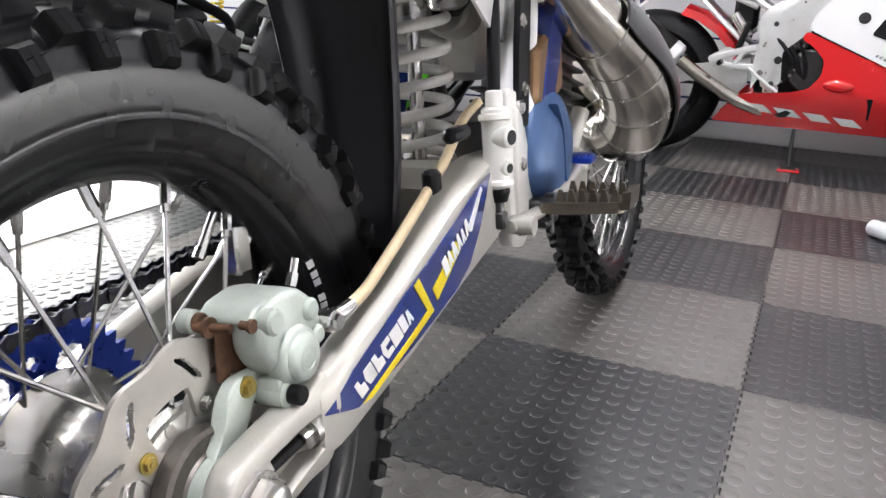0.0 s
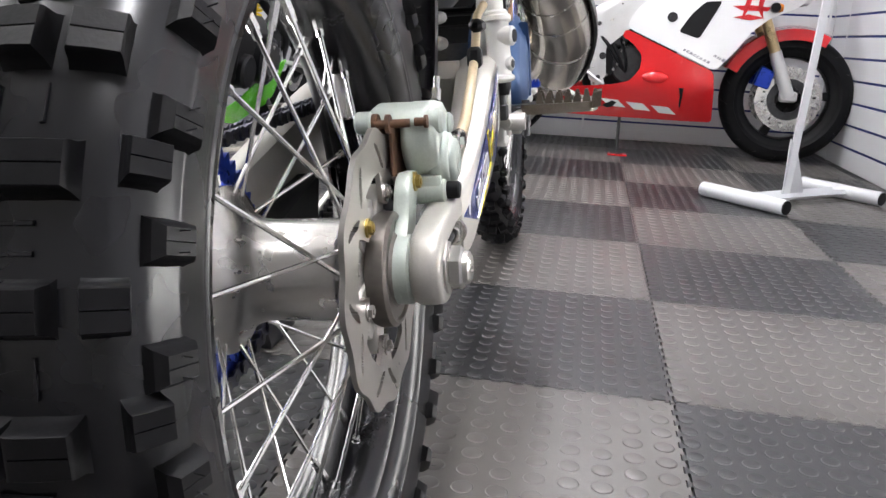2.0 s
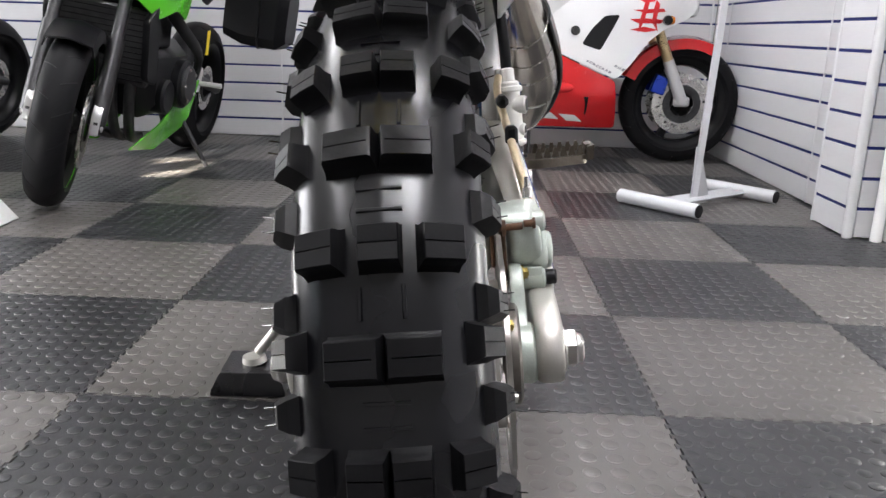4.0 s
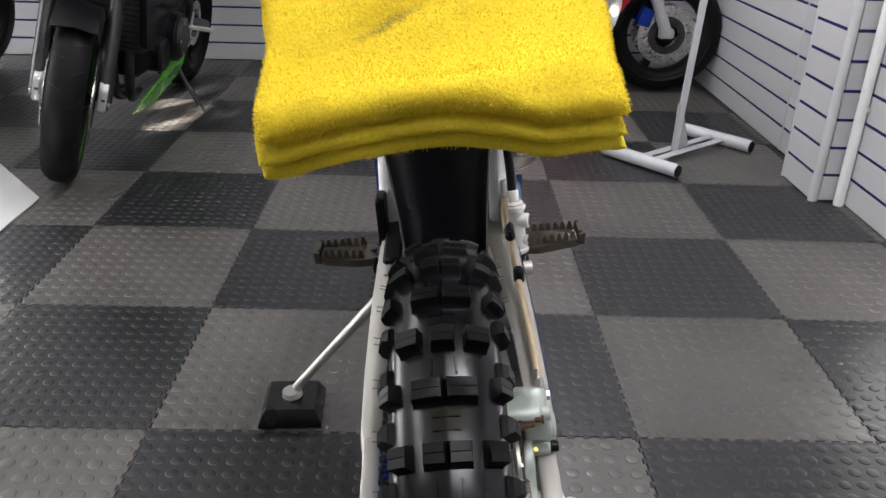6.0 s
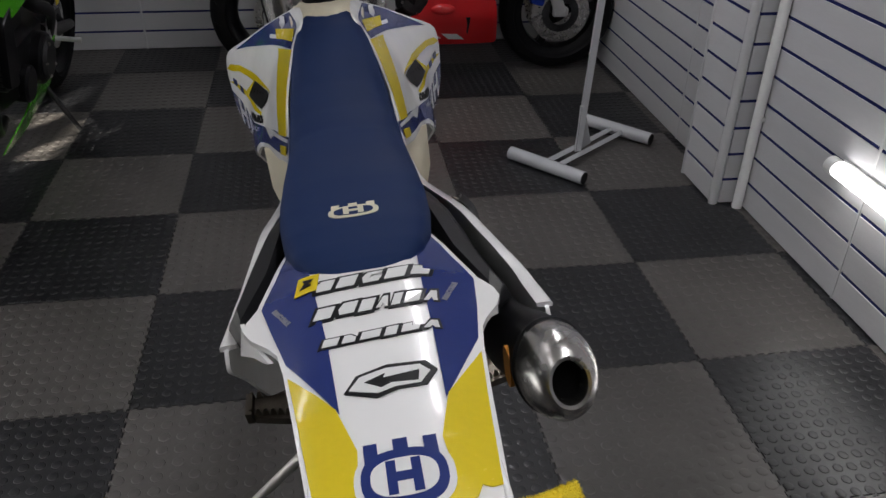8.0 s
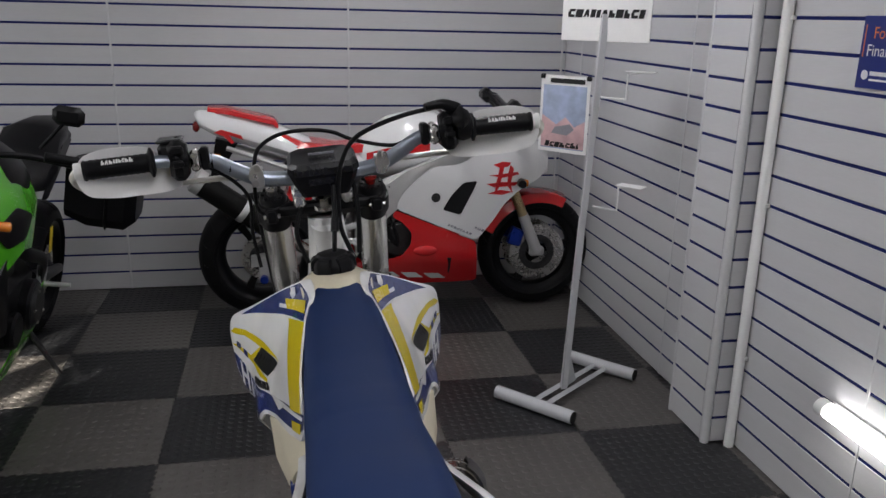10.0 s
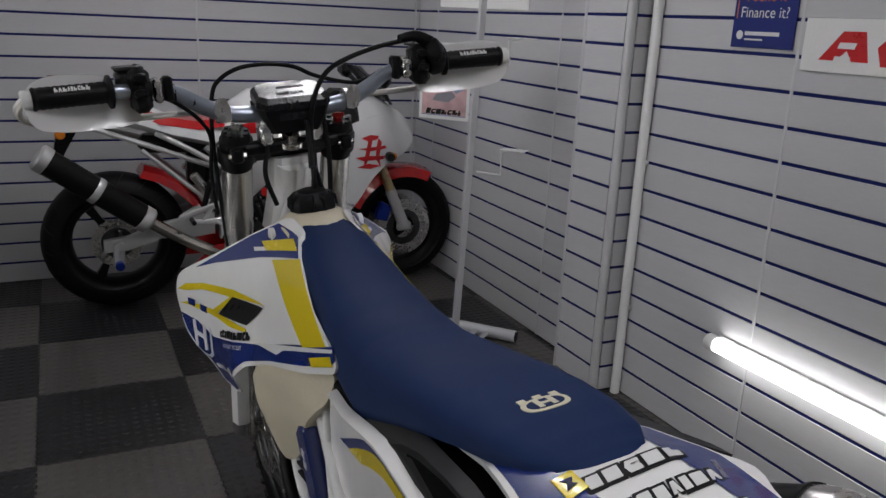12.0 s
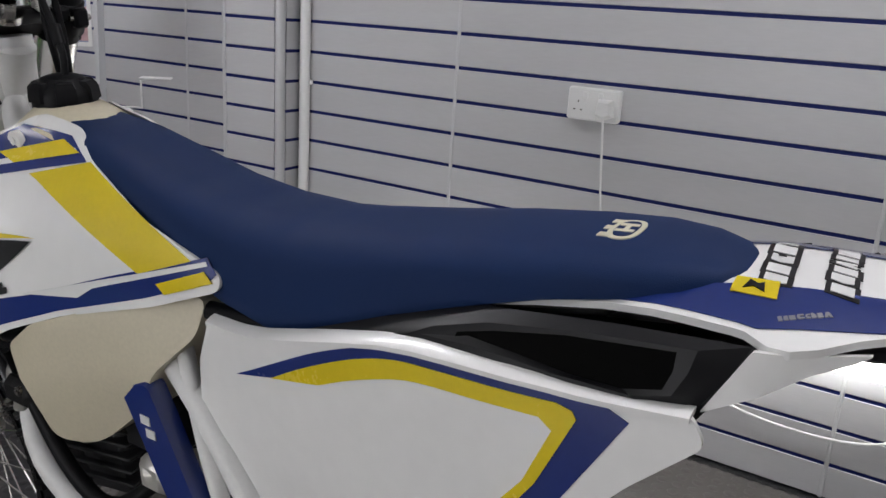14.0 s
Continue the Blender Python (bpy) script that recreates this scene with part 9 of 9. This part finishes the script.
    part("side_stand", g_join(tube([(-0.11, 0.55, 0.26), (-0.27, 0.53, 0.018)], [0.012, 0.010], 12), box(0.05, 0.07, 0.010, (-0.275, 0.53, 0.012), 0.003)), M_DARKMET, b)
    return b


def heading(front, rear, lean):
    f, r = Vector(front), Vector(rear)
    a = math.atan2((f - r).y, (f - r).x) - math.pi / 2
    return Matrix.Translation((r.x, r.y, 0.004)) @ Matrix.Rotation(a, 4, "Z") @ Matrix.Rotation(radians(lean), 4, "Y")


g1 = naked("lime green and black naked motorcycle on its side stand", heading((-1.25, 0.92), (-1.26, 2.33), -9), 0.30)
part("warning_tag", g_move(box(0.004, 0.035, 0.11, (0, 0, 0), 0.001), Matrix.Translation((-0.15, 0.34, 0.56))), M_YTAG, g1, "yellow tag")
pan = part("pannier", loft([[(x, y + sy * l, z + sz * h) for sy, sz in ((-1, -0.7), (-0.8, -1), (0.8, -1), (1, -0.7), (1, 0.8), (0.8, 1), (-0.8, 1), (-1, 0.8))] for x, y, z, l, h in ((-0.14, -0.03, 0.72, 0.13, 0.12), (-0.24, -0.03, 0.72, 0.165, 0.15), (-0.40, -0.02, 0.715, 0.16, 0.145), (-0.445, -0.02, 0.715, 0.12, 0.110))]), M_BLACKP, g1, "black hard pannier", soft=30)
part("pannier_seam", tube([(-0.320, -0.025 + 0.167 * a, 0.7175 + 0.153 * b_) for a, b_ in ((-1, -0.7), (-0.8, -1), (0.8, -1), (1, -0.7), (1, 0.8), (0.8, 1), (-0.8, 1), (-1, 0.8))], 0.005, 6, 0, True), M_MATTE, pan)
naked("second lime green and black naked motorcycle parked deeper in the showroom", heading((-2.55, 1.02), (-2.37, 2.41), -9), 0.1)

# ---- floor tiles ----
floor = tagged(part("floor", box(X1 - X0 + 0.3, Y1 - Y0 + 0.3, 0.1, ((X0 + X1) / 2, (Y0 + Y1) / 2, -0.0565)), M_BLACKP), "interlocking studded rubber floor tiles in a grey and black checker", "floor", kind="structure")


def tile_mesh(name, studs, material):
    n, S, TW = 15, 0.5, 0.0048
    p = S / n

    def side(out):
        pts = []
        for k in range(n):
            a = k * p
            if out:
                pts += [(a + p * 0.27, 0), (a + p * 0.20, TW), (a + p * 0.80, TW), (a + p * 0.73, 0)]
            else:
                pts += [(a + p * 0.245, 0), (a + p * 0.165, TW + 0.0016), (a + p * 0.835, TW + 0.0016), (a + p * 0.755, 0)]
        return pts
    e = 0.0011
    south = [(x, e + y) for x, y in side(False)]
    east = [(S - e + y, x) for x, y in side(True)]
    north = [(S - x, S - e + y) for x, y in side(True)]
    west = [(e + y, S - x) for x, y in side(False)]
    ring = [(e, e)] + south + [(S - e, e)] + east + [(S - e, S - e)] + north + [(e, S - e)] + west
    m = len(ring)
    V = [(x, y, 0.0) for x, y in ring] + [(x, y, -0.006) for x, y in ring]
    F = [tuple(range(m))] + [(i, i + m, (i + 1) % m + m, (i + 1) % m) for i in range(m)]
    q, seg = S / studs, 14
    for i in range(studs):
        for j in range(studs):
            cx, cy = (i + 0.5) * q, (j + 0.5) * q
            k = len(V)
            for r, z in ((q * 0.335, 0.0), (q * 0.322, 0.0009), (q * 0.295, 0.0012)):
                V += [(cx + r * math.cos(2 * math.pi * s / seg), cy + r * math.sin(2 * math.pi * s / seg), z) for s in range(seg)]
            for b in (0, seg):
                F += [(k + b + s, k + b + (s + 1) % seg, k + b + seg + (s + 1) % seg, k + b + seg + s) for s in range(seg)]
            F.append(tuple(range(k + 2 * seg, k + 3 * seg)))
    return mesh_of(name, (V, F), material, 50)


TILE_L, TILE_D = tile_mesh("tile", 12, M_TILE_L), tile_mesh("tile", 14, M_TILE_D)
for i in range(-9, 4):
    for j in range(-8, 6):
        ob = new("tile", TILE_D if (i + j) % 2 else TILE_L)
        ob.parent = floor
        ob.location = (i * 0.5, j * 0.5, 0.0)

# ---- slat boards ----
slat_run(wall_right, Y0, PY0 - 0.002, "x", X1, 1, [0.23 + 1.2 * k for k in range(-4, 3)])
slat_run(wall_right, PY1, Y1, "x", X1, 1, [0.23 + 1.2 * k for k in range(-4, 3)])
slat_run(wall_back, X0, X1, "y", Y1, 1, [0.312 + 1.195 * k for k in range(-4, 2)])
slat_run(wall_pillar, PY0 + 0.026, PY1 - 0.016, "x", PX, 1, [])
slat_run(wall_pillar, PX + 0.026, X1, "y", PY0, 1, [])
slat_run(wall_pillar, PX + 0.016, X1, "y", PY1, -1, [])
